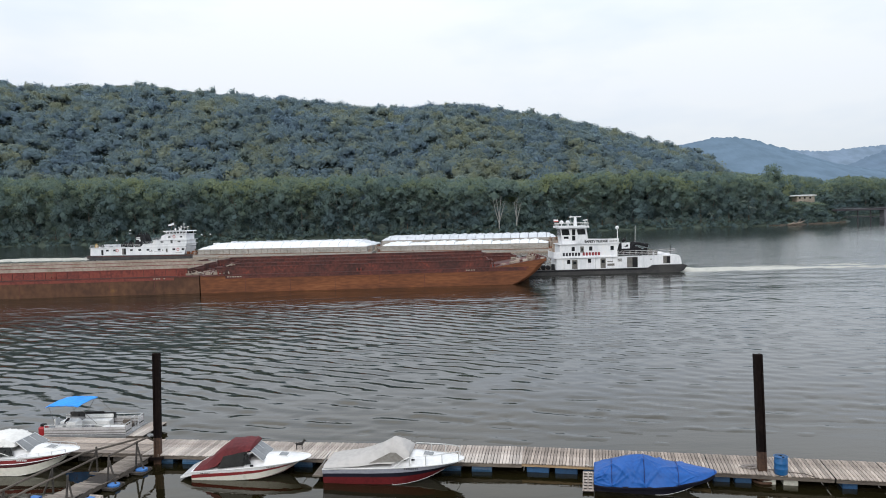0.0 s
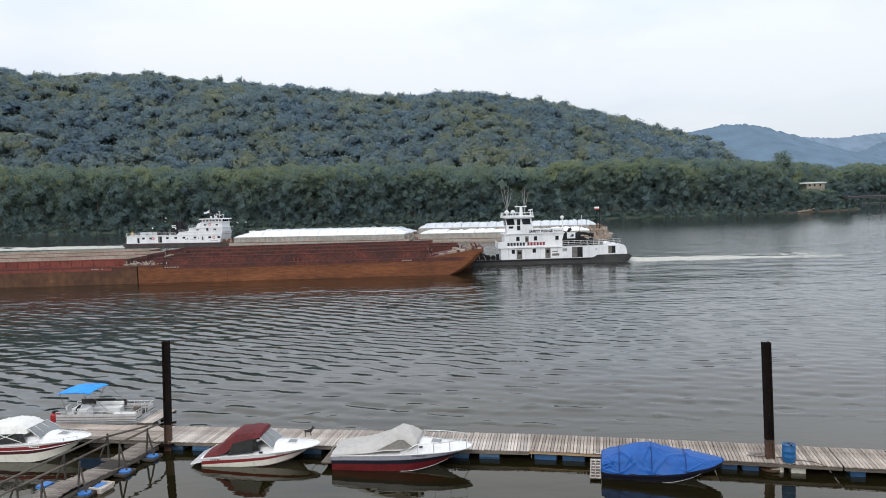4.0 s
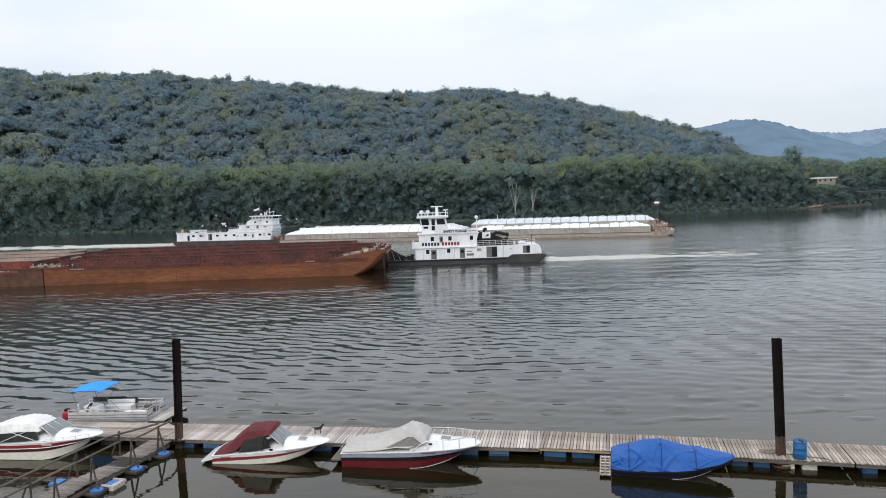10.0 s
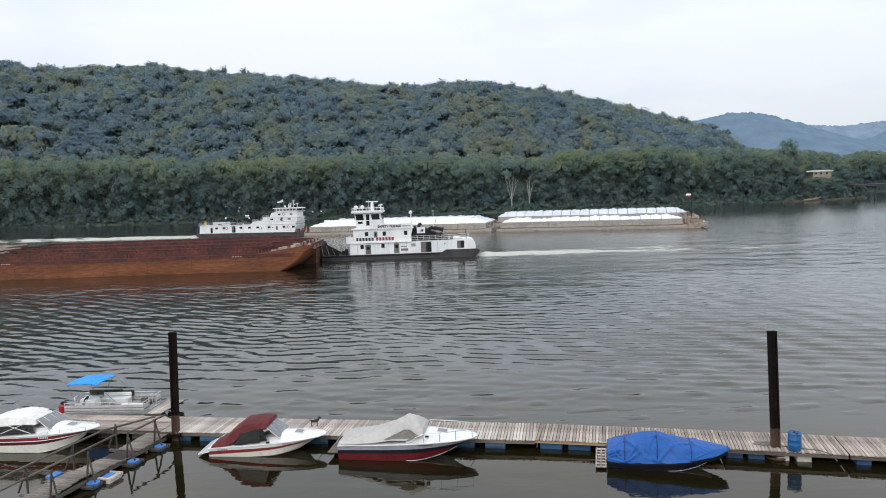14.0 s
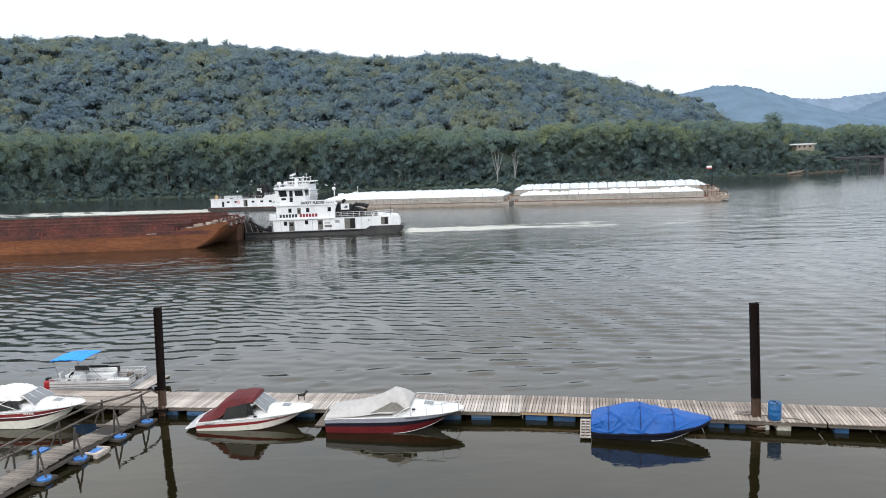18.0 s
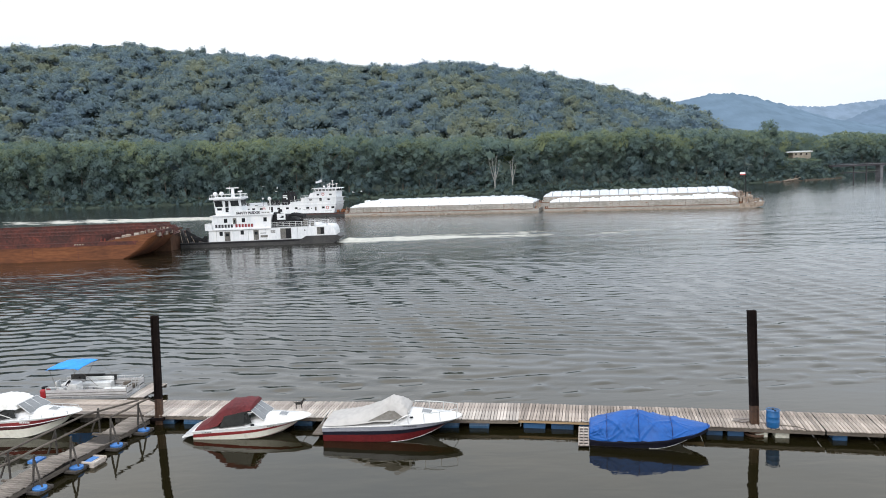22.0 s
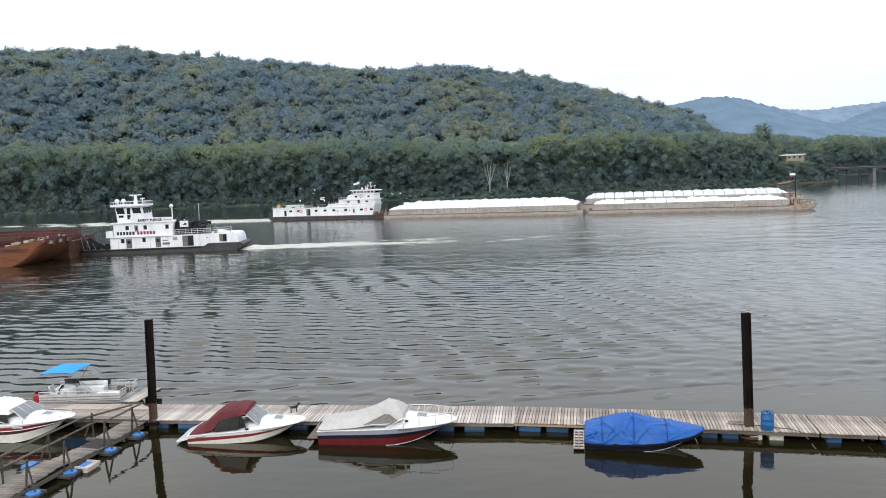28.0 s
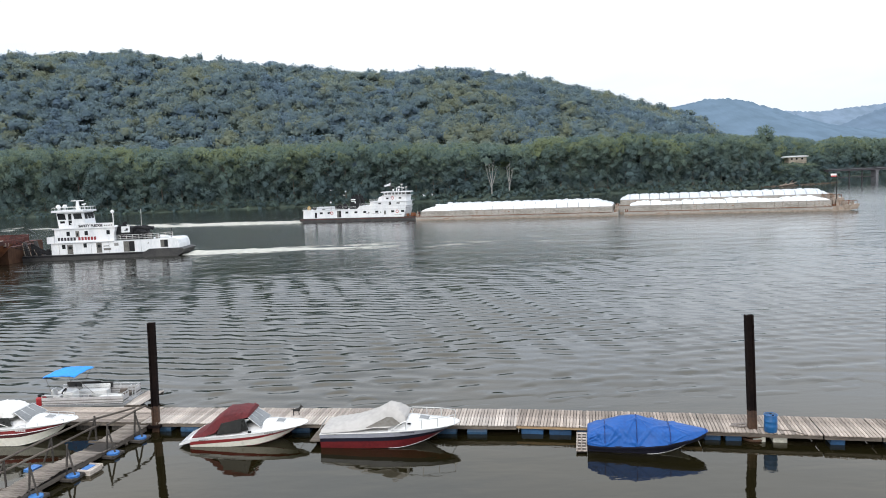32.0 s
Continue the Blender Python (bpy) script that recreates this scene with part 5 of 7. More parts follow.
for x in (-5.2, -3.4, -1.6):
    bm = bmesh.new()
    ball(bm, (x, 2.6, 9.4), 0.34)
    part("searchlight", bm, M_BOATWHITE if x < -2 else M_STACK, ft)
skiff2 = far_thing("skiff", -94.3, 4.0, "grey aluminium workboat on the stern deck", "skiff")
bm = bmesh.new()
loft(bm, [[(x, 1.0 + y * b, 4.13 + z) for y, z in ((-0.9, 0.75), (-0.75, 0.3), (0, 0.0), (0.75, 0.3), (0.9, 0.75))] for x, b in ((0, 0.85), (3.0, 1.0), (5.2, 0.8), (6.6, 0.12))])
part("skiff_hull", bm, M_COVER_GREY, skiff2)
part("tow_knee", prism(bmesh.new(), [(2.9, 0.3), (3.6, 0.3), (3.6, 2.4), (3.1, 2.4)], 2.0, 2.8), M_RUST_DARK, ft)
part("tow_knee", prism(bmesh.new(), [(2.9, 0.3), (3.6, 0.3), (3.6, 2.4), (3.1, 2.4)], W - 2.8, W - 2.0), M_RUST_DARK, ft)
part("bow_gear", boxes((-0.6, 0.2, 0.6, 1.8, 1.18, 2.1), (0.8, 1.9, 0.5, 1.4, 1.18, 1.8), (2.1, 2.8, 0.8, 1.6, 1.18, 2.0), (0.4, 1.6, 3.0, 5.0, 1.18, 2.2), bevel=0.06), M_RUST, ft, "rusty bow winches and rigging")


# gulls that follow the far tow
for u, v, z, turn, bank in ((-83.5, 3, 9.4, 30, 18), (-85.0, 5, 8.3, -20, -12), (-57.6, 2, 7.4, 60, 20), (-55.6, 4, 7.5, 10, -25), (-89.0, 4, 10.0, 140, 15)):
    gull = far_thing("gull", u, v, "white gull gliding above the moving barges", "gull", "gulls")
    m_ = pose(0, 0, z, bank, 0, turn)
    bm = bmesh.new()
    loft(bm, [[(x, r_ * math.cos(k * math.pi / 4), r_ * math.sin(k * math.pi / 4)) for k in range(8)] for x, r_ in ((-0.3, 0.02), (-0.15, 0.08), (0.05, 0.10), (0.2, 0.06), (0.32, 0.015))], closed=True)
    bm.transform(m_)
    part("body", bm, M_COVER, gull)
    for sgn in (-1, 1):
        bm = bmesh.new()
        loft(bm, [[(0.12, 0, 0.05), (-0.14, 0, 0.04), (-0.14, 0, 0.06), (0.12, 0, 0.08)], [(0.14, sgn * 0.35, 0.18), (-0.10, sgn * 0.35, 0.17), (-0.10, sgn * 0.35, 0.19), (0.14, sgn * 0.35, 0.20)], [(-0.08, sgn * 0.78, 0.12), (-0.14, sgn * 0.78, 0.12), (-0.14, sgn * 0.78, 0.125), (-0.08, sgn * 0.78, 0.13)]], closed=True)
        bm.transform(m_)
        part("wing", bm, M_COVER_GREY, gull)

# ---- wash and waves: stiff sheets that travel with their boats ----
def lumpy(x, y, s, seed):
    """Smooth random field between -1 and 1."""
    r = np.random.default_rng(seed)
    z = np.zeros_like(x)
    for _ in range(7):
        a, p = r.uniform(0, 2 * math.pi), r.uniform(0, 2 * math.pi)
        f = s * r.uniform(0.5, 1.6)
        z += np.sin(f * (x * math.cos(a) + y * math.sin(a)) + p)
    return z / 4.0


def foam_trail(ob, length, w0, w1, seed, density, material, sign=1, high=1.0):
    """Churned foam behind a stern as many low lumps."""
    r = np.random.default_rng(seed)
    V, F = [], []
    n = int(density)
    xs = length * r.random(n) ** 1.7
    ys = np.clip(r.normal(size=n) * 0.42, -1, 1)
    # foam gathers in streaks that part from each other further astern
    gather = lumpy(xs * 0.35, ys * 9.0 + 2.0 * np.sin(xs * 0.07), 0.8, seed) - 2.1 * (xs / length) + 0.75 + 0.9 * np.exp(-xs / 12)
    for i in np.nonzero(gather > r.uniform(-0.35, 0.35, n))[0]:
        k = xs[i] / length
        x = sign * xs[i]
        w = w0 + (w1 - w0) * math.sqrt(k)
        y = ys[i] * w + 0.5 * math.sin(xs[i] * 0.11) * k
        L = r.uniform(0.35, 1.4) * (1 + 0.5 * k)
        B = r.uniform(0.12, 0.36) * (1.25 - 0.75 * k)
        h = r.uniform(0.03, 0.14) * max(0.06, 1.1 - 5.0 * k / high) * high + 0.005
        m = len(V)
        a = r.normal() * 0.12
        for dx, dy, dz in ((-1, 0, 0), (0, -1, 0), (1, 0, 0), (0, 1, 0), (0.1, 0.0, 1)):
            V.append((x + L * dx * math.cos(a) - B * dy * math.sin(a), y + L * dx * math.sin(a) + B * dy * math.cos(a), 0.005 + h * dz))
        F += [(m, m + 1, m + 4), (m + 1, m + 2, m + 4), (m + 2, m + 3, m + 4), (m + 3, m, m + 4)]
    o = arrays("foam", np.array(V), np.array(F), material, ob)
    return tagged(o, kind="stuff")


wash = near_thing("stern_wash", 19.2, 3.3, "white churned propeller wash trailing on grey water", "wake")
foam_trail(wash, 82, 2.6, 8.0, 3, 4600, M_FOAM)
part("boil", loft(bmesh.new(), [[(x, w * c, h * (1 - c * c) + 0.01) for c in (-1, -0.6, -0.2, 0.2, 0.6, 1)] for x, w, h in ((0, 1.3, 0.25), (1.2, 2.0, 0.6), (3, 2.0, 0.35), (5, 1.5, 0.12), (8, 0.6, 0.0))], cap=False), M_FOAM, wash, "humped white boil", smooth=True)
wash2 = far_thing("stern_wash", -99.9, 6.6, "white churned propeller wash trailing on dark water", "wake")
foam_trail(wash2, 170, 3.6, 15.0, 4, 13000, M_FOAM, -1, 2.2)

# the near tow's bow waves: crests at a slant, standing still beside the moving tow
WX0, WX1, WY0, WY1, WS = -92.0, 168.0, -98.5, -22.0, 0.30
wx, wy = np.arange(WX0, WX1, WS), np.arange(WY0, WY1, WS)
UX, UY = np.meshgrid(wx, wy)


def train(angle, length, amp, bend):
    a = radians(angle)
    n = (-math.sin(a), math.cos(a))
    ph = 2 * math.pi / length * (UX * n[0] + UY * n[1]) + bend * lumpy(UX, UY, 0.06, int(abs(angle) * 7 + length * 31))
    s = np.sin(ph)
    return amp * (s + 0.22 * np.cos(2 * ph))


depth = (UY - WY0) / (WY1 - WY0)
fade = np.clip(depth / 0.05, 0, 1) * np.clip((1 - depth) / 0.06, 0, 1) * np.clip((UX - WX0) / 10, 0, 1) * np.clip((WX1 - UX) / 10, 0, 1)
strength = np.interp(depth, [0, 0.40, 0.62, 0.8, 1], [1, 1, 0.6, 0.3, 0.12]) * np.interp(UX, [-92, 90, 168], [1, 1, 0.9])
inshore = np.clip((depth - 0.03) / 0.20, 0, 1)
inshore = inshore * inshore * (3 - 2 * inshore)
patch = np.clip(0.60 + 0.70 * lumpy(UX, UY, 0.12, 5), 0.10, 1.25)
# slanting bow waves beside the barges, lower crossing waves further astern
astern = np.clip((UX + 25.0) / 60.0, 0, 1)
bow_set = train(-37.0, 1.85, 0.046, 1.5) * patch + train(-25.0, 1.4, 0.029, 1.6) * np.clip(0.55 + 0.7 * lumpy(UX, UY, 0.16, 9), 0, 1.2) + train(-52.0, 1.55, 0.014, 1.6)
cross_set = train(-14.0, 1.45, 0.026, 1.3) * patch + train(7.0, 1.65, 0.020, 1.6) * np.clip(0.5 + 0.8 * lumpy(UX, UY, 0.22, 19), 0, 1.2) + train(-32.0, 1.2, 0.009, 1.6) + train(-4.0, 2.3, 0.014, 1.8) * np.clip(0.4 + 0.9 * lumpy(UX, UY, 0.3, 23), 0, 1.2)
H1 = 0.92 * bow_set * (1 - astern) + 1.65 * cross_set * astern
# close to the dock only short single crests are left, on fine even ripples
short = np.clip(2.8 * lumpy(UX * 1.1, UY, 2.1, 12) - 0.40, 0, 1.0)
H1 = H1 * inshore * strength + (1 - inshore) * (train(-20.0, 1.7, 0.092, 2.4) * (1 - astern) + train(6.0, 1.7, 0.090, 2.4) * astern) * short * np.interp(UX, [-92, 60, 130], [1.0, 0.9, 0.35])
H1 += train(-8.0, 2.4, 0.010, 1.2) * (1 - 0.6 * inshore)
H1 += train(-12.0, 1.2, 0.0065, 1.5) + train(14.0, 1.7, 0.005, 1.8) * strength * inshore
edge = np.minimum(np.minimum(UY - WY0, WY1 - UY) / 14.0, np.minimum(UX - WX0, WX1 - UX) / 14.0)
edge = np.clip(edge, 0, 1)
edge = edge * edge * (3 - 2 * edge)
WZ = -0.02 + 0.15 * edge + H1 * fade
nwx, nwy = len(wx), len(wy)
wi = np.arange(nwx * nwy).reshape(nwy, nwx)
wave_v = np.stack([UX, UY, WZ], -1).reshape(-1, 3)
wave_f = np.stack([wi[:-1, :-1], wi[:-1, 1:], wi[1:, 1:], wi[1:, :-1]], -1).reshape(-1, 4)
waves = arrays("wave_train", wave_v, wave_f, M_WATER, smooth=True)
tagged(waves, "slanting wake waves spreading over the river", "waves", kind="structure")
MOVERS.append((waves, near_pose, 0.0, 0.0))

# ---- dock materials ----
M_PLANK = surf("weathered_grey_planks", (0.25, 0.20, 0.165), (0.50, 0.44, 0.385), 0.8, 0.85, bump=0.35, stretch=(3, 0.5, 3), rnd=0.30, c3=(0.30, 0.26, 0.22), c3_at=0.68)
M_PLANK_BROWN = surf("brown_grey_planks", (0.16, 0.125, 0.10), (0.40, 0.335, 0.28), 0.8, 0.85, bump=0.35, stretch=(3, 0.5, 3), rnd=0.36, c3=(0.16, 0.12, 0.09), c3_at=0.66)
M_PLANK_DARK = surf("dark_damp_planks", (0.095, 0.078, 0.064), (0.215, 0.182, 0.152), 0.8, 0.85, bump=0.35, stretch=(3, 0.5, 3), rnd=0.26)
M_TIMBER = surf("damp_timber", (0.070, 0.055, 0.045), (0.15, 0.125, 0.10), 1.5, 0.85, bump=0.4, stretch=(0.4, 3, 3), rnd=0.15)
# near-black for sheets that paint shade into gaps between planks and slats
M_SHADOWY = surf("gap_shade_black", (0.018, 0.014, 0.011), (0.04, 0.032, 0.026), 1.5, 0.9, bump=0.3)
M_TIMBER_NEW = surf("newer_timber", (0.30, 0.20, 0.11), (0.42, 0.30, 0.17), 1.5, 0.8, bump=0.3, stretch=(0.4, 3, 3))
M_BLUEDRUM = surf("blue_plastic", (0.010, 0.078, 0.205), (0.017, 0.118, 0.30), 1.5, 0.45, bump=0.08, c3=(0.05, 0.14, 0.27), c3_at=0.74)
# blues darker than the barrel's, with the shade under the dock put in
M_FLOATDRUM = surf("shaded_blue_float", (0.014, 0.046, 0.095), (0.026, 0.080, 0.155), 1.2, 0.5, bump=0.1, rnd=0.3)
M_FLOATBRIGHT = surf("blue_float_block", (0.010, 0.040, 0.095), (0.018, 0.066, 0.15), 1.2, 0.5, bump=0.1, rnd=0.3)
M_WHITEFOAM = surf("dirty_white_float", (0.42, 0.40, 0.34), (0.60, 0.58, 0.50), 1.2, 0.8, bump=0.2)
M_ROPE = surf("pale_rope", (0.12, 0.10, 0.09), (0.28, 0.25, 0.23), 3.0, 0.9, bump=0.2)
M_TUB = surf("tarred_tub", (0.030, 0.026, 0.022), (0.075, 0.064, 0.055), 1.5, 0.85, bump=0.3)
M_TUBBLUE = surf("bright_blue_lid", (0.03, 0.115, 0.33), (0.06, 0.20, 0.48), 1.2, 0.55, bump=0.1)

# ---- piles ----
def pile(x, y, top, lean, collar):
    """A steel pile of two flanges and a web, rusty near the water."""
    p = empty("mooring_pile", pose(x, y, 0), "tall dark rusty steel mooring pile beside the dock", "pile", "mooring piles")
    def shape(z0, z1):
        bm = bmesh.new()
        for x0, x1, y0, y1 in ((-0.17, -0.10, -0.13, 0.13), (0.10, 0.17, -0.13, 0.13), (-0.10, 0.10, -0.08, 0.08)):
            rows = []
            for z in (z0, z1):
                d = lean * z / top
                rows.append([(x0 + d, y0, z), (x1 + d, y0, z), (x1 + d, y1, z), (x0 + d, y1, z)])
            loft(bm, rows, closed=True)
        return bm
    part("shaft", shape(1.35, top), M_PILE, p)
    part("rusty_foot", shape(-2.5, 1.35), M_PILE_RUST, p, "orange-rusted foot")
    if collar:
        bm = bmesh.new()
        for z in (0.02, 0.2):
            n = 18
            ring = [(0.42 * math.cos(2 * math.pi * i / n), 0.42 * math.sin(2 * math.pi * i / n), z + 0.04) for i in range(n + 1)]
            pipe(bm, ring, 0.06)
        part("collar", bm, M_PILE_RUST, p, "rusty sliding ring")
    else:
        part("collar", boxes((-0.34, 0.34, -0.34, -0.26, 0.28, 0.42), (-0.34, -0.27, -0.26, 0.5, 0.28, 0.42), (0.27, 0.34, -0.26, 0.5, 0.28, 0.42)), M_PILE, p)


pile(-14.0, 35.77, 5.66, 0.17, False)
pile(14.59, 30.73, 5.72, -0.20, True)

# ---- the floating dock, section by section ----
TOP = 0.50
mesh_cache = {}


def plank_mesh(w, d, material, k):
    key = (round(w, 3), round(d, 2), material.name, k)
    if key not in mesh_cache:
        bm = boxes((-w / 2, w / 2, -d / 2, d / 2, -0.038, 0.0), bevel=0.006)
        r = random.Random(k)
        for v in bm.verts:
            v.co.z += 0.006 * r.uniform(-1, 1)
            v.co.y += 0.02 * r.uniform(-1, 1)
        me = bpy.data.meshes.new("plank")
        bm.to_mesh(me)
        bm.free()
        me.materials.append(material)
        mesh_cache[key] = me
    return mesh_cache[key]


def dock_section(far0, far1, width, material, pitch, floats, label, seed, lengthwise=False, fascia=None):
    """far0, far1: the ends of the far edge, from left to right along the river."""
    r = random.Random(seed)
    a = math.atan2(far1[1] - far0[1], far1[0] - far0[0])
    L = math.hypot(far1[0] - far0[0], far1[1] - far0[1])
    s = empty("dock_section", pose(far0[0], far0[1], 0, 0, 0, math.degrees(a)), label, "dock", "dock sections")
    if lengthwise:
        n = int(width / 0.2)
        for i in range(n):
            ob = new("plank", plank_mesh(width / n - 0.018, L - 0.02, material, i % 4))
            ob.parent = s
            ob.matrix_local = pose(L / 2, -width * (i + 0.5) / n, TOP, 0, 0, 90)
    else:
        n = int(L / pitch)
        for i in range(n):
            ob = new("plank", plank_mesh(L / n - 0.024, width, material, r.randrange(5)))
            ob.parent = s
            ob.matrix_local = pose(L * (i + 0.5) / n, -width / 2 + r.uniform(-0.03, 0.03), TOP + r.uniform(-0.006, 0.006), 0, 0, r.uniform(-0.4, 0.4))
    # added sheet: stops light through the plank gaps and darkens them
    part("gap_shade_sheet", boxes((0.02, L - 0.02, -width + 0.03, -0.03, TOP - 0.062, TOP - 0.046)), M_SHADOWY, s, "added dark sheet that shades the plank gaps")
    for y in (-0.1, -width / 2, -width + 0.08):
        part("stringer", boxes((0.02, L - 0.02, y - 0.06, y + 0.06, TOP - (0.17 if fascia else 0.21), TOP - 0.063)), fascia if fascia and y < -width + 0.2 else M_TIMBER, s)
    for x in np.arange(0.4, L, 2.4):
        part("cross_beam", boxes((x - 0.05, x + 0.05, -width + 0.16, -0.18, TOP - 0.22, TOP - 0.064)), M_TIMBER, s)
    for x, ln, kind in floats:
        if kind == "drum":
            for y in (-width + 0.42, -0.5):
                bm = bmesh.new()
                tube(bm, (x, y, 0.08), (x + ln, y, 0.08), 0.29, n=14)
                for k in (0.3, 0.7):
                    tube(bm, (x + ln * k - 0.03, y, 0.08), (x + ln * k + 0.03, y, 0.08), 0.305, n=14)
                # the left section's drums take the dark tub colour as under-dock shade
                part("float_drum", bm, M_TUB if seed == 1 else M_FLOATDRUM, s, "float drum blackened for under-dock shade" if seed == 1 else "blue float drum darkened for under-dock shade")
        else:
            part("float_block", boxes((x, x + ln, -width + 0.22, -width + 0.95, -0.15, TOP - 0.25), bevel=0.03), M_WHITEFOAM if kind == "white" else M_FLOATBRIGHT if kind == "bright" else M_FLOATDRUM, s, "foam float block")
    return s


dock_section((-25.0, 40.0), (-14.43, 38.21), 2.35, M_PLANK_BROWN, 0.2, [(1 + 2 * k, 0.9, "drum") for k in range(5)], "weathered brown-grey plank dock on float drums", 1, lengthwise=True)
dock_section((-14.38, 38.19), (4.51, 35.01), 2.42, M_PLANK, 0.152, [(0.6 + 1.47 * k, 0.95, "drum") for k in range(12)], "weathered pale grey plank dock on blue float drums", 2)
dock_section((4.55, 35.01), (12.85, 33.07), 2.36, M_PLANK_BROWN, 0.152, [(0.3 + 1.32 * k, 1.05, "bright") for k in range(6)], "weathered brown-grey plank dock with blue float blocks", 3, fascia=M_TIMBER_NEW)
dock_section((12.89, 33.06), (17.74, 31.84), 2.40, M_PLANK_BROWN, 0.152, [(0.1, 0.7, "bright"), (1.0, 0.7, "bright"), (2.2, 0.5, "white"), (3.0, 0.6, "white")], "weathered plank dock with white and blue floats", 4)
dock_section((17.78, 31.83), (19.99, 31.27), 2.42, M_PLANK_BROWN, 0.155, [(0.3, 0.6, "bright")], "short brown-grey plank dock section on a blue float", 5)
dock_section((20.03, 31.26), (26.63, 29.52), 2.44, M_PLANK_BROWN, 0.152, [(0.3 + 1.3 * k, 0.9, "bright") for k in range(5)], "weathered brown-grey plank dock with blue floats", 6)
# finger pier beside the pontoon boat
dock_section((-16.62, 41.65), (-15.6, 41.48), 2.55, M_PLANK, 0.2, [], "narrow grey finger pier beyond the dock", 7)

# ---- the gangway to the shore ----
gang = empty("gangway", pose(-15.19, 35.71, 0, 0, 0, -105.0), "weathered timber gangway with rough handrails on tub floats", "gangway")
# deck length and width, the deck's middle line, and the width between the rails
GL, GD, GC, GW = 22.0, 1.2, 0.27, 1.75
n = 140
for i in range(n):
    ob = new("plank", plank_mesh(GL / n - 0.014, GD, M_PLANK_DARK, i % 5))
    ob.parent = gang
    x = GL * (i + 0.5) / n
    sag = -0.07 * math.sin(x * 0.9) - (0.10 if 2.2 < x < 5.2 else 0.0)
    ob.matrix_local = pose(x, GC + random.uniform(-0.05, 0.05), 0.46 + sag, 0, 0, random.uniform(-0.8, 0.8))
# the same added shade sheet below the gangway planks
part("gap_shade_sheet", boxes((0.02, GL, GC - GD / 2 + 0.05, GC + GD / 2 - 0.05, 0.335, 0.345)), M_SHADOWY, gang)
for y in (GC - GD / 2 + 0.08, GC + GD / 2 - 0.08, GC):
    part("stringer", boxes((0, GL, y - 0.05, y + 0.05, 0.14, 0.33)), M_TIMBER, gang)
# tub floats, with props up to the rails; x along the gangway, y to its two sides
for x, y in ((0.9, 1.12), (2.9, 1.12), (5.45, 1.10), (7.5, 1.10), (10.2, 1.10)):
    bm = boxes((x - 0.36, x + 0.36, y - 0.30, y + 0.26, -0.2, 0.13), (x - 0.42, x - 0.30, y - 0.34, y + 0.32, 0.02, 0.17), (x + 0.30, x + 0.42, y - 0.34, y + 0.32, 0.02, 0.17), bevel=0.03)
    tb = part("tub_float", bm, M_TUB, gang, "dark timber-framed float with a blue drum end")
    part("lid", tubes(((x, y, 0.10), (x, y, 0.20), 0.28, 0.28), ((x, y, 0.20), (x, y, 0.215), 0.28, 0.24), n=18), M_TUBBLUE, tb, "bright blue drum lid")
    part("rail_post", tubes(((x + 0.05, GW / 2 - 0.05, 0.2), (x - 0.15, GW / 2 - 0.05, 1.5), 0.05), n=6), M_TUB, gang)
    part("prop", tubes(((x, y + 0.12, 0.2), (x - 0.12, GW / 2 - 0.02, 1.25), 0.045), n=6), M_TUB, gang)
for x in (1.6, 4.4, 7.0, 9.6):
    part("outrigger_beam", boxes((x - 0.06, x + 0.06, -1.25, 0.9, 0.05, 0.14)), M_TIMBER, gang)
    part("rail_post", tubes(((x, -GW / 2 + 0.05, 0.2), (x, -GW / 2 + 0.05, 1.42), 0.05), n=6), M_TUB, gang)
    part("prop", tubes(((x + 0.1, -GW / 2 - 0.35, 0.25), (x, -GW / 2 + 0.02, 1.2), 0.045), n=6), M_TUB, gang)
for y, x0, x1, z in ((GW / 2 - 0.05, -0.9, 2.7, 1.45), (-GW / 2 + 0.05, -1.4, 14, 1.40), (-GW / 2 + 0.05, 1.2, 14, 0.9)):
    bm = bmesh.new()
    for k in range(4):
        a, b = x0 + (x1 - x0) * k / 4, x0 + (x1 - x0) * (k + 1) / 4
        tube(bm, (a, y, z - (0.55 if a < 0 else 0)), (b, y + 0.03 * (-1) ** k, z), 0.05, n=6)
    part("handrail", bm, M_TIMBER, gang)
fb = part("float_box", boxes((4.25, 5.05, 0.98, 1.62, -0.1, 0.16), (4.22, 5.08, 1.56, 1.66, 0.10, 0.24), (4.22, 4.32, 0.98, 1.62, 0.10, 0.24), (4.98, 5.08, 0.98, 1.62, 0.10, 0.24), bevel=0.02), M_PLANK, gang, "weathered timber float box")
part("box_lid", boxes((4.34, 4.96, 1.02, 1.36, 0.16, 0.21), bevel=0.02), M_TUBBLUE, fb, "faded blue lid")
part("slat", boxes((4.34, 4.96, 1.40, 1.46, 0.16, 0.20)), M_PLANK, fb)
part("slat", boxes((4.34, 4.96, 1.49, 1.55, 0.16, 0.20)), M_PLANK, fb)
part("box_lid", boxes((4.9, 5.5, -1.4, -0.95, 0.18, 0.30)), M_TUBBLUE, gang, "blue lid")

# ---- things on the dock ----
barrel = empty("plastic_barrel", pose(15.17, 30.24, TOP) @ Matrix.Diagonal((0.95, 0.95, 0.84, 1)), "upright blue plastic barrel with an open ring handle on the dock", "barrel")
prof = [(0.0, 0.26), (0.05, 0.285), (0.28, 0.292), (0.30, 0.302), (0.34, 0.302), (0.36, 0.292), (0.56, 0.292), (0.58, 0.302), (0.62, 0.302), (0.64, 0.292), (0.86, 0.285), (0.90, 0.27)]
bm = bmesh.new()
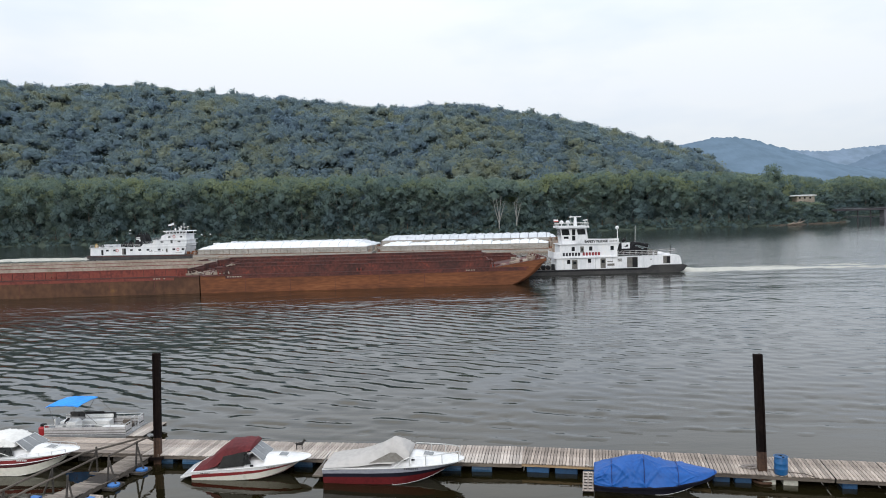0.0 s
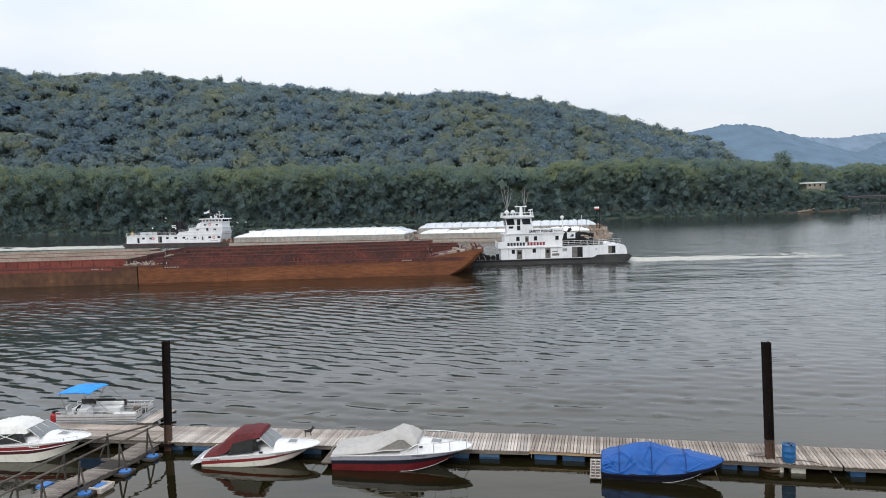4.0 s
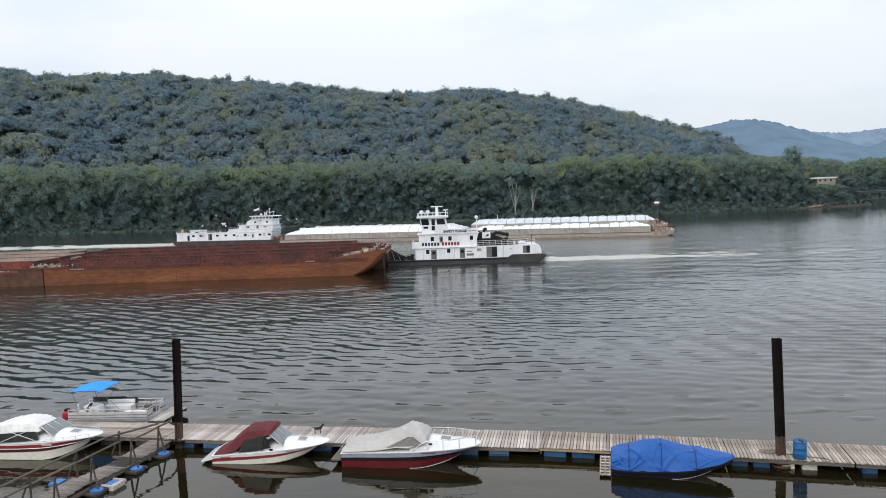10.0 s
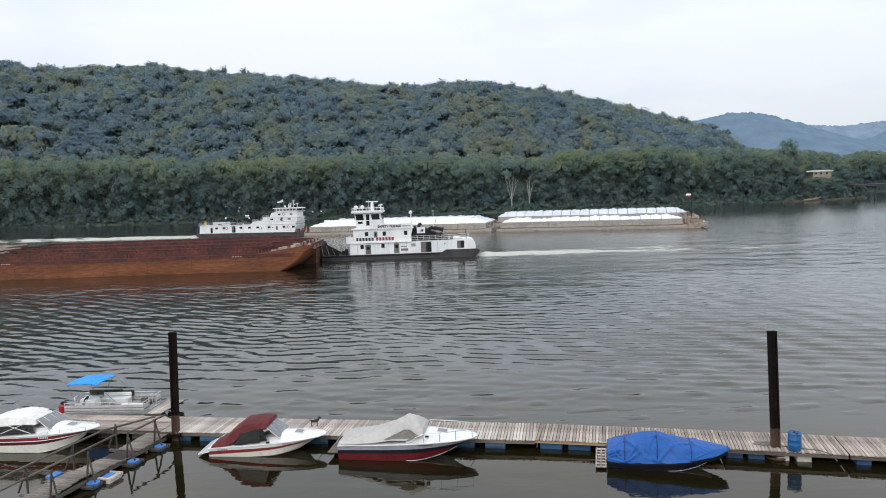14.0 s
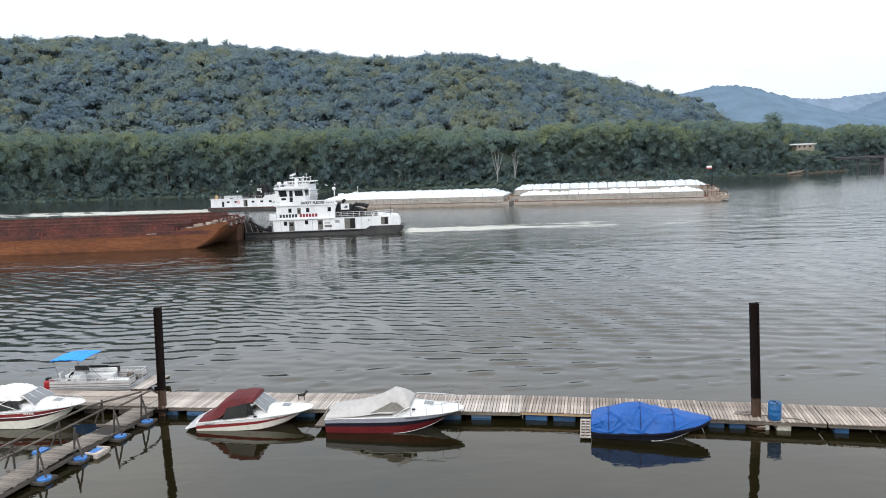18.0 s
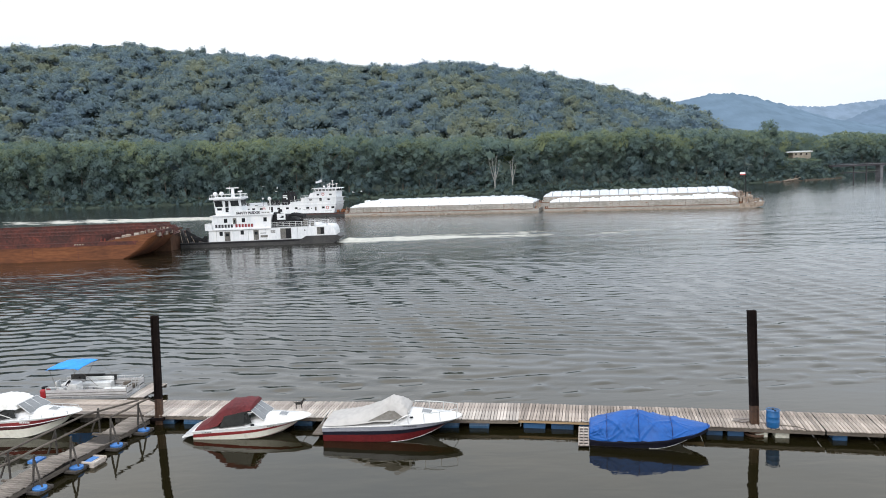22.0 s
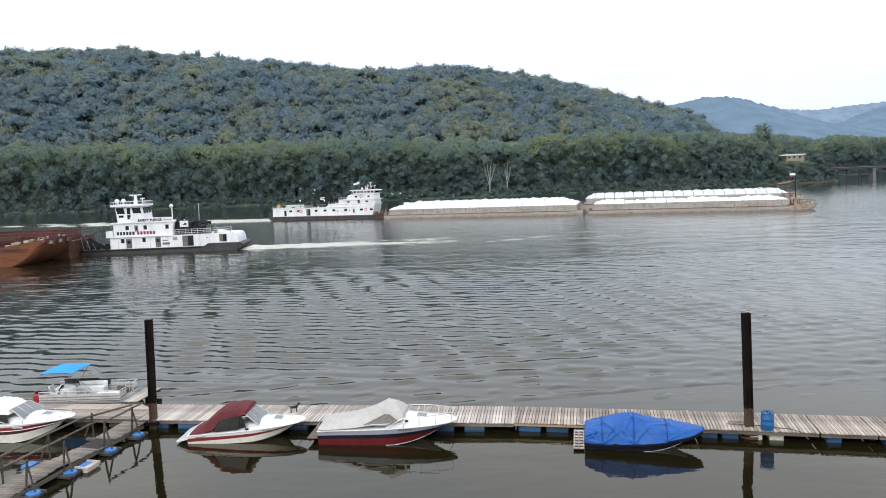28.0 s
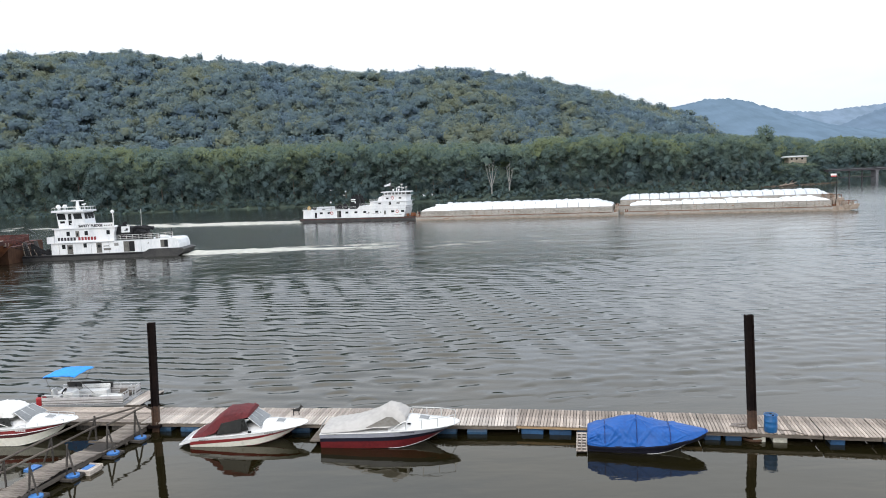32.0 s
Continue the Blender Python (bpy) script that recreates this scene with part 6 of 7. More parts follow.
loft(bm, [[(r_ * math.cos(2 * math.pi * i / 20), r_ * math.sin(2 * math.pi * i / 20), z) for i in range(20)] for z, r_ in prof], closed=True)
part("drum", bm, M_BLUEDRUM, barrel, smooth=True)
bm = bmesh.new()
pipe(bm, [(0.30 * math.cos(2 * math.pi * i / 18), 0.30 * math.sin(2 * math.pi * i / 18), 0.93) for i in range(19)], 0.02)
part("rim", bm, M_BLUEDRUM, barrel)
for y in (-0.12, 0.12):
    part("bung", tubes(((0.05, y, 0.90), (0.05, y, 0.94), 0.05)), M_STACK, barrel)
rope = empty("rope_heap", pose(14.2, 31.1, TOP) @ Matrix.Diagonal((0.55, 0.7, 0.8, 1)), "loose heap of pale mooring rope on the planks", "rope")
bm = bmesh.new()
pts, rr = [], random.Random(4)
for i in range(90):
    a = i * 0.42
    pts.append(((0.22 + 0.38 * abs(math.sin(i * 0.37))) * math.cos(a) * 1.5, (0.25 + 0.1 * math.sin(i * 0.3)) * math.sin(a), 0.03 + 0.05 * (i % 7) / 7 + 0.02 * rr.random()))
pipe(bm, pts, 0.022, n=5)
part("coil", bm, M_ROPE, rope)
line = empty("mooring_line", pose(14.96, 30.44, TOP), "slack dark mooring line lying across the dock edge", "rope")
part("line", pipe(bmesh.new(), [(-0.1, 0.3, 0.02), (0.2, 0.2, 0.02), (0.6, -0.1, 0.02), (1.2, -0.35, 0.02), (1.4, -0.75, 0.02)], 0.02, n=5), M_TIMBER, line)

M_FUR = surf("black_fur", (0.012, 0.011, 0.010), (0.030, 0.027, 0.024), 6.0, 0.8, bump=0.4)
dog = empty("dog", pose(-6.82, 35.80, TOP, 0, 0, 8) @ Matrix.Scale(0.82, 4), "small black dog standing on the planks", "dog")
bm = bmesh.new()
loft(bm, [[(x, r_ * 0.75 * math.cos(2 * math.pi * i / 10), z + r_ * math.sin(2 * math.pi * i / 10)) for i in range(10)] for x, z, r_ in ((-0.24, 0.33, 0.05), (-0.2, 0.33, 0.09), (-0.02, 0.33, 0.095), (0.14, 0.34, 0.11), (0.22, 0.36, 0.08))], closed=True)
part("body", bm, M_FUR, dog, smooth=True)
part("neck", tubes(((0.17, 0, 0.38), (0.27, 0, 0.50), 0.075, 0.055)), M_FUR, dog)
bm = bmesh.new()
ball(bm, (0.29, 0, 0.53), 0.068)
head = part("head", bm, M_FUR, dog, smooth=True)
part("muzzle", tubes(((0.32, 0, 0.52), (0.42, 0, 0.50), 0.042, 0.025)), M_FUR, head)
for y in (-0.04, 0.04):
    part("ear", tubes(((0.265, y, 0.57), (0.255, y * 1.3, 0.65), 0.03, 0.006), n=5), M_FUR, head)
for x in (-0.19, 0.15):
    for y in (-0.055, 0.055):
        part("leg", tubes(((x, y, 0.30), (x - 0.02, y, 0.14), 0.038, 0.024), ((x - 0.02, y, 0.14), (x, y, 0.0), 0.024, 0.022), n=6), M_FUR, dog)
part("tail", tubes(((-0.24, 0, 0.36), (-0.33, 0, 0.42), 0.022, 0.016), ((-0.33, 0, 0.42), (-0.37, 0, 0.52), 0.016, 0.008), n=5), M_FUR, dog)

# ---- moored boats ----
M_GEL = surf("white_gelcoat", (0.63, 0.62, 0.61), (0.73, 0.715, 0.70), 0.8, 0.22, bump=0.0, spec=0.5, coat=0.3)
M_GEL_CREAM = surf("cream_gelcoat", (0.58, 0.55, 0.47), (0.68, 0.65, 0.56), 0.8, 0.28, bump=0.0, spec=0.5, coat=0.2)
M_STRIPE_RED = surf("dark_red_stripe", (0.16, 0.012, 0.016), (0.22, 0.020, 0.022), 1.0, 0.3, bump=0.0, coat=0.3)
M_STRIPE_DARK = surf("maroon_black_stripe", (0.040, 0.006, 0.009), (0.060, 0.009, 0.012), 1.0, 0.35, bump=0.0, coat=0.2)
M_FENCE = surf("weathered_fence_panel", (0.34, 0.325, 0.32), (0.48, 0.465, 0.455), 1.5, 0.6, bump=0.05)
M_HULL_RED = surf("faded_red_hull", (0.080, 0.008, 0.010), (0.120, 0.013, 0.015), 0.9, 0.4, bump=0.02, spec=0.25)
M_NAVY = surf("navy_stripe", (0.005, 0.005, 0.010), (0.010, 0.010, 0.020), 1.0, 0.45, bump=0.0, spec=0.25)
M_SILVER = surf("silver_blue_topside", (0.23, 0.235, 0.275), (0.30, 0.305, 0.345), 1.0, 0.3, bump=0.0, coat=0.3)
M_CANVAS_RED = surf("maroon_canvas", (0.070, 0.010, 0.012), (0.115, 0.017, 0.019), 1.2, 0.85, bump=0.3)
M_CANVAS_GREY = surf("sun_bleached_canvas", (0.35, 0.330, 0.308), (0.43, 0.405, 0.378), 0.5, 0.9, bump=0.12)
M_FLAP = surf("dull_canvas_flap", (0.13, 0.118, 0.10), (0.20, 0.185, 0.165), 1.0, 0.8, bump=0.1)
M_CANVAS_CREAM = surf("cream_canvas", (0.60, 0.58, 0.54), (0.72, 0.70, 0.66), 0.9, 0.9, bump=0.2)
M_TARP = surf("blue_tarpaulin", (0.006, 0.062, 0.245), (0.009, 0.084, 0.315), 0.8, 0.5, bump=0.3, spec=0.3)
M_TARP_LINE = surf("dark_blue_strap", (0.006, 0.02, 0.10), (0.01, 0.03, 0.14), 2.0, 0.6, bump=0.0)
M_BIMINI = surf("bright_blue_canvas", (0.012, 0.20, 0.62), (0.02, 0.28, 0.78), 1.0, 0.7, bump=0.1)
M_ALU = surf("dull_aluminium", (0.42, 0.42, 0.41), (0.58, 0.58, 0.57), 1.0, 0.4, metal=0.6, bump=0.0)
# near-black; on the boats' clear curtains it paints the dim cabin behind
M_VINYL_NET = surf("dark_vinyl", (0.012, 0.012, 0.012), (0.028, 0.028, 0.027), 2.0, 0.3, bump=0.0, spec=0.4)
M_ENGINE = surf("red_outboard_cowl", (0.22, 0.010, 0.014), (0.32, 0.018, 0.022), 2.0, 0.35, bump=0.0)
M_CARPET = surf("grey_deck_carpet", (0.20, 0.20, 0.20), (0.28, 0.28, 0.275), 3.0, 0.95, bump=0.2)
M_SEAT = surf("worn_white_vinyl", (0.52, 0.51, 0.49), (0.68, 0.67, 0.64), 2.0, 0.5, bump=0.05)


class Hull:
    """A planing hull; x from the transom (0) to the stem (L), y across, z up from the water."""

    def __init__(self, L, B, z0, z1, draft=0.28):
        self.L, self.B, self.z0, self.z1, self.draft = L, B, z0, z1, draft
        self.bands = lambda s: (0, 0.22, 0.42, 0.62, 1.0)

    def half(self, s):
        return self.B / 2 * (0.90 + 0.10 * min(1, s / 0.35)) * math.sqrt(max(0.0, 1 - max(0.0, (s - 0.34) / 0.66) ** 2.3))

    def gun(self, s):
        return self.z0 + (self.z1 - self.z0) * s ** 0.75

    def section(self, s):
        """Corners from the near rail down to the keel, then up to the other rail."""
        b, g = self.half(s), self.gun(s)
        rise = max(0.0, (s - 0.55) / 0.45)
        ch_y, ch_z = b * (0.88 - 0.30 * rise), 0.02 + (g - 0.06) * 0.62 * rise ** 1.5
        k_z = -self.draft + (g * 0.50 + self.draft) * rise ** 1.6
        x = self.L * s
        side = [(x, -b + (b - ch_y) * f, g + (ch_z - g) * f) for f in self.bands(s)]
        shift = rise ** 1.4
        side = [(p[0] - shift * (i / 4) * self.L * 0.12, p[1], p[2]) for i, p in enumerate(side)]
        keel = (x - shift * self.L * 0.15, 0, k_z)
        return side + [keel] + [(p[0], -p[1], p[2]) for p in side[::-1]]

    def build(self, parent, mats, rail=None, strip=None):
        """mats: topside, upper stripe, lower stripe, boot, bottom, from the rail down."""
        st = [i / 22 for i in range(23)]
        rings = [self.section(min(s, 0.997)) for s in st]
        names = ("topside", "upper_stripe", "lower_stripe", "boot_side", "bottom")
        for i in range(5):
            for rng_, tag in ((slice(i, i + 2), ""), (slice(10 - i - 1, 10 - i + 1), "")):
                bm = loft(bmesh.new(), [r[rng_] for r in rings], cap=False)
                part(names[i] if i < 4 else "bottom", bm, mats[i], parent, smooth=True)
        bm = bmesh.new()
        bm.faces.new([bm.verts.new(p) for p in rings[0]])
        part("transom", bm, mats[0] if mats[0] is not M_SILVER else M_HULL_RED, parent)
        for k in (0, -1):
            part("rub_rail", pipe(bmesh.new(), [r[k] for r in rings], 0.028, n=6), rail or M_SEAT, parent)
        for k in (4, 6):
            part("chine_strip", pipe(bmesh.new(), [r[k] for r in rings[11:]], 0.010, n=5), strip or mats[4], parent)

    def deck(self, parent, s0, s1, crown, material, name="foredeck", inset=0.02):
        rows = []
        for i in range(15):
            s = s0 + (min(s1, 0.995) - s0) * i / 14
            sec = self.section(s)
            b, g, x = self.half(s) - inset, self.gun(s), sec[0][0]
            c = crown(s)
            rows.append([(x, -b, g - 0.01), (x, -b * 0.86, g + 0.02), (x, -b * 0.62, g + c * 0.78), (x, -b * 0.3, g + c * 0.97), (x, 0, g + c), (x, b * 0.3, g + c * 0.97), (x, b * 0.62, g + c * 0.78), (x, b * 0.86, g + 0.02), (x, b, g - 0.01)])
        return part(name, loft(bmesh.new(), rows, cap=True), material, parent, smooth=False)


def canvas(parent, rows, material, name="canvas_cover", wrinkle=0.02, seed=1):
    """rows: x, base z, base half-width, shoulder z, shoulder half-width, ridge z."""
    r = random.Random(seed)
    rings = []
    fine = []
    for a, b in zip(rows, rows[1:]):
        for k in range(11):
            fine.append([p + (q - p) * k / 11 for p, q in zip(a, b)])
    fine.append(rows[-1])
    for x, zb, wb, zs, ws, zr in fine:
        ring, coarse = [], ((-wb, zb), (-(wb * 0.6 + ws * 0.4), zb * 0.55 + zs * 0.45), (-ws, zs), (-ws * 0.55, zs * 0.3 + zr * 0.7), (0, zr), (ws * 0.55, zs * 0.3 + zr * 0.7), (ws, zs), (wb * 0.6 + ws * 0.4, zb * 0.55 + zs * 0.45), (wb, zb))
        for j in range(41):
            f = j / 5
            i = min(7, int(f))
            f -= i
            y, z = [p + (q - p) * f for p, q in zip(coarse[i], coarse[i + 1])]
            # broad sag, then narrow folds that run down from the ridge
            side = math.sin(math.pi * j / 20) ** 2
            n_ = noise.noise(Vector((x * 1.6, y * 1.6, z * 1.5 + seed))) * wrinkle * (0.25 + 0.5 * side)
            n_ += ((1 - abs(noise.noise(Vector((x * 5.5 + y * 2.8, y * 0.7, seed))))) ** 9) * wrinkle * 0.9 * side
            n_ += ((1 - abs(noise.noise(Vector((x * 3.4 - z * 4.2, y * 0.6, seed + 4))))) ** 10) * wrinkle * 0.8 * side
            ring.append((x + n_ * 0.4, y + n_ * (1 if y > 0 else -1) * 0.7, z + n_ * 1.1))
        rings.append(ring)
    return part(name, loft(bmesh.new(), rings, cap=True), material, parent, smooth=True)


def quad(bm, pts, t=0.012):
    """A thin slab on four corners."""
    a, b, c, d = [Vector(p) for p in pts]
    n_ = (b - a).cross(d - a).normalized() * t
    return loft(bm, [[a, b, c, d], [a + n_, b + n_, c + n_, d + n_]], closed=True)


def windscreen(parent, x, z, half, back, h, frame=True, side=0.9):
    """A raked screen in three panes with a light frame."""
    w = part("windscreen_frame", tubes(((x, -half, z), (x - back, -half * 0.86, z + h), 0.02), ((x, half, z), (x - back, half * 0.86, z + h), 0.02), ((x - back, -half * 0.86, z + h), (x - back, half * 0.86, z + h), 0.02), ((x, -half, z), (x, half, z), 0.02), ((x, -half * 0.33, z), (x - back, -half * 0.3, z + h), 0.015), ((x, half * 0.33, z), (x - back, half * 0.3, z + h), 0.015), ((x - side, -half * 1.02, z + 0.02), (x - back, -half * 0.86, z + h), 0.018), ((x - side, half * 1.02, z + 0.02), (x - back, half * 0.86, z + h), 0.018), n=6), M_ALU, parent)
    for k in (-1, 0, 1):
        a, b = half * (k * 0.66 - 0.32), half * (k * 0.66 + 0.32)
        part("pane", quad(bmesh.new(), ((x, a, z + 0.01), (x, b, z + 0.01), (x - back, b * 0.88, z + h - 0.01), (x - back, a * 0.88, z + h - 0.01))), M_PANE, w, "tinted pane")
    return w


M_ROPE_PALE = surf("pale_nylon_rope", (0.45, 0.43, 0.40), (0.6, 0.58, 0.54), 3.0, 0.9, bump=0.1)
M_PANE = surf("tinted_pane", (0.10, 0.105, 0.105), (0.16, 0.165, 0.165), 1.0, 0.10, bump=0.0, spec=0.8)


def moored(stern, bow, label, trim=0.0, sink=0.0):
    a = math.degrees(math.atan2(bow[1] - stern[1], bow[0] - stern[0]))
    return empty("motorboat", pose(stern[0], stern[1], sink, 0, -trim, a), label, "motorboat", "moored boats"), math.hypot(bow[0] - stern[0], bow[1] - stern[1])


def deck_hatch(parent, H, s0, s1, w, crown):
    """A smoked hatch with a pale rim, lying on the crowned foredeck."""
    def at(s, y, up):
        return (H.L * s, y, H.gun(s) + crown(s) * 0.985 + up)
    rim = part("hatch", quad(bmesh.new(), (at(s0, -w, 0.0), at(s1, -w * 0.86, 0.0), at(s1, w * 0.86, 0.0), at(s0, w, 0.0)), 0.022), M_SEAT, parent, "smoked deck hatch")
    d = (s1 - s0) * 0.12
    part("pane", quad(bmesh.new(), (at(s0 + d, -w * 0.82, 0.012), at(s1 - d, -w * 0.7, 0.012), at(s1 - d, w * 0.7, 0.012), at(s0 + d, w * 0.82, 0.012)), 0.018), M_PANE, rim, "smoked pane")


def name_bars(parent, x0, n, y, z, w=0.07, gap=0.105, h=0.09, material=None, tilt=0.0):
    for k in range(n):
        part("registration_bar", boxes((x0 + gap * k, x0 + gap * k + w, y - 0.006, y + 0.004, z + tilt * k, z + h + tilt * k)), material or M_LETTER_BLACK, parent, "mark too small to read")


def rail_hoop(parent, H, s0, s1, lift, r=0.014):
    for sgn in (-1, 1):
        pts = []
        for i in range(9):
            s = s0 + (s1 - s0) * i / 8
            sec = H.section(s)
            pts.append((sec[0][0], sgn * (H.half(s) - 0.06), H.gun(s) + lift * min(1, i / 1.5)))
        bm = pipe(bmesh.new(), pts, r, n=5)
        for i in (2, 4, 6, 8):
            p = pts[i]
            tube(bm, p, (p[0], p[1], p[2] - lift), r, n=5)
        part("bow_rail", bm, M_ALU, parent)


# maroon-topped runabout
b, L = moored((-11.43, 34.2), (-5.87, 33.75), "white and cream runabout with dark red stripe and maroon canvas top", 2.4, -0.10)
H = Hull(L, 2.15, 0.50, 0.68)
H.bands = lambda s: (0, 0.12, 0.27, 0.64 - 0.18 * min(1.0, s / 0.7), 1.0)
H.build(b, (M_GEL, M_GEL, M_STRIPE_RED, M_GEL_CREAM, M_GEL_CREAM), None, M_STRIPE_RED)
H.deck(b, 0.46, 1.0, lambda s: 0.26 * max(0, min(1, (0.98 - s) / 0.3)), M_GEL)
H.deck(b, 0.0, 0.47, lambda s: 0.04, M_GEL, "side_deck")
part("swim_platform", loft(bmesh.new(), [[(-0.55, -0.85, 0.20), (-0.55, 0.85, 0.20), (-0.55, 0.85, 0.28), (-0.55, -0.85, 0.28)], [(0.05, -0.97, 0.34), (0.05, 0.97, 0.34), (0.05, 0.97, 0.50), (0.05, -0.97, 0.50)]], closed=True), M_GEL, b)
canvas(b, [(0.10, 0.52, 0.90, 0.56, 0.62, 0.60), (0.75, 0.58, 0.96, 0.80, 0.72, 0.92), (1.3, 0.74, 0.96, 1.24, 0.78, 1.38), (1.75, 1.16, 0.94, 1.50, 0.80, 1.66), (2.35, 1.30, 0.93, 1.56, 0.78, 1.70), (2.95, 1.36, 0.88, 1.50, 0.70, 1.58)], M_CANVAS_RED, "convertible_top", 0.03, 2)
for y in (-1, 1):
    # the curtain is clear: the cabin's darkness is put into its colour
    part("side_curtain", quad(bmesh.new(), ((1.35, y * 0.98, 0.62), (2.95, y * 0.94, 0.76), (2.75, y * 0.88, 1.34), (1.65, y * 0.95, 1.18))), M_VINYL_NET, b, "clear side curtain with the dark cabin painted in")
windscreen(b, 3.50, 0.83, 0.86, 0.76, 0.64)
deck_hatch(b, H, 0.72, 0.81, 0.30, lambda s: 0.26 * max(0, min(1, (0.98 - s) / 0.3)))
name_bars(b, 3.7, 6, -1.045, 0.57, 0.045, 0.075, 0.045, M_DOORWAY)
name_bars(b, 0.5, 6, -1.0, 0.42, 0.05, 0.08, 0.04)
part("cleat", boxes((2.9, 3.05, -1.0, -0.94, 0.64, 0.72)), M_STACK, b)

# grey-covered cuddy boat
b, L = moored((-5.0, 33.3), (1.42, 32.35), "red-hulled cuddy boat with navy stripe under bleached grey canvas", 0.9, -0.04)
H = Hull(L, 2.35, 0.72, 0.88)
H.bands = lambda s: (0, 0.30, 0.54, 0.75, 1.0)
H.build(b, (M_SILVER, M_NAVY, M_HULL_RED, M_HULL_RED, M_GEL))
H.deck(b, 0.50, 1.0, lambda s: 0.36 * max(0, min(1, (0.99 - s) / 0.36)), M_GEL)
H.deck(b, 0.0, 0.51, lambda s: 0.05, M_GEL, "side_deck")
canvas(b, [(0.04, 0.78, 1.06, 0.85, 0.86, 0.88), (0.8, 0.82, 1.10, 0.98, 0.80, 1.06), (1.7, 0.88, 1.12, 1.14, 0.74, 1.26), (2.6, 1.00, 1.10, 1.40, 0.62, 1.58), (3.25, 0.98, 1.08, 1.72, 0.42, 1.92), (3.7, 1.12, 0.98, 1.62, 0.50, 1.78), (4.05, 1.22, 0.90, 1.36, 0.70, 1.44)], M_CANVAS_GREY, "mooring_cover", 0.03, 5)
for y in (-1, 1):
    part("side_window", quad(bmesh.new(), ((2.2, y * 1.07, 1.00), (3.95, y * 1.00, 1.10), (3.45, y * 0.84, 1.42), (3.2, y * 0.86, 1.44))), M_FLAP, b, "grey canvas window flap")
deck_hatch(b, H, 0.70, 0.79, 0.30, lambda s: 0.36 * max(0, min(1, (0.99 - s) / 0.36)))
rail_hoop(b, H, 0.52, 0.965, 0.44, 0.02)
name_bars(b, 3.85, 8, -1.155, 0.76, 0.05, 0.085, 0.055)
name_bars(b, 0.35, 6, -1.09, 0.70, 0.06, 0.085, 0.045)
part("swim_platform", boxes((-0.55, 0.02, -0.85, 0.85, 0.30, 0.36)), M_TIMBER, b)
part("boarding_ladder", tubes(((-0.1, 0.4, 0.95), (-0.5, 0.4, 0.35), 0.02), ((-0.1, 0.75, 0.95), (-0.5, 0.75, 0.35), 0.02), ((-0.2, 0.4, 0.8), (-0.2, 0.75, 0.8), 0.02), ((-0.35, 0.4, 0.58), (-0.35, 0.75, 0.58), 0.02), n=5), M_ALU, b)
part("outdrive", boxes((-0.45, 0.0, -0.2, 0.2, -0.35, 0.28), bevel=0.05), M_STACK, b)
part("vent_cap", boxes((4.15, 4.3, -0.86, -0.78, 1.06, 1.12)), M_STACK, b)

# blue-tarped runabout
b, L = moored((7.12, 30.95), (12.05, 29.78), "runabout lashed under a bright blue tarpaulin")
H = Hull(L, 1.78, 0.56, 0.72)
H.build(b, (M_NAVY, M_NAVY, M_NAVY, M_NAVY, M_GEL_CREAM), M_NAVY, M_GEL)
TARP = [(-0.02, 0.40, 0.88, 0.72, 0.78, 0.80), (0.10, 0.37, 0.94, 0.80, 0.82, 0.92), (0.74, 0.37, 1.04, 0.96, 0.84, 1.13), (1.40, 0.39, 1.06, 1.10, 0.78, 1.40), (2.10, 0.42, 1.06, 1.16, 0.72, 1.49), (2.75, 0.45, 1.04, 1.10, 0.74, 1.32), (3.50, 0.54, 0.97, 0.98, 0.72, 1.12), (4.20, 0.66, 0.80, 0.95, 0.56, 1.05), (4.70, 0.76, 0.54, 0.93, 0.36, 0.98), (5.14, 0.84, 0.10, 0.89, 0.06, 0.91)]


def glide(pts, f):
    """A smooth curve through the points, at f from 0 to 1."""
    n = len(pts) - 1
    i = min(n - 1, int(f * n))
    u = f * n - i
    p0, p1, p2, p3 = [np.array(pts[max(0, min(n, i + k))], float) for k in (-1, 0, 1, 2)]
    return 0.5 * (2 * p1 + (p2 - p0) * u + (2 * p0 - 5 * p1 + 4 * p2 - p3) * u * u + (3 * p1 - p0 - 3 * p2 + p3) * u ** 3)


def tarp_ring(q, n=40):
    x, zb, wb, zs, ws, zr = q
    half = [(wb, zb), (wb * 0.55 + ws * 0.45, zb * 0.5 + zs * 0.5), (ws, zs), (ws * 0.52, zs * 0.36 + zr * 0.64), (0, zr)]
    side = [glide(half, k / (n // 2)) for k in range(n // 2 + 1)]
    return [(x, -p[0], p[1]) for p in side] + [(x, p[0], p[1]) for p in side[-2::-1]]


r = random.Random(8)
# pleats drawn tight between the hem and the straps: foot and head of each, along the boat and up the side
pleats = []
for xs in (0.74, 2.10, 3.50):
    for sgn in (-1, 1):
        for _ in range(6):
            f0 = r.choice((0.04, 0.10, 0.9, 0.8))
            pleats.append((xs + 0.03 * sgn, f0, xs + sgn * r.uniform(0.35, 0.95), r.uniform(0.15, 0.75), r.uniform(0.020, 0.04), r.uniform(0.036, 0.064)))
for _ in range(7):
    x = r.uniform(0.02, 0.16)
    pleats.append((x, r.uniform(0.05, 0.8), x + r.uniform(0.15, 0.5), r.uniform(0.1, 0.8), 0.03, 0.042))
rings = []
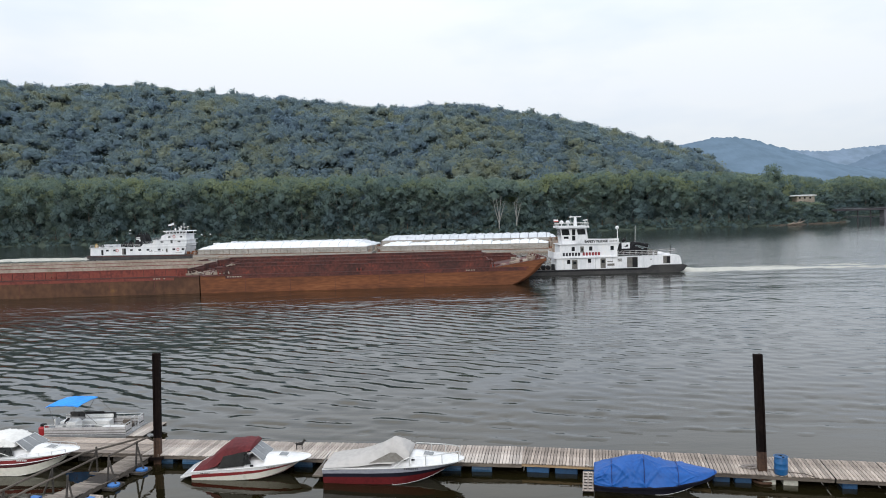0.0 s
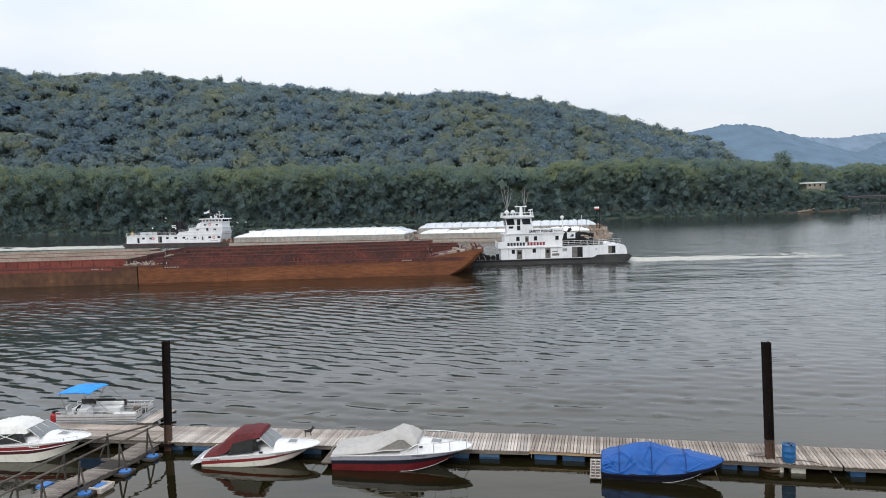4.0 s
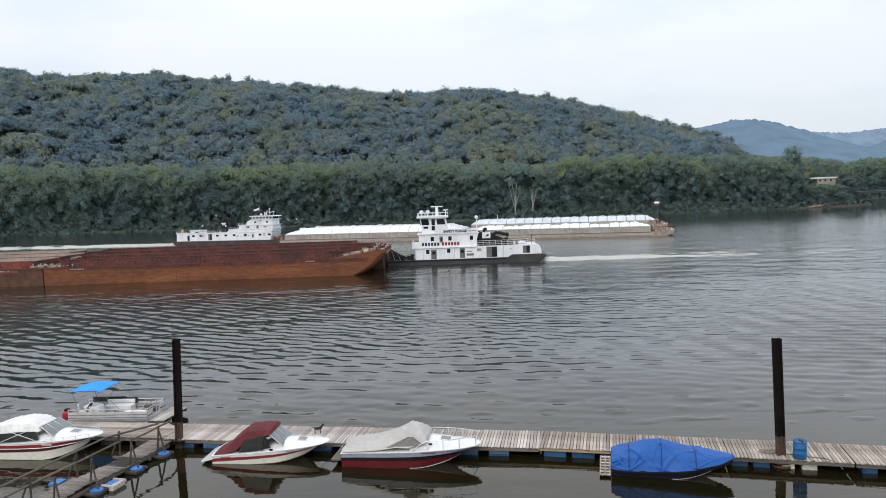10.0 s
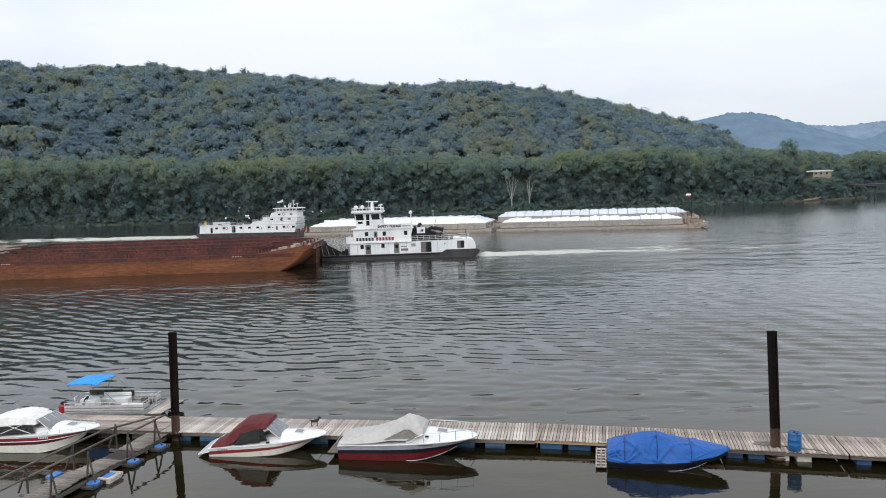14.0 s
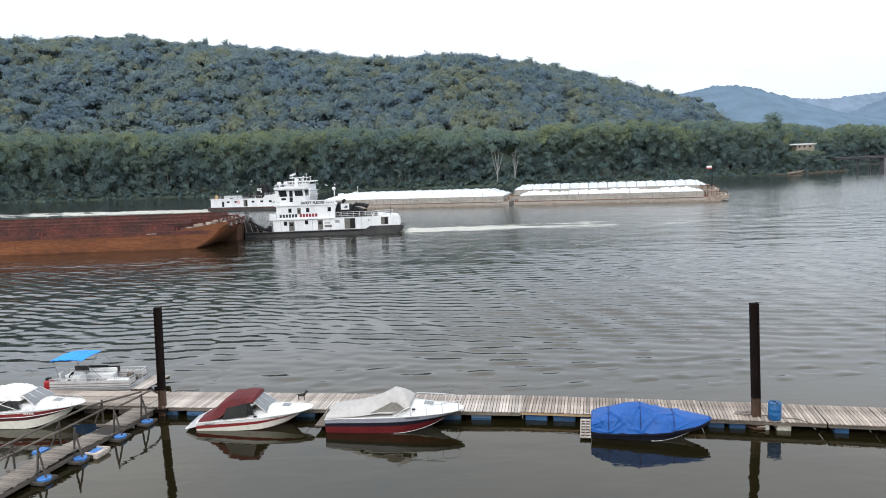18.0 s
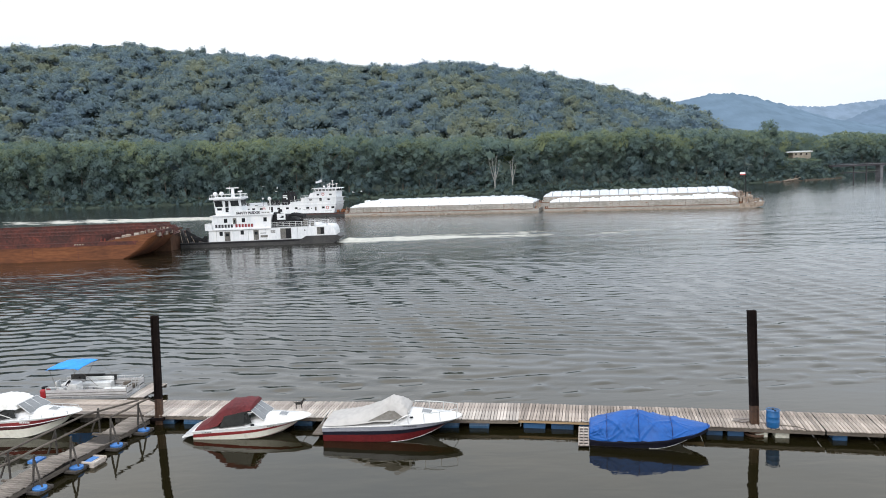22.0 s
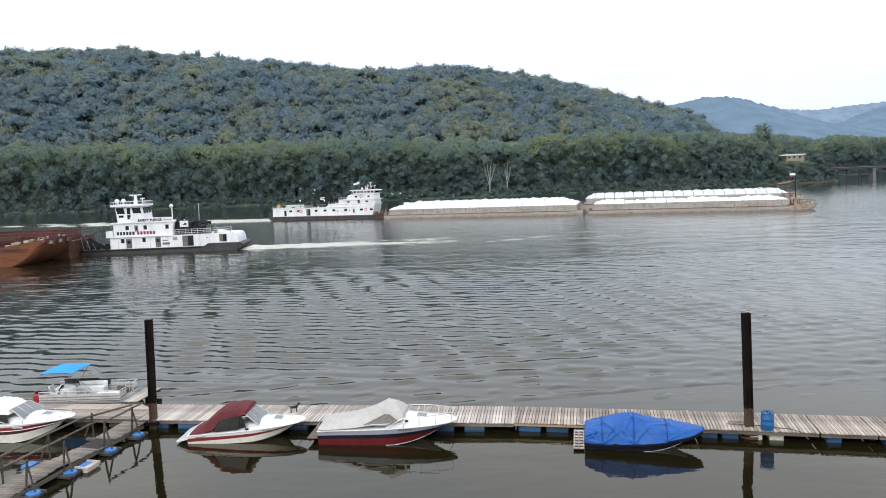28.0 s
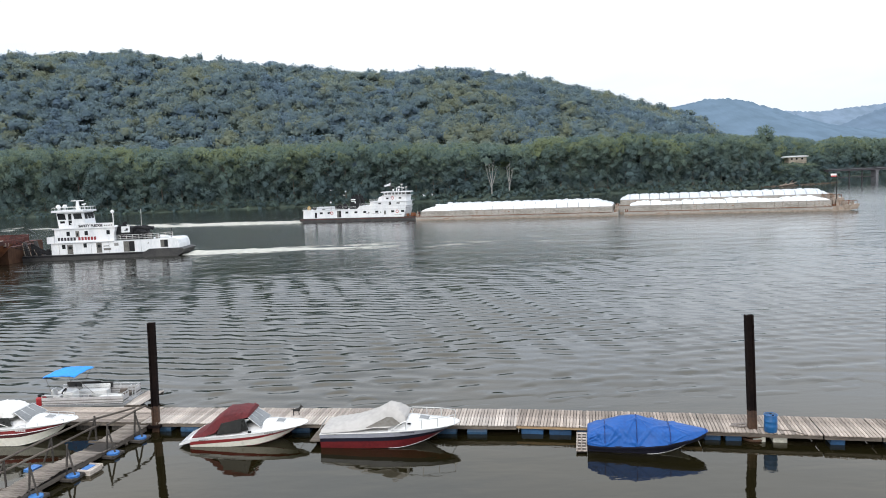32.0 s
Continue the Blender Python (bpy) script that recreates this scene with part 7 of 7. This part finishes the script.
for i in range(151):
    q = glide(TARP, i / 150)
    ring = []
    for j, p in enumerate(tarp_ring(q, 72)):
        f = j / 36 if j <= 36 else (72 - j) / 36
        n_ = 0.045 * noise.noise(Vector((p[0] * 1.5, p[1] * 1.1, p[2] * 1.4 + 8))) * (1 - f ** 4)
        for x0, f0, x1, f1, w, h in pleats:
            if (j > 36) != (h > 0.055):
                continue
            dx, df = x1 - x0, f1 - f0
            k = max(0.0, min(1.0, ((p[0] - x0) * dx + (f - f0) * df) / (dx * dx + df * df)))
            d = math.hypot(p[0] - x0 - k * dx, f - f0 - k * df)
            n_ += h * math.exp(-(d / w) ** 2) * (1 - 0.6 * k) * min(1.0, 8 * (1 - f))
        ring.append((p[0], p[1] + n_ * (1 if p[1] > 0 else -1) * 0.8, p[2] + n_ * 0.8))
    rings.append(ring)
part("tarpaulin", loft(bmesh.new(), rings, cap=True), M_TARP, b, smooth=True)
for k in (2, 4, 6, 8.75):
    q = glide(TARP, k / 9)
    q = q + np.array([0, 0, 0.022, 0.022, 0.022, 0.026])
    part("strap", pipe(bmesh.new(), tarp_ring(q, 20), 0.017, n=5), M_TARP_LINE, b, "dark lashing strap")
for sgn in (-1, 1):
    part("skirt", loft(bmesh.new(), [[(q[0], sgn * q[2] * 0.99, q[1] + 0.03), (q[0], sgn * q[2] * 1.005, q[1] - 0.07), (q[0], sgn * q[2] * 0.93, q[1] - 0.16)] for q in [glide(TARP, i / 30) for i in range(30)]], cap=False), M_NAVY, b, "dark blue hem of the tarpaulin", smooth=True)
# the dark slab below the slats paints the shade in their slots
sp = part("swim_platform", quad(bmesh.new(), ((-0.50, -1.0, 0.06), (-0.02, -0.96, 0.06), (-0.06, 0.55, 0.42), (-0.50, 0.5, 0.42)), 0.03), M_SHADOWY, b, "weathered slatted swim platform")
for k in range(7):
    y0, z0 = -0.98 + 0.215 * k, 0.098 + 0.0515 * k
    part("slat", quad(bmesh.new(), ((-0.51, y0, z0), (-0.03, y0 + 0.03, z0), (-0.03, y0 + 0.13, z0 + 0.024), (-0.51, y0 + 0.10, z0 + 0.024)), 0.02), M_PLANK, sp)
for x in (-0.50, -0.30, -0.09):
    part("batten", quad(bmesh.new(), ((x, -0.99, 0.118), (x + 0.05, -0.99, 0.118), (x + 0.05, 0.42, 0.456), (x, 0.42, 0.456)), 0.014), M_PLANK, sp)

# white cabin boat at the inner berth
b, L = moored((-23.55, 35.9), (-17.72, 35.35), "white cabin boat with red and black stripes and cream canvas")
H = Hull(L, 2.25, 0.76, 1.02)
H.bands = lambda s: (0, 0.10, 0.32, 0.56 - 0.08 * s, 1.0)
H.build(b, (M_GEL, M_STRIPE_RED, M_STRIPE_DARK, M_GEL_CREAM, M_GEL_CREAM))
H.deck(b, 0.42, 1.0, lambda s: 0.34 * max(0, min(1, (0.99 - s) / 0.4)), M_GEL)
secs = [H.section(min(i / 22, 0.997)) for i in range(23)]
for k, r_, m_ in ((2, 0.020, M_GEL), (8, 0.020, M_GEL)):
    part("pinstripe", pipe(bmesh.new(), [c[k] for c in secs], r_, n=5), m_, b)
H.deck(b, 0.0, 0.43, lambda s: 0.05, M_GEL, "side_deck")
canvas(b, [(0.2, 1.20, 1.0, 1.45, 0.85, 1.55), (0.9, 1.32, 1.0, 1.66, 0.84, 1.78), (1.7, 1.42, 0.98, 1.80, 0.80, 1.92), (2.5, 1.44, 0.95, 1.76, 0.76, 1.86), (3.1, 1.42, 0.88, 1.58, 0.70, 1.64)], M_CANVAS_CREAM, "convertible_top", 0.03, 11)
for y in (-1, 1):
    # dark cabin interior painted into the clear curtain
    part("side_curtain", quad(bmesh.new(), ((0.3, y * 1.04, 0.86), (3.1, y * 0.97, 1.02), (2.9, y * 0.89, 1.42), (0.3, y * 1.0, 1.30))), M_VINYL_NET, b, "clear side curtain with the dark cabin painted in")
    part("top_bow", tubes(((1.0, y * 1.05, 0.9), (2.6, y * 0.94, 1.5), 0.018), ((2.9, y * 0.98, 1.0), (1.6, y * 0.99, 1.45), 0.018), n=5), M_CANVAS_CREAM, b)
windscreen(b, 3.75, 1.20, 0.86, 0.66, 0.44)
deck_hatch(b, H, 0.72, 0.81, 0.28, lambda s: 0.34 * max(0, min(1, (0.99 - s) / 0.4)))
rail_hoop(b, H, 0.55, 0.93, 0.16)
name_bars(b, 3.35, 6, -1.12, 0.80, 0.06, 0.09, 0.06, M_SEAT)

# lines that hold the boats to the dock
for a_, c_ in (((-11.15, 35.1, 0.55), (-10.7, 35.55, 0.52)), ((-6.6, 34.1, 0.86), (-6.2, 34.75, 0.52)), ((-4.7, 34.2, 0.75), (-4.3, 34.6, 0.52)), ((0.9, 32.6, 0.9), (1.3, 33.25, 0.52)), ((7.3, 31.7, 0.6), (7.0, 32.2, 0.52))):
    ml = empty("mooring_line", pose(*a_), "short pale mooring line from boat to dock", "rope", "mooring lines")
    d_ = Vector(c_) - Vector(a_)
    part("line", pipe(bmesh.new(), [(0, 0, 0), d_ * 0.5 - Vector((0, 0, 0.06)), d_], 0.014, n=5), M_ROPE_PALE, ml)

# pontoon boat beyond the dock
pb = empty("pontoon_boat", pose(-21.55, 40.52, 0, 0, 0, -3.5), "open pontoon boat with white fence panels and blue sunshade", "pontoon boat", "moored boats")
PL, PW = 4.75, 2.25
for y in (-0.8, 0.8):
    bm = bmesh.new()
    loft(bm, [[(x, y + r_ * math.cos(2 * math.pi * i / 14), 0.14 + zz + r_ * math.sin(2 * math.pi * i / 14)) for i in range(14)] for x, r_, zz in ((-0.2, 0.3, 0), (4.2, 0.3, 0), (4.7, 0.22, 0.06), (5.05, 0.04, 0.15))], closed=True)
    part("pontoon", bm, M_ALU, pb, smooth=True)
part("deck", boxes((-0.1, PL, -PW / 2, PW / 2, 0.44, 0.54)), M_CARPET, pb)
def fence(a, c0, c1):
    """One fence panel along x (a='x') or y, with top rail and a stripe."""
    z0, z1 = 0.58, 1.12
    (x0, y0), (x1, y1) = c0, c1
    t = 0.02
    if a == "x":
        p = part("fence_panel", boxes((x0, x1, y0 - t, y0 + t, z0, z1 - 0.14)), M_FENCE, pb, "white fence panel")
        part("stripe", boxes((x0, x1, y0 - t - 0.006, y0 - t, z0 + 0.06, z0 + 0.10), (x0, x1, y0 - t - 0.006, y0 - t, z0 + 0.21, z0 + 0.25)), M_DOORWAY, p)
    else:
        p = part("fence_panel", boxes((x0 - t, x0 + t, y0, y1, z0, z1 - 0.14)), M_FENCE, pb, "white fence panel")
        part("stripe", boxes((x0 - t - 0.006, x0 - t, y0, y1, z0 + 0.1, z0 + 0.16), (x0 + t, x0 + t + 0.006, y0, y1, z0 + 0.1, z0 + 0.16)), M_VINYL_NET, p)
    bm = tubes(((x0, y0, z1), (x1, y1, z1), 0.022), ((x0, y0, 0.54), (x0, y0, z1), 0.022), ((x1, y1, 0.54), (x1, y1, z1), 0.022), (((x0 + x1) / 2, (y0 + y1) / 2, 0.54), ((x0 + x1) / 2, (y0 + y1) / 2, z1), 0.018), n=6)
    part("fence_rail", bm, M_ALU, pb)


h = PW / 2 - 0.05
for x0, x1 in ((0.0, 1.5), (1.5, 2.4), (2.4, 2.9), (2.9, 4.6)):
    fence("x", (x0, -h), (x1, -h))
for x0, x1 in ((0.0, 2.3), (2.3, 4.6)):
    fence("x", (x0, h), (x1, h))
fence("y", (4.6, -h), (4.6, -0.45))
fence("y", (4.6, 0.45), (4.6, h))
part("fence_back", boxes((0.3, 2.3, 1.0, 1.06, 1.0, 1.3)), M_VINYL_NET, pb, "dark padded seat back")
part("rear_lounge", boxes((0.1, 0.9, 0.2, 1.0, 0.54, 0.95), bevel=0.05), M_SEAT, pb, "worn white corner lounge")
for x, y in ((0.5, -0.3), (0.95, 0.3), (1.35, -0.05), (1.8, 0.2)):
    part("cushion", boxes((x - 0.22, x + 0.22, y - 0.18, y + 0.18, 0.54, 0.72), bevel=0.05), M_CARPET, pb, "grey deck cushion")
part("gate_rail", tubes(((4.62, -0.45, 0.54), (4.62, -0.45, 1.3), 0.022), ((4.62, 0.0, 0.54), (4.62, 0.0, 1.3), 0.022), ((4.62, -0.45, 1.3), (4.62, 0.0, 1.3), 0.022), n=6), M_ALU, pb)
part("seat", boxes((1.2, 2.9, 0.45, 0.98, 0.54, 0.92), (1.2, 2.9, 0.92, 1.0, 0.92, 1.16), bevel=0.04), M_SEAT, pb, "worn white bench seat")
part("seat", boxes((3.1, 4.4, -0.98, -0.5, 0.54, 0.92), bevel=0.04), M_SEAT, pb, "white bow lounger")
part("seat_back", boxes((1.15, 3.0, 1.0, 1.08, 0.9, 1.24)), M_VINYL_NET, pb, "dark seat back")
part("console", boxes((1.0, 1.6, -0.75, -0.1, 0.54, 1.2), bevel=0.04), M_SEAT, pb)
part("wheel", tubes(((0.95, -0.43, 1.15), (0.90, -0.43, 1.18), 0.19), n=14), M_STACK, pb)
part("helm_seat", boxes((0.35, 0.8, -0.68, -0.2, 0.54, 0.95), (0.3, 0.42, -0.68, -0.2, 0.95, 1.35), bevel=0.04), M_SEAT, pb)
part("anchor_gear", boxes((3.6, 4.3, 0.2, 0.8, 0.54, 0.74), (3.75, 4.1, 0.3, 0.6, 0.74, 0.95)), M_TIMBER, pb, "brown heap of gear")
motor = part("outboard", boxes((-0.62, -0.18, -0.75, -0.25, 0.32, 0.92), bevel=0.09), M_ENGINE, pb, "red outboard cowl")
part("motor_leg", boxes((-0.5, -0.3, -0.58, -0.42, -0.4, 0.35)), M_STACK, motor)
part("cowl_cap", boxes((-0.55, -0.25, -0.62, -0.38, 0.92, 1.05), bevel=0.04), M_STACK, motor)
rows = []
for i in range(9):
    x = 0.1 + 1.85 * i / 8
    rows.append([(x, y, 2.17 + 0.03 * math.sin(math.pi * i / 8) + 0.05 * math.cos(y * 1.45) + 0.012 * math.sin(7 * y + 3 * i) - (0.04 if i in (0, 8) else 0)) for y in np.linspace(-1.08, 1.08, 9)] )
bm = loft(bmesh.new(), rows + [[(p[0], p[1], p[2] - 0.03) for p in r_] for r_ in rows[::-1]], cap=False)
part("sunshade", bm, M_BIMINI, pb, "bright blue fabric sunshade")
for y in (-1.0, 1.0):
    for x0, x1 in ((0.25, 0.6), (1.85, 1.2), (1.9, 3.0)):
        part("shade_bow", tubes(((x0, y, 2.15), (x1, y * 1.02, 1.1), 0.012), n=5), M_DOORWAY, pb)

# ---- the far bank's right end: bridge, house, spit and a stranded hull ----
bridge = empty("bridge", pose(254.0, 431.0, 0, 0, 0, 0), "low dark girder bridge on grey piers across a side channel", "bridge")
part("girder", boxes((-4, 190, -2.6, 2.6, 7.1, 8.1)), M_BRIDGE, bridge)
part("deck_slab", boxes((-4, 190, -3.0, 3.0, 8.1, 8.35)), M_CONCRETE, bridge)
part("rail", boxes((-4, 190, -3.0, -2.88, 8.95, 9.1)), M_BRIDGE, bridge)
for k in range(64):
    part("rail_post", boxes((-3.9 + 3 * k, -3.7 + 3 * k, -3.0, -2.88, 8.35, 8.95)), M_BRIDGE, bridge)
for x in (25.6, 62, 99, 136):
    part("pier", boxes((x, x + 1.7, -2.4, 2.4, -2, 6.6), (x - 0.5, x + 2.2, -2.6, 2.6, 6.6, 7.1)), M_CONCRETE, bridge, "grey concrete pier")
part("cross_brace", boxes((2.0, 25.6, -0.3, 0.3, 3.0, 3.4), (10.2, 10.7, -0.3, 0.3, -1.5, 7.1), (18.2, 18.7, -0.3, 0.3, -1.5, 7.1)), M_BRIDGE, bridge)
house = empty("house", pose(243.2, 455, float(ground_z(243.2, 455)), 0, 0, 0), "low tan house with a pale flat roof half hidden by trees", "house")
hz0 = 17.0 - float(ground_z(243.2, 455))
part("wall", boxes((-5.6, 6.0, -3, 3, -3.0, hz0)), M_HOPPER, house)
part("roof", prism(bmesh.new(), [(-7.2, hz0), (7.0, hz0), (6.8, hz0 + 0.95), (-6.6, hz0 + 0.8)], -3.8, 3.6), M_COVER, house, "pale flat roof")
for x in (-4.2, -1.0, 2.6):
    part("window", boxes((x, x + 1.1, -3.04, -3.0, hz0 - 1.7, hz0 - 0.6)), M_GLASS, house)
drift = empty("driftwood", pose(214.5, 408.5, 0.3, 0, 0, 10), "bleached and rusty drift logs stranded on the mud", "driftwood")
for x0, x1, z1, rr_ in ((-7, 4, 0.9, 0.38), (-3, 6, 1.7, 0.30), (0, 3.4, 2.8, 0.22), (-5, -1, 1.4, 0.26)):
    part("log", tubes(((x0, 0.3 * x0, 0.2), (x1, 0.1 * x1, z1), rr_, rr_ * 0.6)), M_GEAR, drift)
sx_ = np.linspace(196, 263, 24)
spit = tagged(part("bank_spit", loft(bmesh.new(), [[(x, float(shore_y(x)) - 2.6 - 1.2 * math.sin(x * 0.5), -0.4), (x, float(shore_y(x)) - 0.6, 0.62 + 0.2 * math.sin(x * 0.9)), (x, float(shore_y(x)) + 3.0, 0.5)] for x in sx_], cap=False), M_SOIL), "bare brown mud shelf at the water's edge", "bank", kind="structure")


def motions():
    for ob, place, u, v in MOVERS:
        walk(ob, [(t, place(t, u, v)) for t in (0, 4, 8, 12, 16, 20, 24, 28, 32)])


motions()
